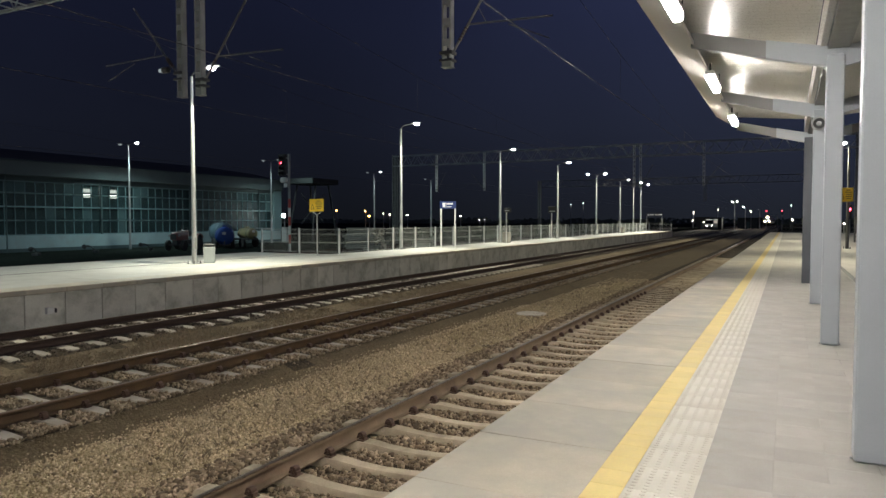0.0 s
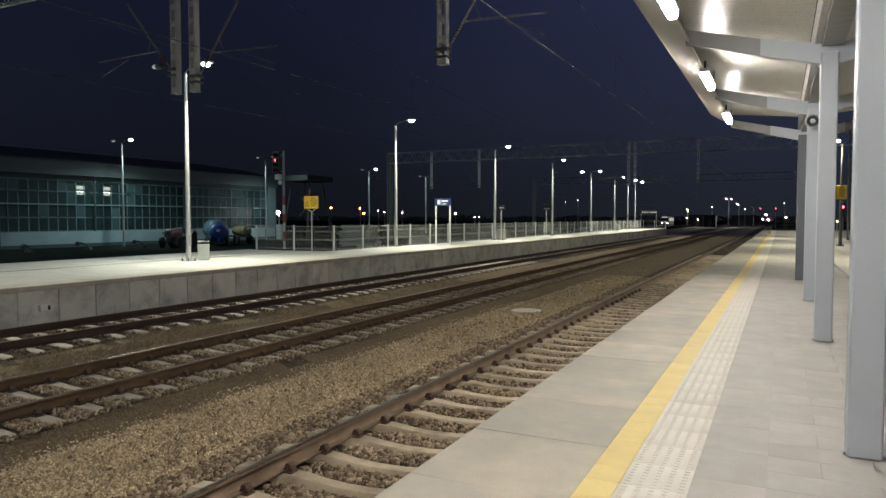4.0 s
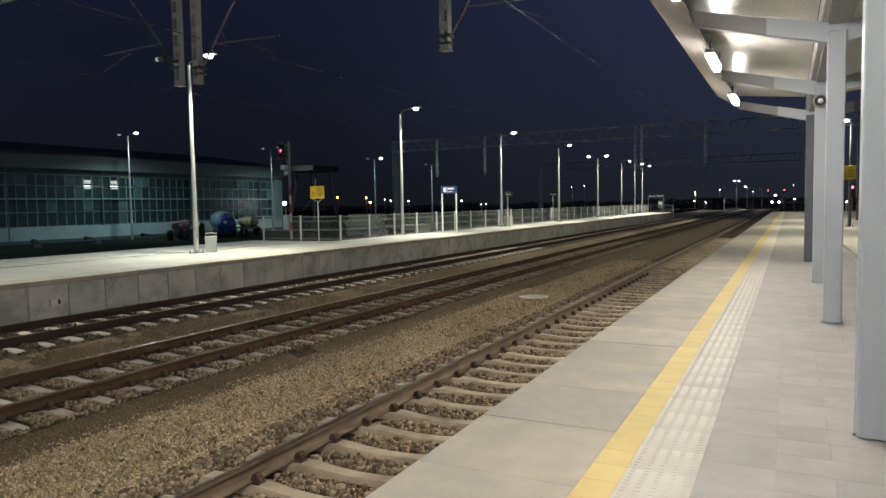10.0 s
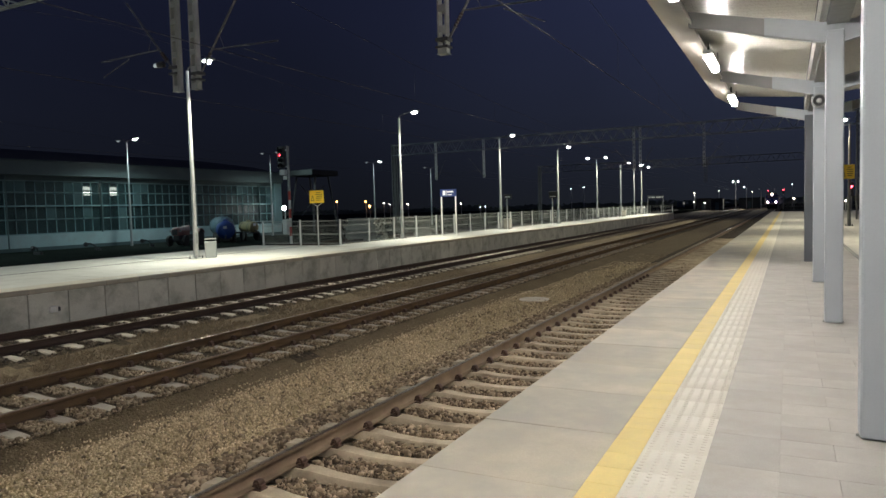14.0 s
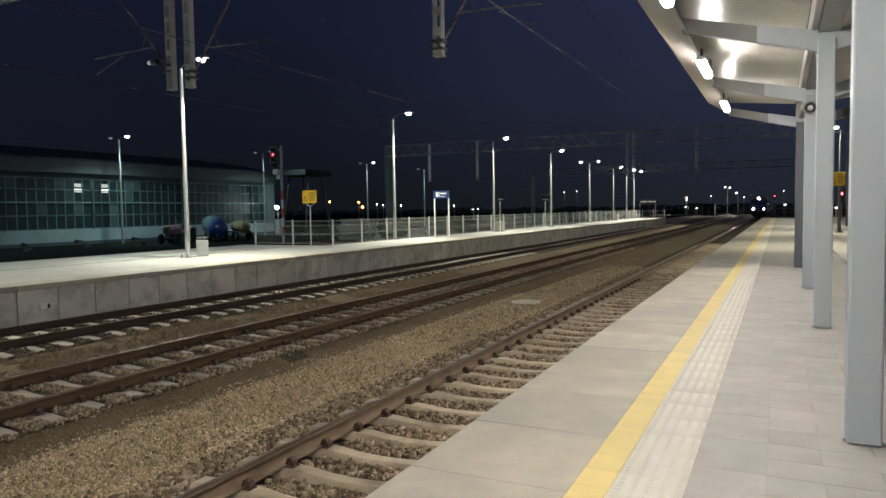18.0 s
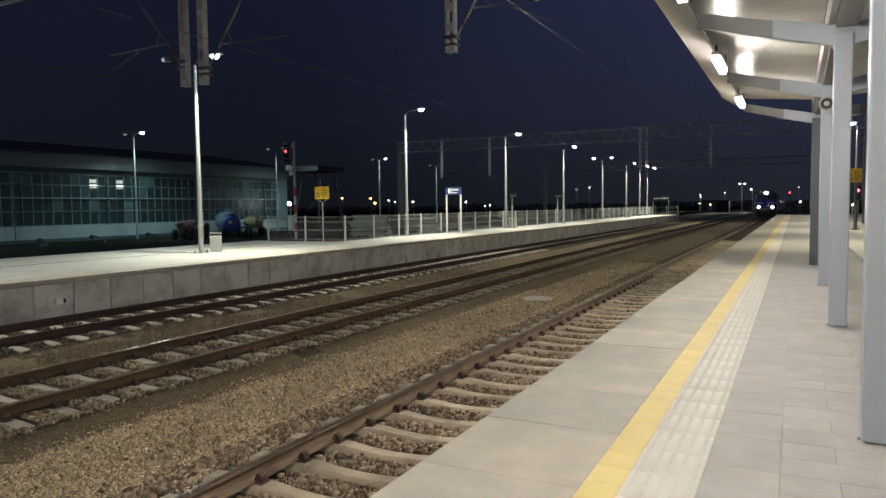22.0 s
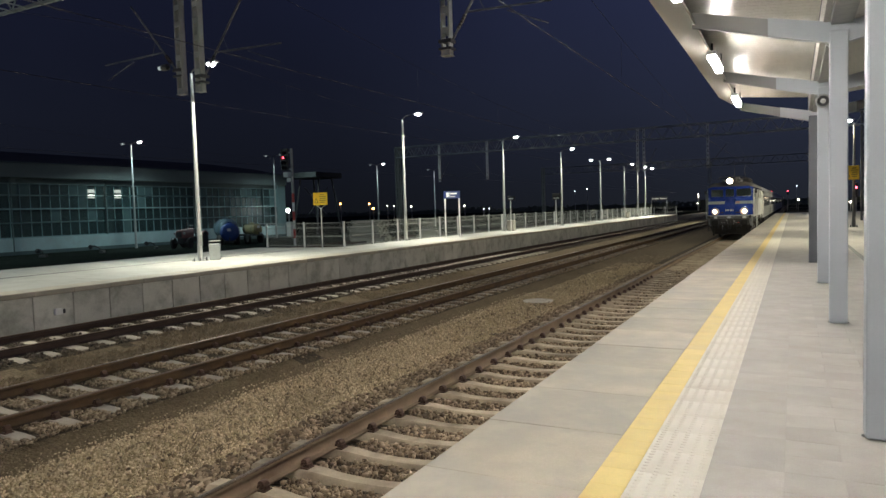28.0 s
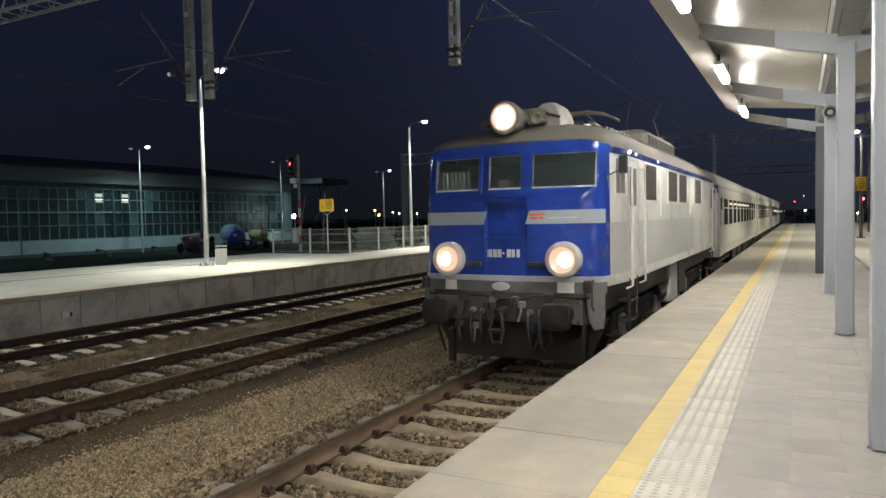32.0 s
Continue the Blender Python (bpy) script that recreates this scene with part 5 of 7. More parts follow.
def tank_trailer(x, y, z, r, length, paint, label, turn):
    t = empty("tank_trailer", pose(x, y, 0.12, 0, 0, turn), label=label, category="trailer", group="tank trailers")
    part("tank", Mesh().lathe([(0.0, -length / 2 - 0.16), (r * 0.6, -length / 2 - 0.11), (r * 0.93, -length / 2 - 0.02), (r, -length / 2 + 0.06), (r, length / 2 - 0.06), (r * 0.93, length / 2 + 0.02), (r * 0.6, length / 2 + 0.11), (0.0, length / 2 + 0.16)], "x", at=(0, 0, z), n=28), paint, t, "rounded steel tank", smooth=True)
    for d in (-0.3, 0.3):
        part("hoop", Mesh().lathe([(r + 0.015, length * d - 0.03), (r + 0.015, length * d + 0.03)], "x", at=(0, 0, z), n=28), DARKSTEEL, t)
    part("hatch", Mesh().lathe([(0.18, z + r - 0.03), (0.18, z + r + 0.10), (0.0, z + r + 0.12)], n=14), paint, t)
    part("frame", Mesh().box(-length / 2 - 0.6, -0.4, z - r - 0.08, length / 2, 0.4, z - r + 0.06), DARKSTEEL, t)
    part("valve", Mesh().tube([(length / 2 + 0.1, 0, z - r * 0.6), (length / 2 + 0.3, 0, z - r * 0.6), (length / 2 + 0.3, 0, z - r * 0.9)], 0.05, 8), DARKSTEEL, t)
    for s in (-1, 1):
        o = part("wheel", Mesh().lathe([(0.16, -0.13), (0.36, -0.13), (0.40, -0.08), (0.40, 0.08), (0.36, 0.13), (0.16, 0.13)], "y", at=(0.2, s * 0.62, 0.40), n=18), RUBBER, t, "black tyre", smooth=True)
    part("warning_label", Mesh().box(length / 2 + 0.155, -0.16, z + 0.1, length / 2 + 0.165, 0.10, z + 0.3), WHITE_PAINT, t)
    return t


tank_trailer(-40.0, 40.75, 1.02, 0.72, 1.8, TANK_BLUE, "dark blue tank trailer parked beside the tractor", -48)
tank_trailer(-41.8, 42.15, 1.28, 0.78, 2.0, TANK_PALE, "pale blue tank trailer behind the dark blue one", -30)
tank_trailer(-40.05, 43.35, 1.15, 0.46, 1.6, TANK_BEIGE, "dirty beige tank trailer near the fence", -15)

# point levers beside the yard track
for y, turn in ((27.0, 20), (31.2, -60), (35.7, -30)):
    lv = empty("point_lever", pose(-42.5, y, 0.12, 0, 0, turn), label="black hand-worked point lever beside a yard track", category="point lever", group="point levers")
    part("stand", Mesh().box(-0.25, -0.12, 0.0, 0.25, 0.12, 0.18, c=0.02), DARKSTEEL, lv)
    part("lever", Mesh().tube([(0.0, 0.0, 0.15), (0.12, -0.25, 0.42), (0.16, -0.45, 0.50), (0.18, -0.65, 0.46)], [0.045, 0.04, 0.05, 0.06], 8), BLACK, lv, smooth=True)
    part("weight", Mesh().lathe([(0.0, -0.10), (0.14, -0.08), (0.16, 0.0), (0.14, 0.08), (0.0, 0.10)], "x", at=(0.18, -0.7, 0.44), n=14), BLACK, lv, smooth=True)

# stacks of old timber behind the fence
rs = random.Random(8)
OLD_WOOD = mat("old_grey_timber", (0.25, 0.25, 0.22), 0.85, vary=0.35, scale=5, grain=30, bump=0.4, rnd=0.25)
for bx, by, nx, nz, size in ((-27.5, 42.0, 4, 12, 1.7), (-26.0, 48.5, 3, 5, 0.9)):
    pile = empty("timber_stack", pose(bx, by, 0.12, 0, 0, 86), label="rough stack of old grey timbers behind the mesh fence", category="timber stack", group="timber stacks")
    for k in range(nz):
        for i in range(nx):
            long = size * rs.uniform(0.8, 1.05) * (1 - 0.02 * k)
            part("timber", Mesh().box(-0.12, -long, 0, 0.12, long, 0.125, c=0.012), OLD_WOOD, pile, m=pose(-0.5 + 0.27 * i + rs.uniform(-0.03, 0.03), rs.uniform(-0.15, 0.15), 0.142 * k, 0, 0, rs.uniform(-2, 2)))

# ---- far lights along the horizon ----
ORANGE = glow("sodium_lamp", (1.0, 0.45, 0.12), 14)
WARM = glow("warm_far_lamp", (1.0, 0.88, 0.70), 16)
COLD = glow("white_far_lamp", (0.92, 1.0, 1.0), 18)


def far_lamp(x, y, z, r, m, base=0.0):
    t = empty("distant_lamp", pose(x, y, base), label="small glowing lamp on a pole far off", category="street lamp", group="distant lamps")
    part("pole", Mesh().tube([(0, 0.2, 0), (0, 0.2, z - base)], 0.07, 6), GALV_DULL, t)
    part("lens", Mesh().lathe([(0.0, -r), (r * 0.7, -r * 0.7), (r, 0), (r * 0.7, r * 0.7), (0.0, r)], at=(0, 0, z - base), n=10), m, t, "glowing lens", smooth=True)


for x, z, r, m in ((-114.6, 5.2, 0.42, ORANGE), (-104.9, 4.93, 0.36, ORANGE), (-103.6, 3.6, 0.50, ORANGE), (-99.0, 4.3, 0.22, WARM), (-97.0, 3.95, 0.22, WARM), (-91.4, 3.8, 0.26, WARM),
                   (-75.6, 3.5, 0.28, WARM), (-70.2, 2.5, 0.14, COLD), (-68.8, 2.6, 0.14, COLD), (-46.4, 6.2, 0.10, COLD), (-43.4, 6.5, 0.13, COLD)):
    far_lamp(x, 160.0, z, 0.62 * r, m)
for x, z, r, m in ((-25.7, 5.0, 0.26, WARM), (-25.6, 4.3, 0.22, WARM), (-25.9, 2.3, 0.26, WARM), (-22.7, 1.9, 0.26, WARM), (-20.1, 1.95, 0.26, WARM), (-18.7, 5.6, 0.20, WARM), (-9.6, 4.9, 0.2, WARM), (1.35, 2.5, 0.36, WARM), (0.9, 6.6, 0.14, COLD)):
    far_lamp(x, 221.0, z, 0.55 * r, m)
lamp_mast("lamp_post", -14.0, 220.0, 0.0, 7.8, [(1, 0.5, LENS), (-1, 0.5, LENS)], COLD, "distant double-headed lamp post by the tracks", "distant lamps", bolts=False)
lamp_mast("lamp_post", -11.1, 220.0, 0.0, 6.1, [(-1, 0.3, LENS)], COLD, "distant pale lamp post by the tracks", "distant lamps", bolts=False)
lamp_mast("lamp_post", -7.2, 220.0, 0.0, 5.3, [(-1, 0.3, LENS_DIM)], COLD, "distant thin lamp post by the tracks", "distant lamps", bolts=False)


def far_signal(x, y, z):
    t = empty("railway_signal", pose(x, y, 0), label="distant railway signal showing a red light", category="railway signal", group="distant signals")
    part("mast", Mesh().tube([(0, 0.2, -0.3), (0, 0.2, z + 0.6)], 0.08, 8), GALV_DULL, t)
    part("signal_head", Mesh().box(-0.25, 0, z - 1.1, 0.25, 0.15, z + 0.5, c=0.04), BLACK, t)
    part("lens", Mesh().lathe([(0.0, -0.06), (0.13, -0.05), (0.16, 0.02)], "y", at=(0, 0, z), n=14), glow("far_red_lens", (1.0, 0.07, 0.11), 12), t, "lit red lens")


far_signal(-6.5, 262.0, 5.55)
far_signal(-1.4, 224.0, 5.15)
far_signal(6.3, 90.0, 3.58)
far_lamp(5.78, 90.0, 1.97, 0.09, WARM, P)

# low dark tree line and sheds on the horizon
rt = random.Random(12)
m = Mesh()
for i in range(7000):
    x = rt.uniform(-560, 100)
    y = 440 + rt.uniform(-8, 30) - 0.12 * min(0, x + 60)
    top = 2.2 + 1.4 * noise.noise((x * 0.035, 0, 5)) + 0.8 * noise.noise((x * 0.13, 1, 2))
    z, r = 1.5 * max(1.0, top) * rt.random() ** 1.3 - 0.2, rt.uniform(0.5, 1.6)
    a, b = rt.uniform(0, 3.14), rt.uniform(0.2, 1.2)
    u, w = Vector((math.cos(a), math.sin(a) * 0.4, 0)) * r, Vector((0, math.cos(b) * 0.4, math.sin(b))) * r
    c = Vector((x, y, z))
    m.add([c - u, c - w * 0.8, c + u, c + w, c + u * 0.5 + w * 0.7], [(0, 1, 2, 3), (2, 4, 3)])
thing("far_woods", m, mat("night_foliage", (0.08, 0.095, 0.06), 0.9, vary=0.4, rnd=0), "low dark line of trees and bushes on the horizon", "trees", kind="stuff")
for x, y, w, h in ((-18.5, 212.0, 3.2, 3.0), (-10.9, 232.0, 6.0, 3.0), (-23.6, 226.0, 4.0, 3.2)):
    sd = empty("line_shed", pose(x, y, 0), label="small dim grey shed beside the tracks far off", category="shed", group="distant sheds")
    part("wall", Mesh().box(-w / 2, 0, -0.3, w / 2, 3.5, h, c=0.05), mat("dark_shed_wall", (0.055, 0.058, 0.055), 0.9, vary=0.25, scale=1.5, rnd=0.2), sd)
    part("roof", Mesh().box(-w / 2 - 0.2, -0.2, h, w / 2 + 0.2, 3.7, h + 0.18), HALL_ROOF, sd)
    part("door", Mesh().box(-0.5, -0.03, -0.3, 0.5, 0.0, 2.0), HALL_TRIM, sd)

# a lit minibus crossing far behind the platform end
bus = empty("minibus", label="small lit bus driving slowly far beyond the platform", category="bus")
part("body", Mesh().box(-1.1, 0, 0.45, 1.1, 5.2, 2.7, c=0.12), HALL_TRIM, bus)
part("windscreen", Mesh().box(-0.95, -0.02, 1.5, 0.95, 0.0, 2.4), pane_glass("bus_glass", (0.05, 0.05, 0.05), 0.1, 0.4), bus)
part("roof_sign", Mesh().box(-0.8, -0.05, 2.45, 0.8, -0.01, 2.66), glow("lit_bus_sign", (1.0, 0.96, 0.85), 0.5), bus, "glowing sign strip")
for s in (-1, 1):
    part("headlight", Mesh().lathe([(0.0, -0.05), (0.11, -0.03), (0.13, 0.02)], "y", at=(s * 0.75, 0, 0.85), n=14), glow("bus_headlight", (1, 0.93, 0.84), 30), bus, "lit headlight")
    part("saloon_window", Mesh().box(min(s * 1.1, s * 1.115), 0.5, 1.5, max(s * 1.1, s * 1.115), 4.9, 2.3), glow("lit_saloon", (1, 0.93, 0.8), 0.18), bus, "lit side window")
    for y in (1.0, 4.2):
        part("wheel", Mesh().lathe([(0.0, -0.1), (0.42, -0.1), (0.45, 0.0), (0.42, 0.1), (0.0, 0.1)], "x", at=(s * 1.0, y, 0.45), n=16), RUBBER, bus)
part("marker_strip", Mesh().box(-0.9, -0.03, 1.05, 0.9, -0.005, 1.15), glow("lit_marker", (1, 0.97, 0.9), 0.8), bus)

# white bracket post at the end of the near platform
bp = empty("bracket_post", pose(-1.15, 99.6, P), label="slim dull grey post with a side arm at the platform end", category="post")
part("post", Mesh().tube([(0, 0, 0), (0, 0, 2.2)], 0.035, 8), WEATHERED, bp, smooth=True)
part("arm", Mesh().tube([(0, 0, 2.16), (-0.85, 0, 2.16)], 0.03, 8), WEATHERED, bp, smooth=True)

# ---- locomotive ----
BLUE = mat("loco_blue_paint", (0.020, 0.056, 0.33), 0.15, vary=0.12, scale=1.3, grain=3.4, bump=1.0, rnd=0, coat=1.0)
# the nose sheets are rippled by years of repairs, mostly in level waves
b_tc, b_map, b_wave = [BLUE.node_tree.nodes.new(k) for k in ("ShaderNodeTexCoord", "ShaderNodeMapping", "ShaderNodeTexNoise")]
b_map.inputs["Scale"].default_value = (2.1, 1.0, 2.7)
b_wave.inputs["Scale"].default_value, b_wave.inputs["Detail"].default_value = 1.0, 1.5
BLUE.node_tree.links.new(b_tc.outputs["Object"], b_map.inputs["Vector"])
BLUE.node_tree.links.new(b_map.outputs["Vector"], b_wave.inputs["Vector"])
for nd in BLUE.node_tree.nodes:
    if nd.type == "BUMP":
        nd.inputs["Distance"].default_value = 0.12
        BLUE.node_tree.links.new(nd.outputs[0], BLUE.node_tree.nodes["Principled BSDF"].inputs["Coat Normal"])
        BLUE.node_tree.links.new(b_wave.outputs["Fac"], nd.inputs["Height"])
LOCO_WHITE = mat("loco_pale_paint", (0.75, 0.755, 0.705), 0.42, vary=0.07, scale=1.6, grain=30, bump=0.04, dirt=(0.45, 0.43, 0.38), dirt_at=0.60, rnd=0, coat=0.2)
LOCO_GREY = mat("loco_grey_paint", (0.52, 0.525, 0.51), 0.45, vary=0.08, scale=1.6, grain=30, bump=0.04, rnd=0)
STRIPE = mat("loco_stripe_paint", (0.60, 0.62, 0.64), 0.4, vary=0.06, scale=3, grain=40, bump=0.03, rnd=0)
LOCO_ROOF = mat("loco_roof_paint", (0.14, 0.128, 0.108), 0.7, vary=0.2, scale=2, grain=25, bump=0.1, dirt=(0.16, 0.13, 0.10), dirt_at=0.55, rnd=0)
UNDER = mat("grimy_underframe", (0.034, 0.030, 0.026), 0.8, vary=0.3, scale=5, grain=40, bump=0.3, dirt=(0.062, 0.053, 0.043), dirt_at=0.55, rnd=0.1)
CAB_GLASS = pane_glass("cab_glass", (0.065, 0.09, 0.085), 0.05, 0.72)
BUFFER = mat("buffer_steel", (0.032, 0.030, 0.028), 0.85, vary=0.4, scale=6, bump=0.2, rnd=0, spec=0.2)
DARK_GREY = mat("loco_dark_grey_paint", (0.19, 0.19, 0.19), 0.5, vary=0.15, scale=3, rnd=0, dirt=(0.08, 0.075, 0.07), dirt_at=0.58)
FRONT_STRIPE = mat("front_stripe_paint", (0.36, 0.42, 0.46), 0.35, vary=0.08, scale=3, grain=40, bump=0.03, rnd=0, coat=0.4)
BEAM = mat("dusty_buffer_beam", (0.10, 0.096, 0.09), 0.7, vary=0.35, scale=5, grain=40, bump=0.3, dirt=(0.045, 0.041, 0.037), dirt_at=0.54, rnd=0.12)
AXLE_GREY = mat("dusty_axle_box_paint", (0.24, 0.232, 0.215), 0.65, vary=0.25, scale=6, grain=40, bump=0.2, dirt=(0.06, 0.055, 0.048), dirt_at=0.52, rnd=0.1)
BAND = mat("pale_blue_grey_band", (0.46, 0.50, 0.54), 0.4, vary=0.10, scale=4, grain=40, bump=0.03, dirt=(0.30, 0.31, 0.31), dirt_at=0.6, rnd=0)
WINDOW_SEAL = mat("dull_window_seal", (0.26, 0.27, 0.265), 0.6, vary=0.2, rnd=0)
COWL = mat("dusty_cowl_paint", (0.33, 0.325, 0.30), 0.55, vary=0.25, scale=4, grain=30, dirt=(0.10, 0.09, 0.08), dirt_at=0.55, rnd=0)
CAB_GREEN = mat("cab_lining", (0.50, 0.55, 0.48), 0.6, vary=0.1, scale=3, rnd=0.1)
# pale tint paints in what the side glass would reflect
SIDE_GLASS = pane_glass("reflection_toned_side_glass", (0.34, 0.35, 0.34), 0.12, 0.0)
GRILLE = mat("dark_grille", (0.020, 0.018, 0.016), 0.6, vary=0.3, scale=10, rnd=0.1)
HEAD = glow("lit_headlamp", (1.0, 0.76, 0.58), 2200)
# the reflector's own glow paints in the bulb light it would throw back
REFLECTOR = mat("headlamp_reflector", (0.60, 0.36, 0.25), 0.35, metal=0.5, vary=0.05, rnd=0, emit=(1.0, 0.66, 0.47), power=0.6)
LAMP_RING = mat("headlamp_ring", (0.68, 0.62, 0.57), 0.5, vary=0.1, rnd=0)

loco = empty("locomotive", label="blue-fronted electric locomotive with pale sides and lit headlamps", category="locomotive")
LW, LL = 1.45, 12.95


def cab_y(x, z):
    """How far the cab front stands back at a place on it."""
    a = min(abs(x), 1.349)
    y = 0.05 * a + 0.045 * a * a + (0.15 - math.sqrt(0.0225 - (a - 1.20) ** 2) if a > 1.20 else 0.0)
    return y + 0.10 * max(0.0, (z - 2.58) / 0.75)


CORNER = (1.20, 1.235, 1.265, 1.29, 1.31, 1.327, 1.34, 1.35)
WINDOWS = ((-1.13, -0.40), (-0.24, 0.24), (0.40, 1.25))


def cab_front(flip):
    """The curved nose sheet, recessed in the middle, with three window openings."""
    xs = sorted([-c for c in CORNER] + [-1.13, -0.7, -0.40, -0.32, -0.28, -0.24, 0, 0.24, 0.28, 0.32, 0.40, 0.7, 1.1, 1.25] + list(CORNER))
    zs = [1.50, 1.75, 2.0, 2.04, 2.2, 2.42, 2.54, 2.58, 2.62, 2.70, 3.17, 3.22, 3.34]
    m = Mesh()
    for z in zs:
        for x in xs:
            deep = 0.0
            if abs(x) < 0.3 and z < 2.56:
                deep = 0.055 if z > 2.02 else 0.02
            drop = 0.06 * min(1.0, (abs(x) - 1.1) / 0.2) if z > 3.3 and abs(x) > 1.1 else 0
            m.v.append((x, cab_y(x, z) + deep, z - drop))
    n = len(xs)
    for j in range(len(zs) - 1):
        for i in range(n - 1):
            xm, zm = (xs[i] + xs[i + 1]) / 2, (zs[j] + zs[j + 1]) / 2
            if 2.70 < zm < 3.17 and any(w0 < xm < w1 for w0, w1 in WINDOWS):
                continue
            m.f.append((j * n + i, j * n + i + 1, (j + 1) * n + i + 1, (j + 1) * n + i))
            m.s.append(0)
    k = len(m.v)
    m.v += [(x, 0.42, z - (0.06 if z > 3.3 else 0)) for z in zs for x in (-1.373, 1.373)]
    for j in range(len(zs) - 1):
        m.f.append((k + 2 * j, j * n, (j + 1) * n, k + 2 * j + 2))
        m.f.append((j * n + n - 1, k + 2 * j + 1, k + 2 * j + 3, (j + 1) * n + n - 1))
        m.s += [0, 0]
    if flip:
        m.v = [(-x, LL - y, z) for x, y, z in m.v]
    return m


def on_front(m, x0, x1, z0, z1, out=0.006, slot=0, n=4, thick=0.02, cut0=0.0, cut1=0.0):
    """A raised patch that follows the cab front round its corners, in one piece."""
    rings, stops = [], sorted({x0 + (x1 - x0) * i / n for i in range(n + 1)} | {q * c for c in CORNER for q in (-1, 1) if x0 < q * c < x1})

    def off(x, z, d):
        g = (cab_y(x + 0.002, z) - cab_y(x - 0.002, z)) / 0.004 if abs(x) < 1.347 else math.copysign(9.0, x)
        k = d / math.sqrt(1 + g * g)
        return (x + g * k, cab_y(x, z) - k, z)

    for x in stops:
        f = (x - x0) / (x1 - x0)
        xt = x + cut0 * max(0.0, 1 - 4 * f) + cut1 * max(0.0, 4 * f - 3)
        rings.append([off(x, z0, out), off(xt, z1, out), off(xt, z1, out - thick), off(x, z0, out - thick)])
    return m.loft(rings, slot)


for flip in (False, True):
    part("cab_front", cab_front(flip), BLUE, loco, "glossy dark blue cab front")
def cab_band(sx, d, y0, y1, z0, z1, out, thick=0.03):
    """A strip of cab side that follows its taper towards the nose."""
    rings = []
    for y in sorted({y0, y1} | {q for q in (0.7, 1.1) if y0 < q < y1}):
        w = 1.36 + 0.09 * min(1.0, max(0.0, (y - 0.3) / 0.8)) + out
        yy = y if d > 0 else LL - y
        rings.append([(sx * w, yy, z0), (sx * w, yy, z1), (sx * (w - thick), yy, z1), (sx * (w - thick), yy, z0)])
    return Mesh().loft(rings)


# body shell between the cabs
side = [(LW, 1.42), (LW, 3.12), (LW - 0.03, 3.26), (LW - 0.08, 3.34)]
prof = side + [(-x, z) for x, z in reversed(side)]
part("body_shell", Mesh().along(prof, 1.85, LL - 1.85), LOCO_WHITE, loco, "pale painted side walls")
for y0, y1, d in ((0.32, 1.85, 1), (LL - 1.85, LL - 0.32, -1)):
    for sx in (-1, 1):
        part("cab_side", cab_band(sx, d, 0.41, 1.85, 1.42, 3.22, 0.0, 0.04), LOCO_WHITE, loco, "pale cab side wall")
        part("cab_sill", cab_band(sx, d, 0.30, 1.1, 1.36, 1.50, 0.012), LOCO_WHITE, loco)
        part("cab_lower_band", cab_band(sx, d, 0.42, 1.1, 1.50, 2.22, 0.004), LOCO_GREY, loco, "grey lower side panel")
        part("cab_cornice", cab_band(sx, d, 0.41, 1.1, 3.16, 3.25, 0.010), BLUE, loco)
        part("side_window", cab_band(sx, d, 0.62, 1.0, 2.62, 3.10, 0.008), SIDE_GLASS, loco, "cab side window")
        for q0, q1, r0, r1 in ((0.59, 0.62, 2.58, 3.13), (1.0, 1.03, 2.58, 3.13), (0.62, 1.0, 2.58, 2.62), (0.62, 1.0, 3.10, 3.13), (0.80, 0.815, 2.62, 3.10)):
            part("side_window_frame", cab_band(sx, d, q0, q1, r0, r1, 0.014), LOCO_WHITE, loco)
    yb = y1 - 0.03 if d > 0 else y0
    part("cab_back_wall", Mesh().box(-LW + 0.06, yb, 1.45, LW - 0.06, yb + 0.025, 3.2), CAB_GREEN, loco, "grey-green cab lining")
    yd = y0 + 0.02 if d > 0 else y1 - 0.47
    part("driver_desk", Mesh().box(-1.2, yd, 1.5, 1.2, yd + 0.45, 2.52, c=0.03), CAB_GREEN, loco)
    for x in (-0.75, 0.75):
        part("cab_seat", Mesh().box(x - 0.22, (y0 + y1) / 2 + 0.1, 1.9, x + 0.22, (y0 + y1) / 2 + 0.25, 2.75, c=0.05), BLACK, loco)
part("cab_chest", Mesh().box(-0.26, 0.42, 2.50, -0.10, 0.60, 2.86, c=0.01), WHITE_PAINT, loco, "pale box on the desk")
cur = [(-1.12 + 0.035 * k, 0.30 + 0.03 * (k % 2)) for k in range(15)]
part("cab_curtain", Mesh().loft([[(x, y, 2.55), (x, y + 0.008, 2.55), (x, y + 0.008, 3.0), (x, y, 3.0)] for x, y in cur]), CAB_GREEN, loco, "pale cab curtain")
for x in (0.72, 0.80):
    part("desk_bottle", Mesh().lathe([(0.0, 2.50), (0.03, 2.50), (0.03, 2.68), (0.012, 2.72), (0.0, 2.74)], at=(x, 0.40, 0), n=10), WHITE_PAINT, loco, smooth=True)
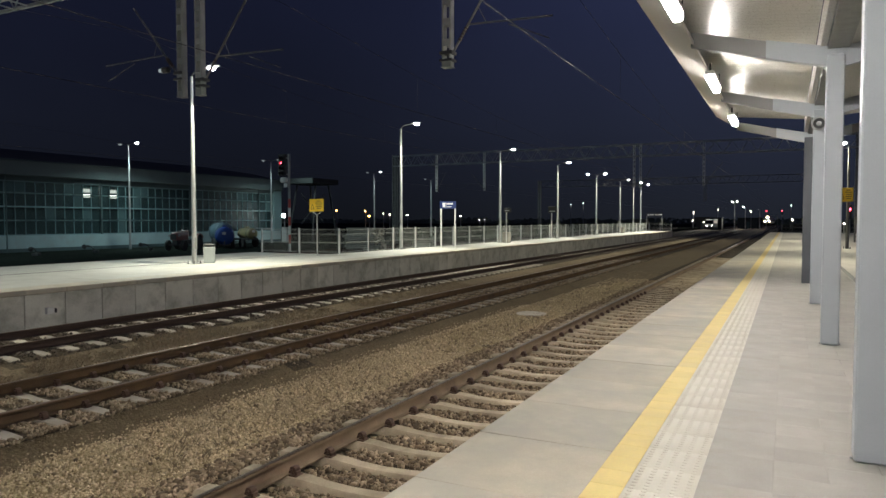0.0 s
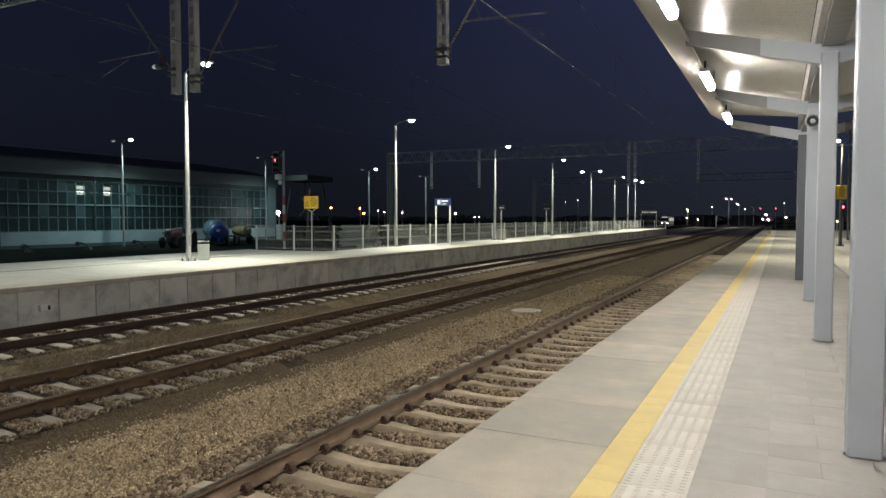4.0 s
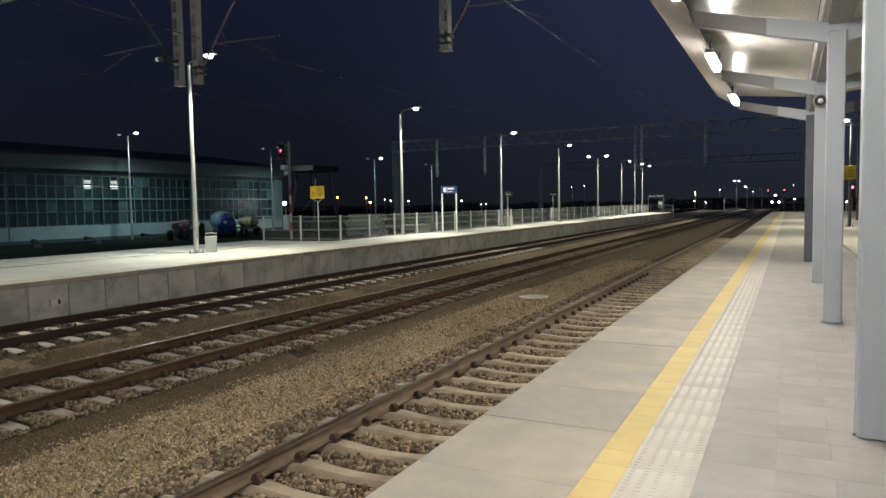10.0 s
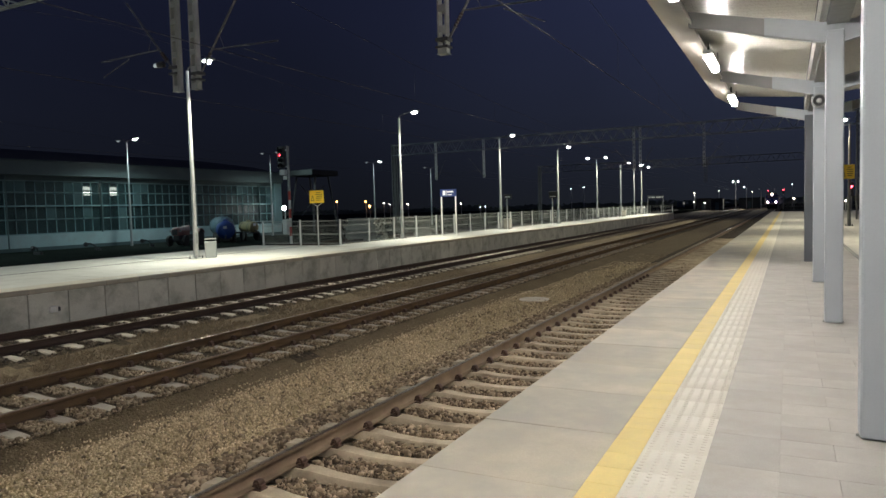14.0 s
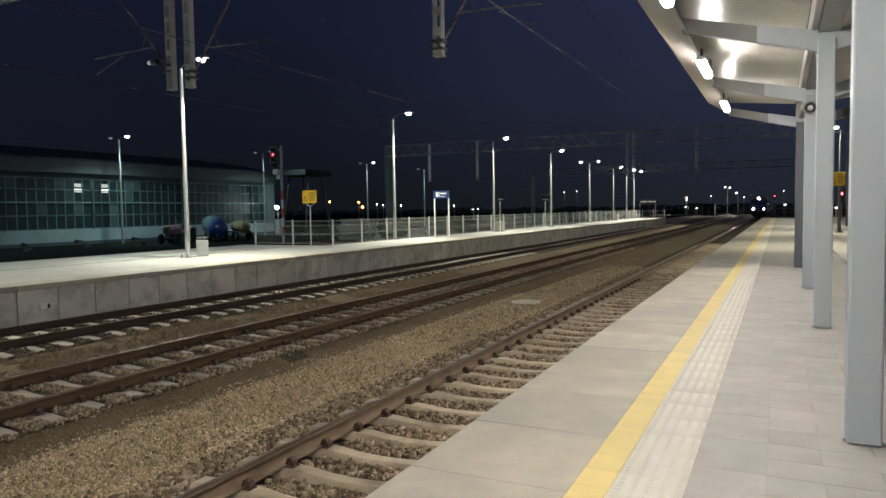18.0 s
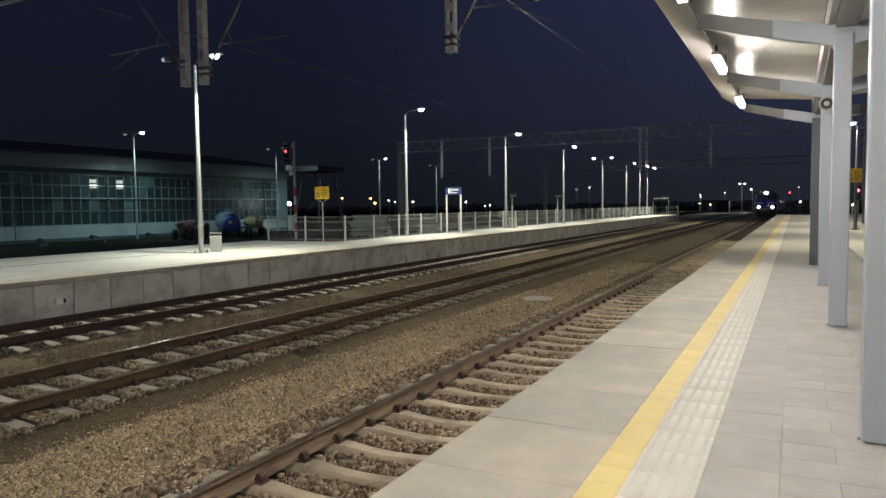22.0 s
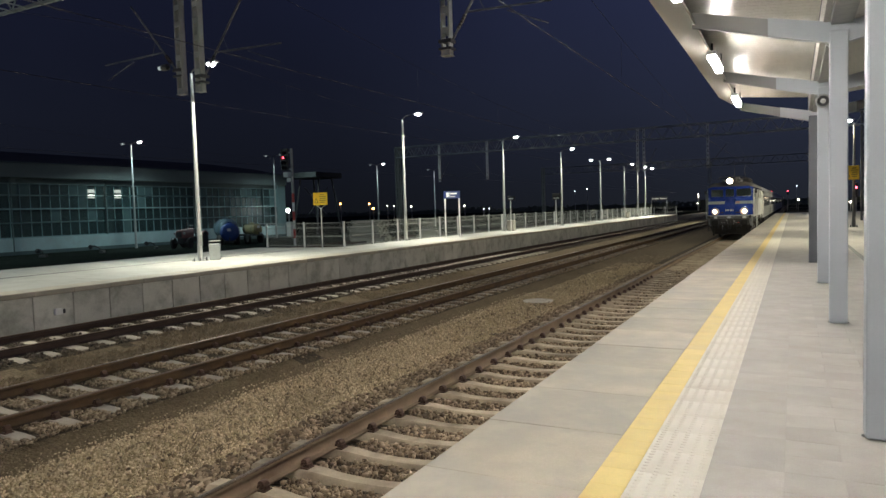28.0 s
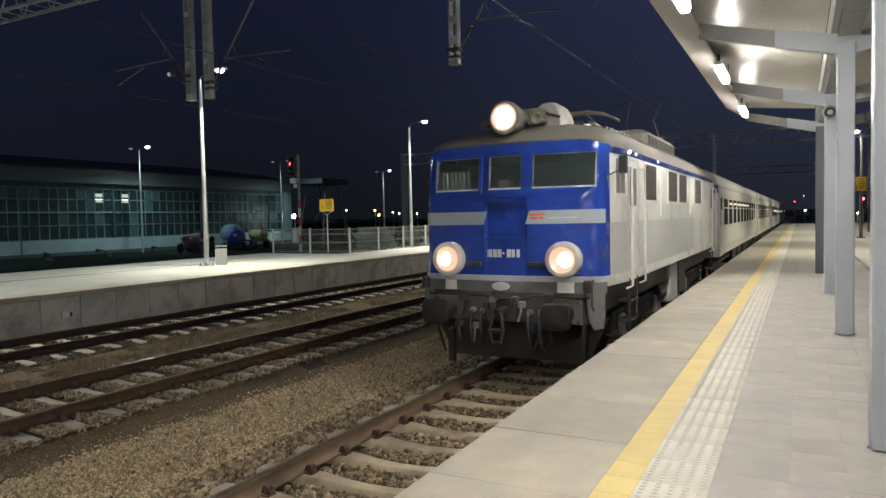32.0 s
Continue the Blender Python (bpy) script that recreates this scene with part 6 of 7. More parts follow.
for s in (-1, 1):
    part("lower_side_band", Mesh().box(min(s * LW, s * (LW + 0.004)), 1.1, 1.50, max(s * LW, s * (LW + 0.004)), 8.0, 2.22), LOCO_GREY, loco, "grey lower side panel")
    part("sill_band", Mesh().box(min(s * LW, s * (LW + 0.012)), 1.1, 1.36, max(s * LW, s * (LW + 0.012)), LL - 1.1, 1.50), LOCO_WHITE, loco)
    part("cornice_band", Mesh().box(min(s * LW, s * (LW + 0.010)), 1.1, 3.16, max(s * LW, s * (LW + 0.010)), LL - 1.1, 3.25), BLUE, loco, "thin blue line under the roof")
# roof
rings = []
for y, lift, w in ((0.16, -0.32, 0.87), (0.19, -0.26, 0.905), (0.25, -0.20, 0.93), (0.36, -0.13, 0.945), (0.60, -0.06, 0.965), (0.95, 0.0, 1.0), (LL - 0.95, 0, 1.0), (LL - 0.5, -0.09, 0.985), (LL - 0.24, -0.2, 0.94), (LL - 0.14, -0.3, 0.9)):
    nose = max(0.0, 1 - (y - 0.16) / 0.79)
    rings.append([(w * 1.42 * math.sin(a), y + nose * (0.05 * abs(1.42 * math.sin(a)) + 0.045 * (1.42 * math.sin(a)) ** 2), 3.33 + (0.36 + lift) * math.cos(a) ** 0.8) for a in np.linspace(-math.pi / 2, math.pi / 2, 15)] + [(1.42 * w, y + nose * 0.16, 3.19), (-1.42 * w, y + nose * 0.16, 3.19)])
part("roof", Mesh().loft(rings), LOCO_ROOF, loco, "dusty grey-brown arched roof", smooth=True)
part("front_gutter", on_front(Mesh(), -1.14, 1.14, 3.262, 3.285, 0.022, n=12, thick=0.05), BLUE, loco)
part("front_ledge", on_front(Mesh(), -1.22, 1.22, 2.595, 2.615, 0.014, n=14, thick=0.04), BLUE, loco)
# windscreens with frames
for name, x0, x1, z0, z1 in (("windscreen", -1.13, -0.40, 2.70, 3.17), ("windscreen", -0.24, 0.24, 2.70, 3.17), ("windscreen", 0.40, 1.25, 2.70, 3.17)):
    w = part(name, on_front(Mesh(), x0 - 0.01, x1 + 0.01, z0 - 0.01, z1 + 0.01, -0.006, thick=0.006), CAB_GLASS, loco, "dark reflecting cab window")
    fr = Mesh()
    for a, b, c, d in ((x0 - 0.05, x0, z0 - 0.05, z1 + 0.05), (x1, x1 + 0.05, z0 - 0.05, z1 + 0.05), (x0, x1, z0 - 0.05, z0), (x0, x1, z1, z1 + 0.05)):
        on_front(fr, a, b, c, d, 0.022, n=2, thick=0.03)
    part("window_frame", fr, BLUE, w)
    seal = Mesh()
    for a, b, c, d in ((x0, x1, z0, z0 + 0.016), (x1 - 0.013, x1, z0, z1), (x0, x0 + 0.013, z0, z1), (x0, x1, z1 - 0.012, z1)):
        on_front(seal, a, b, c, d, 0.010, n=2, thick=0.02)
    part("window_seal", seal, WINDOW_SEAL, w)
    part("window_ledge", on_front(Mesh(), x0, x1, z0 + 0.002, z0 + 0.022, 0.018, n=2, thick=0.02), LOCO_GREY, w, "pale lower window edge")
    if x1 - x0 > 0.6:
        part("wiper", Mesh().tube([((x0 + x1) / 2, cab_y(0.8, 3.2) - 0.05, 3.22), ((x0 + x1) / 2 - 0.03, cab_y(0.8, 3.1) - 0.03, 3.07)], 0.006, 5), UNDER, w)
# pale stripes, sign patches and number bars
part("front_stripe", on_front(Mesh(), -1.345, -0.33, 2.215, 2.40, 0.008, n=10, cut1=0.05), FRONT_STRIPE, loco, "pale grey-blue stripe")
st = part("front_stripe", on_front(Mesh(), 0.30, 1.345, 2.215, 2.40, 0.008, n=10, cut0=0.06), FRONT_STRIPE, loco, "pale grey-blue stripe")
part("recess_lip", on_front(Mesh(), -0.31, 0.29, 2.52, 2.57, 0.045, n=6, thick=0.08), BLUE, loco)
part("recess_lip", on_front(Mesh(), -0.30, 0.28, 2.00, 2.03, 0.0, n=6, thick=0.05), BLUE, loco)
LOGO = mat("orange_mark", (0.75, 0.12, 0.05), 0.5, vary=0.05, rnd=0)
for x0, x1, z0, z1 in ((0.37, 0.47, 2.28, 2.31), (0.40, 0.58, 2.33, 2.36), (0.36, 0.45, 2.33, 2.36), (0.49, 0.56, 2.28, 2.31)):
    part("emblem", on_front(Mesh(), x0, x1, z0, z1, 0.012, n=1), LOGO, st, "orange-red emblem shape")
part("marking", on_front(Mesh(), 0.62, 1.0, 2.285, 2.305, 0.012, n=2), LOCO_GREY, st)
for i, w in enumerate((0.062, 0.058, 0.06, 0.06, 0.035, 0.06, 0.045, 0.045)):
    x = -0.34 + 0.072 * i
    h = (1.755, 1.865) if i != 4 else (1.80, 1.825)
    part("number_bar", on_front(Mesh(), x, x + w, h[0], h[1], -0.018, n=1), STRIPE, loco, "pale number bar")
# front band below the blue
part("front_band", on_front(Mesh(), -1.348, 1.348, 1.425, 1.50, 0.03, n=14, thick=0.1), BAND, loco, "pale blue-grey band over the buffer beam")
part("lower_band", on_front(Mesh(), -1.345, 1.345, 1.27, 1.425, 0.022, n=14, thick=0.1), DARK_GREY, loco, "grey band over the buffer beam")
for x, w in ((-0.87, 0.09), (0.85, 0.11)):
    part("plate", on_front(Mesh(), x - w, x + w, 1.28, 1.42, 0.045, n=1, thick=0.04), WHITE_PAINT, loco, "small white plate")
part("oval_plate", Mesh().loft([[(-0.06 + k * 0.13 * math.cos(a), yy, 1.35 + k * 0.06 * math.sin(a)) for a in np.linspace(0, 2 * math.pi, 20, endpoint=False)] for k, yy in ((1.0, 0.02), (1.0, -0.05), (0.85, -0.055), (0.80, -0.048))]), STRIPE, loco, "oval cast plate")


def headlamp(x, z, r, y, side):
    h = part("headlamp", Mesh().lathe([(r * 0.97, y + 0.25), (r * 1.0, y - 0.02), (r * 0.97, y - 0.06), (r * 0.86, y - 0.075), (r * 0.72, y - 0.070), (r * 0.70, y - 0.05)], "y", at=(x, 0, z), n=32, caps=False), LAMP_RING, loco, "large round headlamp with a pale ring", smooth=True)
    part("reflector", Mesh().lathe([(r * 0.72, y - 0.060), (r * 0.60, y - 0.030), (r * 0.35, y - 0.005), (0.0, y)], "y", at=(x, 0, z), n=28, caps=False), REFLECTOR, h, "warm orange lit reflector", smooth=True)
    c = x + side * 0.20 * r
    q = r * 0.40
    part("bulb_tube", Mesh().lathe([(q, y + 0.02), (q, y - 0.072), (q * 1.06, y - 0.078), (q * 1.06, y + 0.02)], "y", at=(c, 0, z), n=24, caps=False), REFLECTOR, h)
    part("bulb", Mesh().lathe([(0.0, y - 0.012), (q * 0.99, y - 0.010)], "y", at=(c, 0, z), n=24, caps=False), HEAD, h, "glowing white lamp centre")
    # thin level blades, unseen and added, keep the beam on the line ahead
    for k in range(-6, 7):
        half = math.sqrt(max(0.0, q * q - (0.016 * k) ** 2))
        if half > 0.02:
            part("beam_blade", Mesh().box(c - half, y - 0.074, z + 0.016 * k - 0.0004, c + half, y - 0.014, z + 0.016 * k + 0.0004), BLACK, h)


for x, side in ((-0.88, -1), (0.84, 1)):
    headlamp(x, 1.73, 0.245, 0.0, side)
    part("tail_lamp", Mesh().lathe([(0.028, 0.0), (0.03, -0.02), (0.015, -0.03), (0.0, -0.032)], "y", at=(x * 0.66, 0.045, 1.64), n=12), mat("dark_red_glass", (0.10, 0.012, 0.015), 0.3, rnd=0), loco, "small dark red tail lamp", smooth=True)
    part("lamp_bracket", Mesh().box(x * 0.52 - 0.09, -0.02, 1.63, x * 0.52 + 0.09, 0.04, 1.69, c=0.008), UNDER, loco)
HEAD_TOP = glow("lit_roof_headlamp", (1.0, 0.80, 0.64), 700)
top = part("roof_headlamp", Mesh().lathe([(0.12, 0.70), (0.19, 0.38), (0.235, 0.02), (0.23, -0.06), (0.185, -0.074), (0.152, -0.074)], "y", at=(0.0, 0.10, 3.70), n=28, caps=False), LOCO_ROOF, loco, "roof headlamp in a conical housing", smooth=True)
part("lens", Mesh().lathe([(0.0, -0.012), (0.155, -0.010)], "y", at=(0.0, 0.10, 3.70), n=28, caps=False), HEAD_TOP, top, "glowing round lens", smooth=True)
# the roof lamp gets the same added blades to block its downward light
for k in range(-9, 10):
    half = math.sqrt(max(0.0, 0.151 ** 2 - (0.017 * k) ** 2))
    if half > 0.02:
        part("beam_blade", Mesh().box(-half, 0.026, 3.70 + 0.017 * k - 0.0004, half, 0.086, 3.70 + 0.017 * k + 0.0004), BLACK, top)
part("reflector", Mesh().lathe([(0.148, -0.0770), (0.190, -0.0775)], "y", at=(0.0, 0.10, 3.70), n=28, caps=False), REFLECTOR, top, "warm lit reflector rim", smooth=True)
part("roof_cowl", Mesh().loft([[(0.40 + k * 0.22 * math.copysign(abs(math.cos(a)) ** 0.7, math.cos(a)), y, 3.56 + k * 0.42 * max(-0.1, math.sin(a)) ** 0.8 if math.sin(a) > 0 else 3.54) for a in np.linspace(0, 2 * math.pi, 24, endpoint=False)] for y, k in ((0.70, 0.90), (0.74, 0.97), (0.85, 1.0), (1.25, 0.98), (1.45, 0.85), (1.52, 0.6))]), COWL, loco, "dusty rounded roof cowl", smooth=True)
part("cowl_band", Mesh().tube([(0.20, 0.68, 3.86), (0.40, 0.66, 3.80), (0.60, 0.70, 3.74)], 0.022, 6), BLACK, loco, "dark band across the cowl")
part("lamp_bridge", Mesh().box(0.02, 0.55, 3.62, 0.40, 1.2, 3.88, c=0.04), LOCO_ROOF, loco)
part("horn_arm", Mesh().tube([(-0.42, 0.28, 3.66), (0.46, 0.28, 3.66)], 0.025, 8), LOCO_ROOF, loco)
part("horn", Mesh().lathe([(0.03, 0.35), (0.04, 0.1), (0.085, -0.02), (0.07, -0.03), (0.0, 0.02)], "y", at=(0.40, 0.25, 3.68), n=14), LOCO_ROOF, loco, smooth=True)
part("horn", Mesh().lathe([(0.02, 0.5), (0.03, 0.2), (0.06, 0.02)], "y", at=(-0.38, 0.2, 3.66), n=14), LOCO_ROOF, loco, smooth=True)
for x in (-1.12, 1.12):
    rail = Mesh().tube([(x, 1.25, 3.60), (x, LL - 1.25, 3.60)], 0.014, 6)
    for k in range(80):
        rail.box(x - 0.04, 1.3 + 0.13 * k, 3.50, x + 0.04, 1.41 + 0.13 * k, 3.60 + 0.02 * (k % 2))
    part("roof_edge_rack", rail, BLACK, loco, "dark serrated rack along the roof edge")
# side doors, handrails, windows and grilles, both sides
for s in (-1, 1):
    X = lambda d: s * (LW + d)
    bx = lambda m, d0, d1, y0, z0, y1, z1: m.box(min(X(d0), X(d1)), y0, z0, max(X(d0), X(d1)), y1, z1)
    for y0, ys in ((1.12, 1), (LL - 1.12, -1)):
        ya, yb = sorted((y0, y0 + ys * 0.66))
        door = part("cab_door", bx(Mesh(), 0.0, 0.012, ya, 1.50, yb, 3.13), LOCO_WHITE, loco, "pale cab door")
        part("door_window", bx(Mesh(), 0.012, 0.018, ya + 0.12, 2.45, yb - 0.12, 3.0), SIDE_GLASS, door)
        fr = Mesh()
        for q in ((ya - 0.02, 1.5, ya + 0.02, 3.14), (yb - 0.02, 1.5, yb + 0.02, 3.14), (ya, 3.10, yb, 3.15)):
            bx(fr, 0.0, 0.022, *q)
        part("door_frame", fr, LOCO_GREY, door)
        part("handle", Mesh().tube([(X(0.015), yb - 0.08, 2.2), (X(0.05), yb - 0.08, 2.2), (X(0.05), yb - 0.2, 2.2)], 0.012, 6), GALV, door)
        for yy in (ya - 0.10, yb + 0.14):
            part("handrail", Mesh().tube([(X(0.0), yy, 3.02), (X(0.09), yy, 3.0), (X(0.09), yy, 1.30), (X(0.0), yy, 1.26)], 0.017, 8), WHITE_PAINT, loco, "white vertical handrail", smooth=True)
        wy = 0.66 if ys > 0 else LL - 0.66
        mir = part("mirror", bx(Mesh(), 0.02, 0.13, wy - 0.15, 2.88, wy - 0.09, 3.12), DARKSTEEL, loco, "dark wing mirror")
        part("mirror_arm", Mesh().tube([(X(-0.08), wy - 0.28, 2.86), (X(0.08), wy - 0.12, 2.95)], 0.010, 5), BLACK, mir)
    for ya, yb in ((2.35, 3.30), (4.50, 5.55), (5.78, 6.85), (8.15, 9.30)):
        g = part("grille_window", bx(Mesh(), 0.0, 0.008, ya, 2.55, yb, 3.12), GRILLE, loco, "dark mesh grille window")
        fr = Mesh()
        for q in ((ya - 0.04, 2.51, ya, 3.15), (yb, 2.51, yb + 0.04, 3.15), (ya, 2.51, yb, 2.55), (ya, 3.12, yb, 3.15)):
            bx(fr, 0.0, 0.02, *q)
        part("frame", fr, LOCO_WHITE, g)
        mesh = Mesh()
        for k in range(13):
            bx(mesh, 0.008, 0.014, ya, 2.565 + 0.043 * k, yb, 2.575 + 0.043 * k)
        for k in range(int((yb - ya) / 0.05)):
            bx(mesh, 0.008, 0.013, ya + 0.02 + 0.05 * k, 2.55, ya + 0.032 + 0.05 * k, 3.12)
        part("grille_mesh", mesh, mat("grille_wire", (0.11, 0.10, 0.09), 0.5, metal=0.3, vary=0.2, rnd=0), g)
    for yy in (3.75, 7.35):
        part("side_rib", bx(Mesh(), 0.0, 0.014, yy, 2.3, yy + 0.22, 3.10), LOCO_WHITE, loco)
    # foot steps and underframe boxes
    for y0 in (1.42, LL - 1.42):
        for k in range(3):
            part("step", Mesh().box(min(s * 1.30, s * 1.48), y0 - 0.25, 0.45 + 0.30 * k, max(s * 1.30, s * 1.48), y0 + 0.25, 0.48 + 0.30 * k), UNDER, loco)
        part("step_frame", Mesh().box(min(s * 1.44, s * 1.47), y0 - 0.27, 0.42, max(s * 1.44, s * 1.47), y0 - 0.23, 1.4).box(min(s * 1.44, s * 1.47), y0 + 0.23, 0.42, max(s * 1.44, s * 1.47), y0 + 0.27, 1.4), UNDER, loco)
    for y0, y1, z0 in ((5.3, 6.2, 0.55), (6.35, 7.3, 0.6)):
        part("underframe_box", Mesh().box(min(s * 0.9, s * 1.36), y0, z0, max(s * 0.9, s * 1.36), y1, 1.3, c=0.03), LOCO_GREY if z0 < 0.58 else UNDER, loco)
part("frame_beam", Mesh().box(-1.28, 0.16, 1.0, 1.28, LL - 0.16, 1.41), UNDER, loco, "dark underframe")
# buffer beam with its gear
part("buffer_beam", on_front(Mesh(), -1.33, 1.33, 0.86, 1.27, 0.012, n=10, thick=0.25), BEAM, loco, "grimy dark grey buffer beam")
part("skirt", Mesh().loft([[(-1.34, 0.38, 0.9), (1.34, 0.38, 0.9), (1.34, 0.50, 0.9), (-1.34, 0.50, 0.9)], [(-1.05, 0.44, 0.25), (1.05, 0.44, 0.25), (1.05, 0.54, 0.25), (-1.05, 0.54, 0.25)]]), UNDER, loco, "dark plough plate")
for x in (-0.875, 0.875):
    b = part("buffer", Mesh().lathe([(0.17, 0.05), (0.17, -0.02), (0.12, -0.05), (0.115, -0.28), (0.09, -0.29), (0.09, -0.46)], "y", at=(x, 0.02, 1.02), n=24), UNDER, loco, "round steel buffer", smooth=True)
for x in (-0.875, 0.875):
    ring = lambda k, y: [(x + k * 0.20 * math.copysign(abs(math.cos(a)) ** 0.45, math.cos(a)), y, 1.02 + k * 0.175 * math.copysign(abs(math.sin(a)) ** 0.45, math.sin(a))) for a in np.linspace(0, 2 * math.pi, 24, endpoint=False)]
    part("buffer_head", Mesh().loft([ring(0.96, -0.42), ring(1.0, -0.44), ring(1.0, -0.48), ring(0.92, -0.505), ring(0.5, -0.52)]), BUFFER, loco, "wide rounded buffer plate", smooth=True)
hook = part("coupling_hook", Mesh().box(-0.05, -0.34, 0.98, 0.05, 0.05, 1.08, c=0.015).tube([(0, -0.34, 1.03), (0, -0.42, 1.08), (0, -0.42, 1.16), (0, -0.34, 1.18)], 0.035, 8), UNDER, loco, smooth=True)
part("coupling_shackle", Mesh().tube([(-0.06, -0.30, 1.0), (-0.10, -0.36, 0.78), (-0.06, -0.36, 0.62), (0.06, -0.36, 0.62), (0.10, -0.36, 0.78), (0.06, -0.30, 1.0)], 0.026, 8).tube([(-0.11, -0.36, 0.78), (0.11, -0.36, 0.78)], 0.03, 8), DARKSTEEL, loco, smooth=True)
for x in (-0.50, -0.34, 0.36, 0.52):
    part("brake_hose", Mesh().tube([(x, 0.02, 1.0), (x, -0.10, 0.98), (x + 0.02, -0.17, 0.80), (x + 0.03, -0.14, 0.58), (x + 0.05, -0.05, 0.50), (x + 0.10, 0.02, 0.62)], 0.022, 8), BLACK, loco, "hanging black brake hose", smooth=True)
    part("hose_cock", Mesh().lathe([(0.035, -0.06), (0.045, -0.02), (0.04, 0.05)], "y", at=(x, 0.0, 1.0), n=10), RED_PAINT if x > 0.4 else GALV_DULL, loco, smooth=True)
for x in (-1.24, 1.24):
    part("corner_rail", Mesh().tube([(x, 0.02, 1.46), (x, -0.06, 1.40), (x, -0.06, 1.12), (x, 0.02, 1.06)], 0.016, 6), DARKSTEEL, loco, smooth=True)
part("air_pipe", Mesh().tube([(-1.2, -0.02, 1.22), (-0.3, -0.03, 1.22), (-0.2, -0.03, 1.18), (0.25, -0.03, 1.18), (0.4, -0.03, 1.23), (1.2, -0.02, 1.23)], 0.014, 6), DARKSTEEL, loco)
for x in (-0.62, 0.64):
    sk = part("cable_socket", Mesh().box(x - 0.06, -0.09, 1.12, x + 0.06, 0.02, 1.27, c=0.015), DARKSTEEL, loco, "hinged cable socket")
    part("jumper_cable", Mesh().tube([(x, -0.08, 1.14), (x + 0.02, -0.15, 0.98), (x - 0.08, -0.17, 0.78), (x - 0.2, -0.12, 0.72)], 0.017, 7), BLACK, sk, smooth=True)
for x in (-0.875, 0.875):
    part("buffer_plate", Mesh().box(x - 0.22, -0.03, 0.86, x + 0.22, 0.02, 1.20, c=0.01), BEAM, loco)
    for dx in (-0.18, 0.18):
        for z in (0.90, 1.16):
            part("bolt", Mesh().lathe([(0.022, -0.055), (0.022, -0.025)], "y", at=(x + dx, 0, z), n=6), DARKSTEEL, loco)
for x in (-1.02, 1.02):
    part("rail_guard", Mesh().box(x - 0.05, 0.30, 0.16, x + 0.05, 0.36, 0.9), UNDER, loco)
for x in (-1.22, 1.22):
    part("corner_apron", Mesh().loft([[(x - 0.09, 0.02 + 0.02, 1.27), (x + 0.13, 0.16, 1.27), (x + 0.13, 0.22, 1.27), (x - 0.09, 0.10, 1.27)], [(x - 0.06, 0.05, 0.95), (x + 0.12, 0.18, 0.95), (x + 0.12, 0.22, 0.95), (x - 0.06, 0.10, 0.95)], [(x + 0.0, 0.10, 0.78), (x + 0.10, 0.18, 0.80), (x + 0.10, 0.22, 0.80), (x + 0.0, 0.14, 0.78)]]), DARK_GREY, loco, "grey curved corner apron")
    part("sand_pipe", Mesh().tube([(x * 0.9, 0.10, 1.25), (x * 0.9, 0.02, 1.1), (x * 0.9, 0.04, 0.7), (x * 0.86, 0.16, 0.35)], 0.022, 7), UNDER, loco, smooth=True)
    part("lamp_iron", Mesh().box(x - 0.10, -0.06, 1.30, x + 0.02, 0.02, 1.46, c=0.015), UNDER, loco)
for i, (x, z) in enumerate(((-0.18, 1.16), (-0.10, 1.22), (0.16, 1.17), (0.25, 1.10), (-0.28, 1.08), (-0.70, 0.80), (-0.45, 0.78), (0.42, 0.80), (0.66, 0.82))):
    part("beam_fitting", Mesh().box(x - 0.05, -0.07 - 0.02 * (i % 3), z - 0.04, x + 0.05, 0.02, z + 0.05, c=0.012).tube([(x, -0.06, z), (x + 0.02, -0.12, z - 0.08), (x + 0.06 - 0.03 * (i % 4), -0.10, z - 0.22)], 0.014, 6), (GALV_DULL, DARKSTEEL, BEAM)[i % 3], loco)
# bogies
for yc in (3.2, LL - 3.2):
    bg = part("bogie", Mesh(), UNDER, loco, "grimy two-axle bogie")
    bg.data = Mesh().box(-1.18, yc - 1.95, 0.55, -1.02, yc + 1.95, 0.86, c=0.02).box(1.02, yc - 1.95, 0.55, 1.18, yc + 1.95, 0.86, c=0.02).box(-1.02, yc - 0.3, 0.5, 1.02, yc + 0.3, 0.8).data("bogie", UNDER)
    for dy in (-1.4, 1.4):
        for s in (-1, 1):
            part("wheel", Mesh().lathe([(0.0, -0.02), (0.12, -0.03), (0.14, 0.0), (0.48, 0.01), (0.60, -0.01), (0.62, 0.03), (0.65, 0.09), (0.65, 0.12), (0.0, 0.12)], "x", at=(s * 0.76 - 0.05, yc + dy, 0.625), n=28), UNDER, bg, smooth=True)
            part("axle_box", Mesh().box(s * 1.10 - 0.13, yc + dy - 0.18, 0.44, s * 1.10 + 0.13, yc + dy + 0.18, 0.78, c=0.03), AXLE_GREY, bg)
            sp = Mesh()
            for q in (-0.30, 0.30):
                sp.tube([(s * 1.12 + 0.07 * math.cos(a * 0.9), yc + dy + q + 0.07 * math.sin(a * 0.9), 0.80 + 0.010 * a) for a in range(26)], 0.016, 5)
            part("coil_spring", sp, UNDER, bg)
        part("axle", Mesh().lathe([(0.08, -0.75), (0.08, 0.75)], "x", at=(0, yc + dy, 0.625), n=12), UNDER, bg)
part("air_tank", Mesh().lathe([(0.0, 4.6), (0.2, 4.65), (0.22, 4.8), (0.22, 5.2), (0.0, 5.3)], "y", at=(1.1, 0, 0.8), n=16), UNDER, loco, smooth=True)
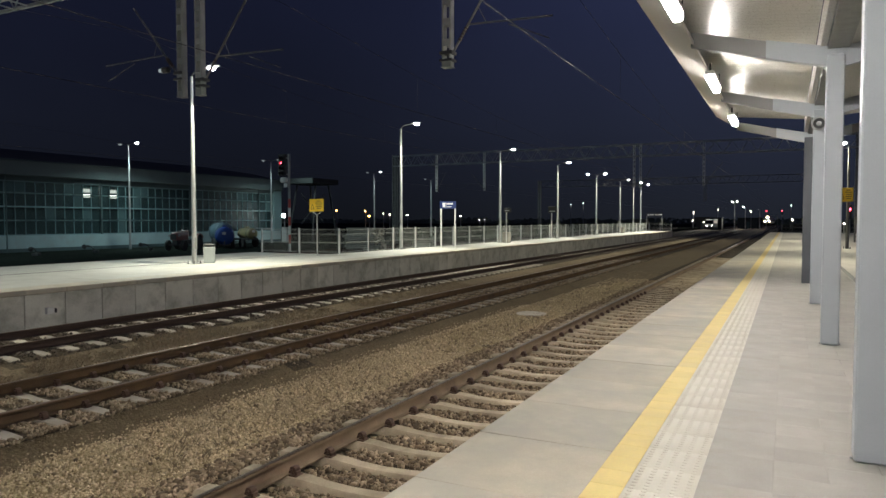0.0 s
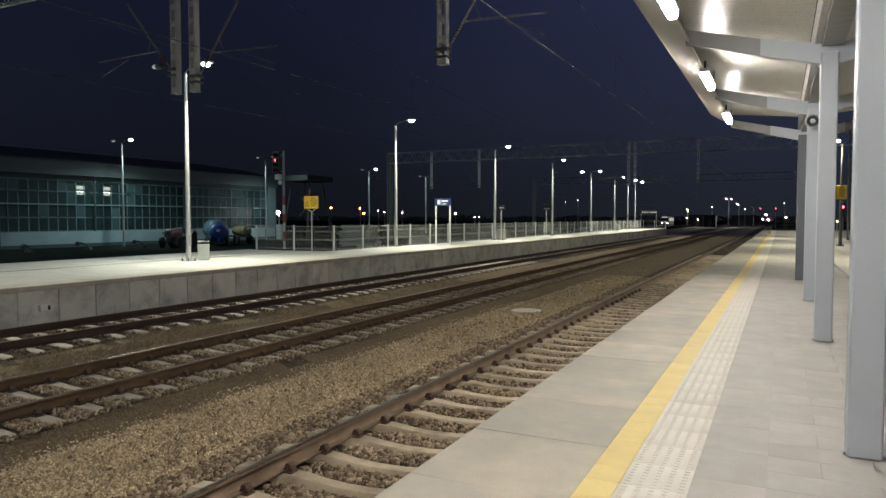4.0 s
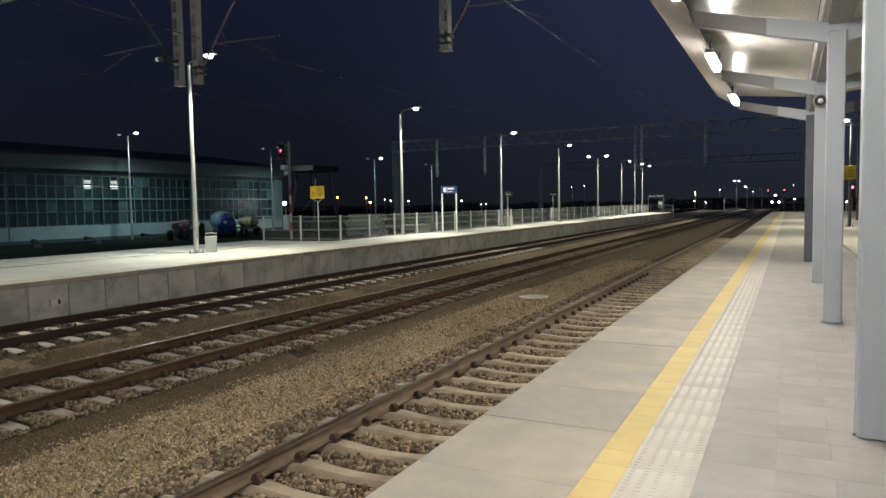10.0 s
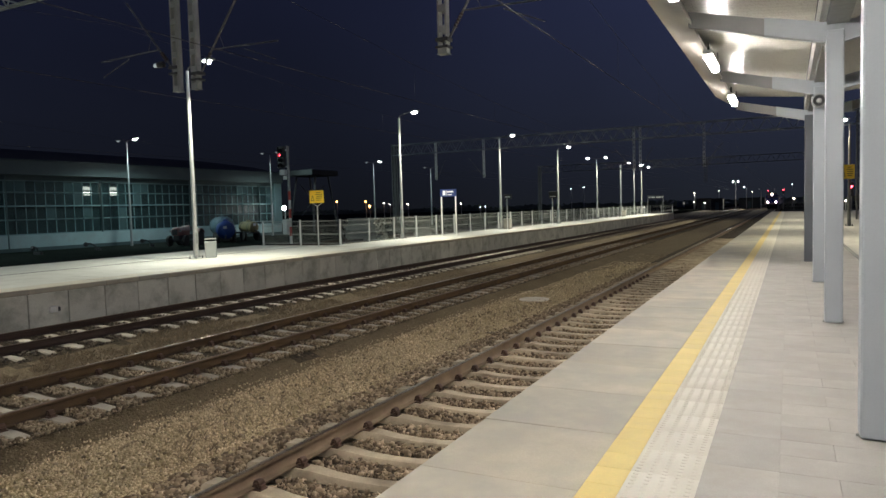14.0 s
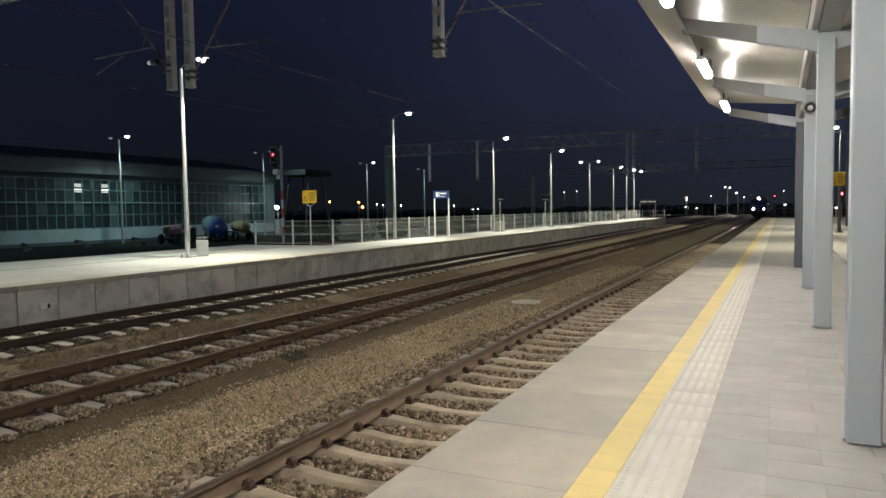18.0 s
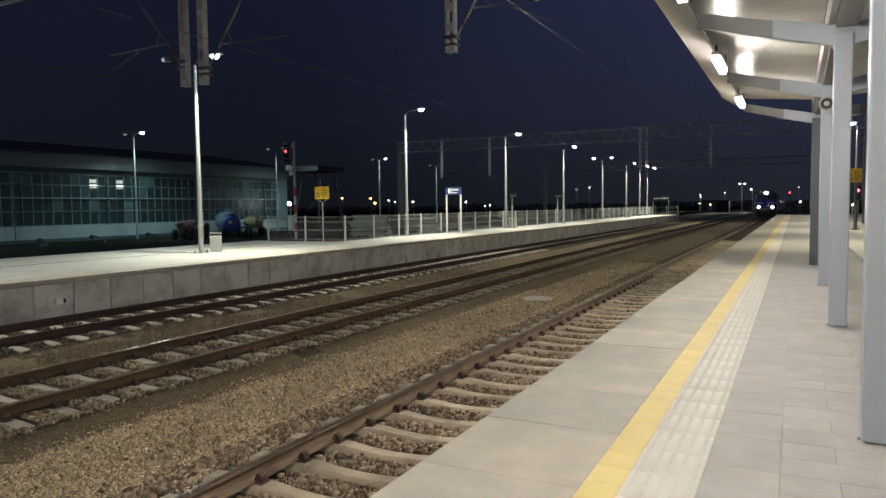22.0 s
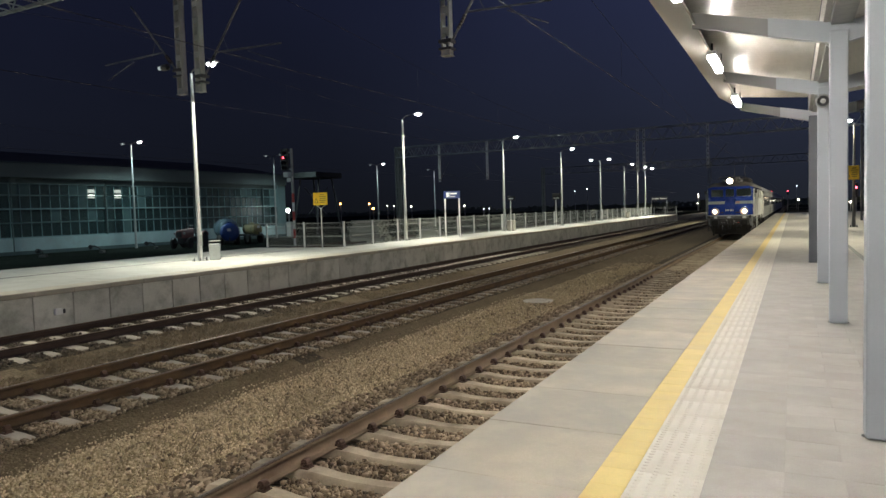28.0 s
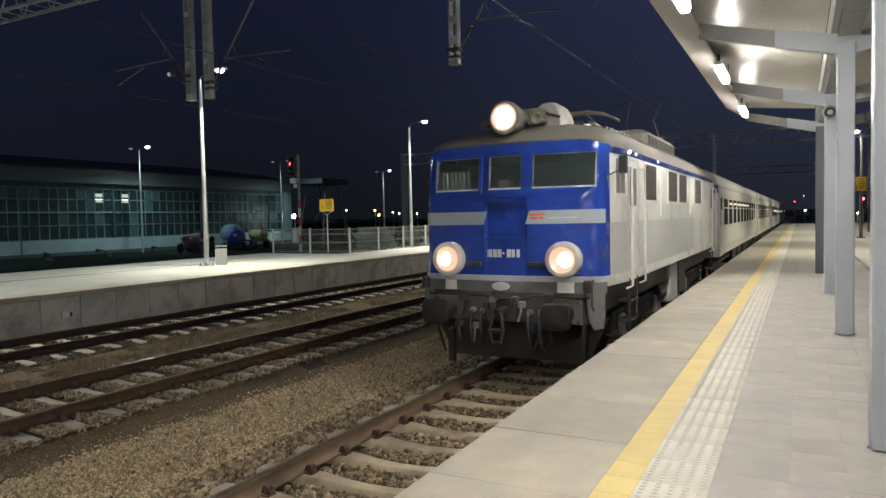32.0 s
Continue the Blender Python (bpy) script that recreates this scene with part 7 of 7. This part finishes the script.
# roof gear
part("roof_box", Mesh().box(-0.93, 5.2, 3.50, 0.93, 8.7, 4.04, c=0.10), LOCO_ROOF, loco, "ventilated roof box")
for s0 in (-1, 1):
    for k in range(22):
        part("roof_louvre", Mesh().box(min(s0 * 0.925, s0 * 0.945), 5.35 + 0.148 * k, 3.66, max(s0 * 0.925, s0 * 0.945), 5.43 + 0.148 * k, 3.92), UNDER, loco)
for x in (-0.95, 0.95):
    part("roof_walkway", Mesh().box(x - 0.16, 1.3, 3.60, x + 0.16, LL - 1.3, 3.63), BLACK, loco, "dark roof walkway")


PANTO = mat("pantograph_steel", (0.16, 0.145, 0.13), 0.55, metal=0.3, vary=0.2, rnd=0)


def pantograph(yc, raised, s):
    p = part("pantograph", Mesh().box(-0.55, yc - 0.7, 3.84, -0.49, yc + 0.7, 3.88).box(0.49, yc - 0.7, 3.84, 0.55, yc + 0.7, 3.88).box(-0.55, yc - 0.7, 3.84, 0.55, yc - 0.64, 3.88).box(-0.55, yc + 0.64, 3.84, 0.55, yc + 0.7, 3.88), PANTO, loco, "raised pantograph" if raised else "folded pantograph")
    for x in (-0.5, 0.5):
        for dy in (-0.55, 0.55):
            part("insulator", Mesh().lathe([(0.04, 3.55), (0.05, 3.62), (0.08, 3.66), (0.045, 3.69), (0.08, 3.73), (0.045, 3.76), (0.08, 3.80), (0.04, 3.86)], at=(x, yc + dy, 0), n=12), STRIPE, p, smooth=True)
    zt, zm = (5.34, 4.7) if raised else (4.03, 3.95)
    ky, hy = (yc + s * 0.9, yc) if raised else (yc + s * 1.1, yc - s * 0.3)
    for x in (-0.42, 0.42):
        part("lower_arm", Mesh().tube([(x, yc - s * 0.45, 3.88), (x * 0.8, ky, zm)], 0.017, 6), PANTO, p)
        part("upper_arm", Mesh().tube([(x * 0.8, ky, zm), (x, hy, zt)], 0.011, 6), PANTO, p)
    for dy in (-0.14, 0.14):
        part("contact_strip", Mesh().tube([(-0.95, hy + dy, zt - 0.13), (-0.75, hy + dy, zt - 0.02), (-0.5, hy + dy, zt + 0.03), (0.5, hy + dy, zt + 0.03), (0.75, hy + dy, zt - 0.02), (0.95, hy + dy, zt - 0.13)], 0.014 if raised else 0.026, 6), DARKSTEEL if raised else PANTO, p, smooth=True)


pantograph(3.0, False, 1)
pantograph(LL - 2.9, True, -1)

# ---- coaches ----
COACH = mat("coach_pale_paint", (0.56, 0.56, 0.53), 0.32, vary=0.06, scale=1.2, grain=25, bump=0.03, dirt=(0.42, 0.42, 0.40), dirt_at=0.6, rnd=0.03)
COACH_ROOF = mat("coach_roof_paint", (0.32, 0.32, 0.31), 0.5, vary=0.12, scale=1.5, grain=20, rnd=0.03)
COACH_GLASS = pane_glass("coach_glass", (0.075, 0.078, 0.078), 0.07, 0.0)
CL = 21.6


def build_coach():
    c = empty("railway_coach", label="pale grey passenger coach with a row of dark windows", category="railway coach", group="coaches of the train")
    sd = [(1.40, 0.95), (1.43, 1.6), (1.43, 2.6), (1.38, 3.15)]
    part("body_shell", Mesh().along(sd + [(-x, z) for x, z in reversed(sd)], 0.25, CL - 0.25), COACH, c)
    arch = [(1.40 * math.sin(a), 3.12 + 0.72 * math.cos(a) ** 0.75) for a in np.linspace(math.pi / 2, -math.pi / 2, 15)]
    part("roof", Mesh().along(arch, 0.25, CL - 0.25), COACH_ROOF, c, "grey arched roof", smooth=True)
    for y in (0.0, CL - 0.25):
        part("gangway", Mesh().box(-0.65, y, 1.0, 0.65, y + 0.25, 3.1, c=0.03), BLACK, c, "black gangway bellows")
    for s in (-1, 1):
        for y in (0.45, CL - 1.25):
            d = part("door", Mesh().box(min(s * 1.43, s * 1.45), y, 0.95, max(s * 1.43, s * 1.45), y + 0.8, 3.0), COACH, c, "coach door")
            part("door_window", Mesh().box(min(s * 1.45, s * 1.456), y + 0.18, 1.9, max(s * 1.45, s * 1.456), y + 0.62, 2.8), COACH_GLASS, d)
            part("handrail", Mesh().tube([(s * 1.50, y - 0.06, 1.4), (s * 1.50, y - 0.06, 2.4)], 0.015, 6), WHITE_PAINT, d)
        for i in range(10):
            y = 2.0 + 1.80 * i
            w = part("window", Mesh().box(min(s * 1.42, s * 1.437), y, 1.92, max(s * 1.42, s * 1.437), y + 1.25, 2.78), COACH_GLASS, c, "dark coach window")
            part("window_bar", Mesh().box(min(s * 1.437, s * 1.446), y, 2.46, max(s * 1.437, s * 1.446), y + 1.25, 2.50), COACH, w)
        part("sill_stripe", Mesh().box(min(s * 1.435, s * 1.442), 1.4, 1.15, max(s * 1.435, s * 1.442), CL - 1.4, 1.24), LOCO_GREY, c)
    part("underframe", Mesh().box(-1.2, 0.6, 0.62, 1.2, CL - 0.6, 0.96), UNDER, c)
    for y in (6.5, 9.0, 12.2):
        part("underframe_box", Mesh().box(0.7, y, 0.35, 1.32, y + 1.7, 0.95, c=0.03), UNDER, c)
    for yc in (3.0, CL - 3.0):
        b = part("bogie", Mesh().box(-1.1, yc - 1.7, 0.45, -0.98, yc + 1.7, 0.68).box(0.98, yc - 1.7, 0.45, 1.1, yc + 1.7, 0.68).box(-0.98, yc - 0.25, 0.4, 0.98, yc + 0.25, 0.65), UNDER, c, "dark two-axle bogie")
        for dy in (-1.25, 1.25):
            for s in (-1, 1):
                part("wheel", Mesh().lathe([(0.0, 0.0), (0.42, 0.0), (0.46, 0.02), (0.49, 0.09), (0.49, 0.12), (0.0, 0.12)], "x", at=(s * 0.76 - 0.05, yc + dy, 0.46), n=18), UNDER, b)
    return c


first_coach = build_coach()
WARM_STRIP = glow("warm_window_glow", (1.0, 0.80, 0.58), 1.5)
COACHES = [(first_coach, LL + 0.55)]
for k in range(1, 5):
    COACHES.append((copy_thing(first_coach, pose(0, 0, 0)), LL + 0.55 + (CL + 0.15) * k))


# added glow strips on some first-coach panes stand in for warm light there
for w in [o for o in first_coach.children if o.name.split(".")[0] == "window" and max(v.co.x for v in o.data.vertices) > 1.0][1:7]:
    ya = min(v.co.y for v in w.data.vertices)
    for k in range(3):
        part("reading_lamp", Mesh().box(1.438, ya + 0.10 + 0.40 * k, 2.60, 1.4405, ya + 0.34 + 0.40 * k, 2.66 + 0.02 * (k % 2)), WARM_STRIP, w, "small warm glowing strip on the glass")


def motions():
    # seconds, place of the locomotive's front along the line, drift of the line
    rows = [(0, 330, -4.2), (3, 300, -2.2), (6, 268, -0.6), (9, 232, 0), (12, 203, 0), (14, 184, 0), (16.5, 160, 0), (18, 145, 0), (20, 125.5, 0), (22, 106.5, 0), (23, 97, 0), (24, 87.3, 0), (25, 77.6, 0),
            (26, 67.8, 0), (27, 58, 0), (27.5, 53, 0), (28, 47.9, 0), (28.5, 42.8, 0), (29, 37.6, 0), (29.5, 32.4, 0), (30, 27.35, 0), (30.5, 22.6, 0), (31, 17.85, 0), (31.5, 13.25, 0), (32, 8.82, 0)]
    walk(loco, [(t, pose(TRACKS["near"] + dx, y, 0)) for t, y, dx in rows])
    for coach, back in COACHES:
        walk(coach, [(t, pose(TRACKS["near"] + dx, y + back, 0)) for t, y, dx in rows])
    # the small bus far off: it creeps across, turns and drives away
    drive = [(0, -19.6, 205, -8), (0.5, -22.4, 205, -8), (1, -25.0, 205, -8), (2, -26.6, 205, -8), (3, -28.2, 205, -8), (3.5, -29.2, 205, -8), (5.5, -31.3, 205, -8), (6.5, -31.9, 205, -5), (7.5, -33.0, 205, 10),
             (8.2, -33.6, 205.5, 70), (8.9, -34.4, 207, 135), (9.6, -35, 211, 172), (12, -36, 240, 180), (14, -36.5, 275, 180), (20, -38, 340, 180), (32, -40, 460, 180)]
    walk(bus, [(t, pose(x, y, 0.0, 0, 0, turn)) for t, x, y, turn in drive])


motions()
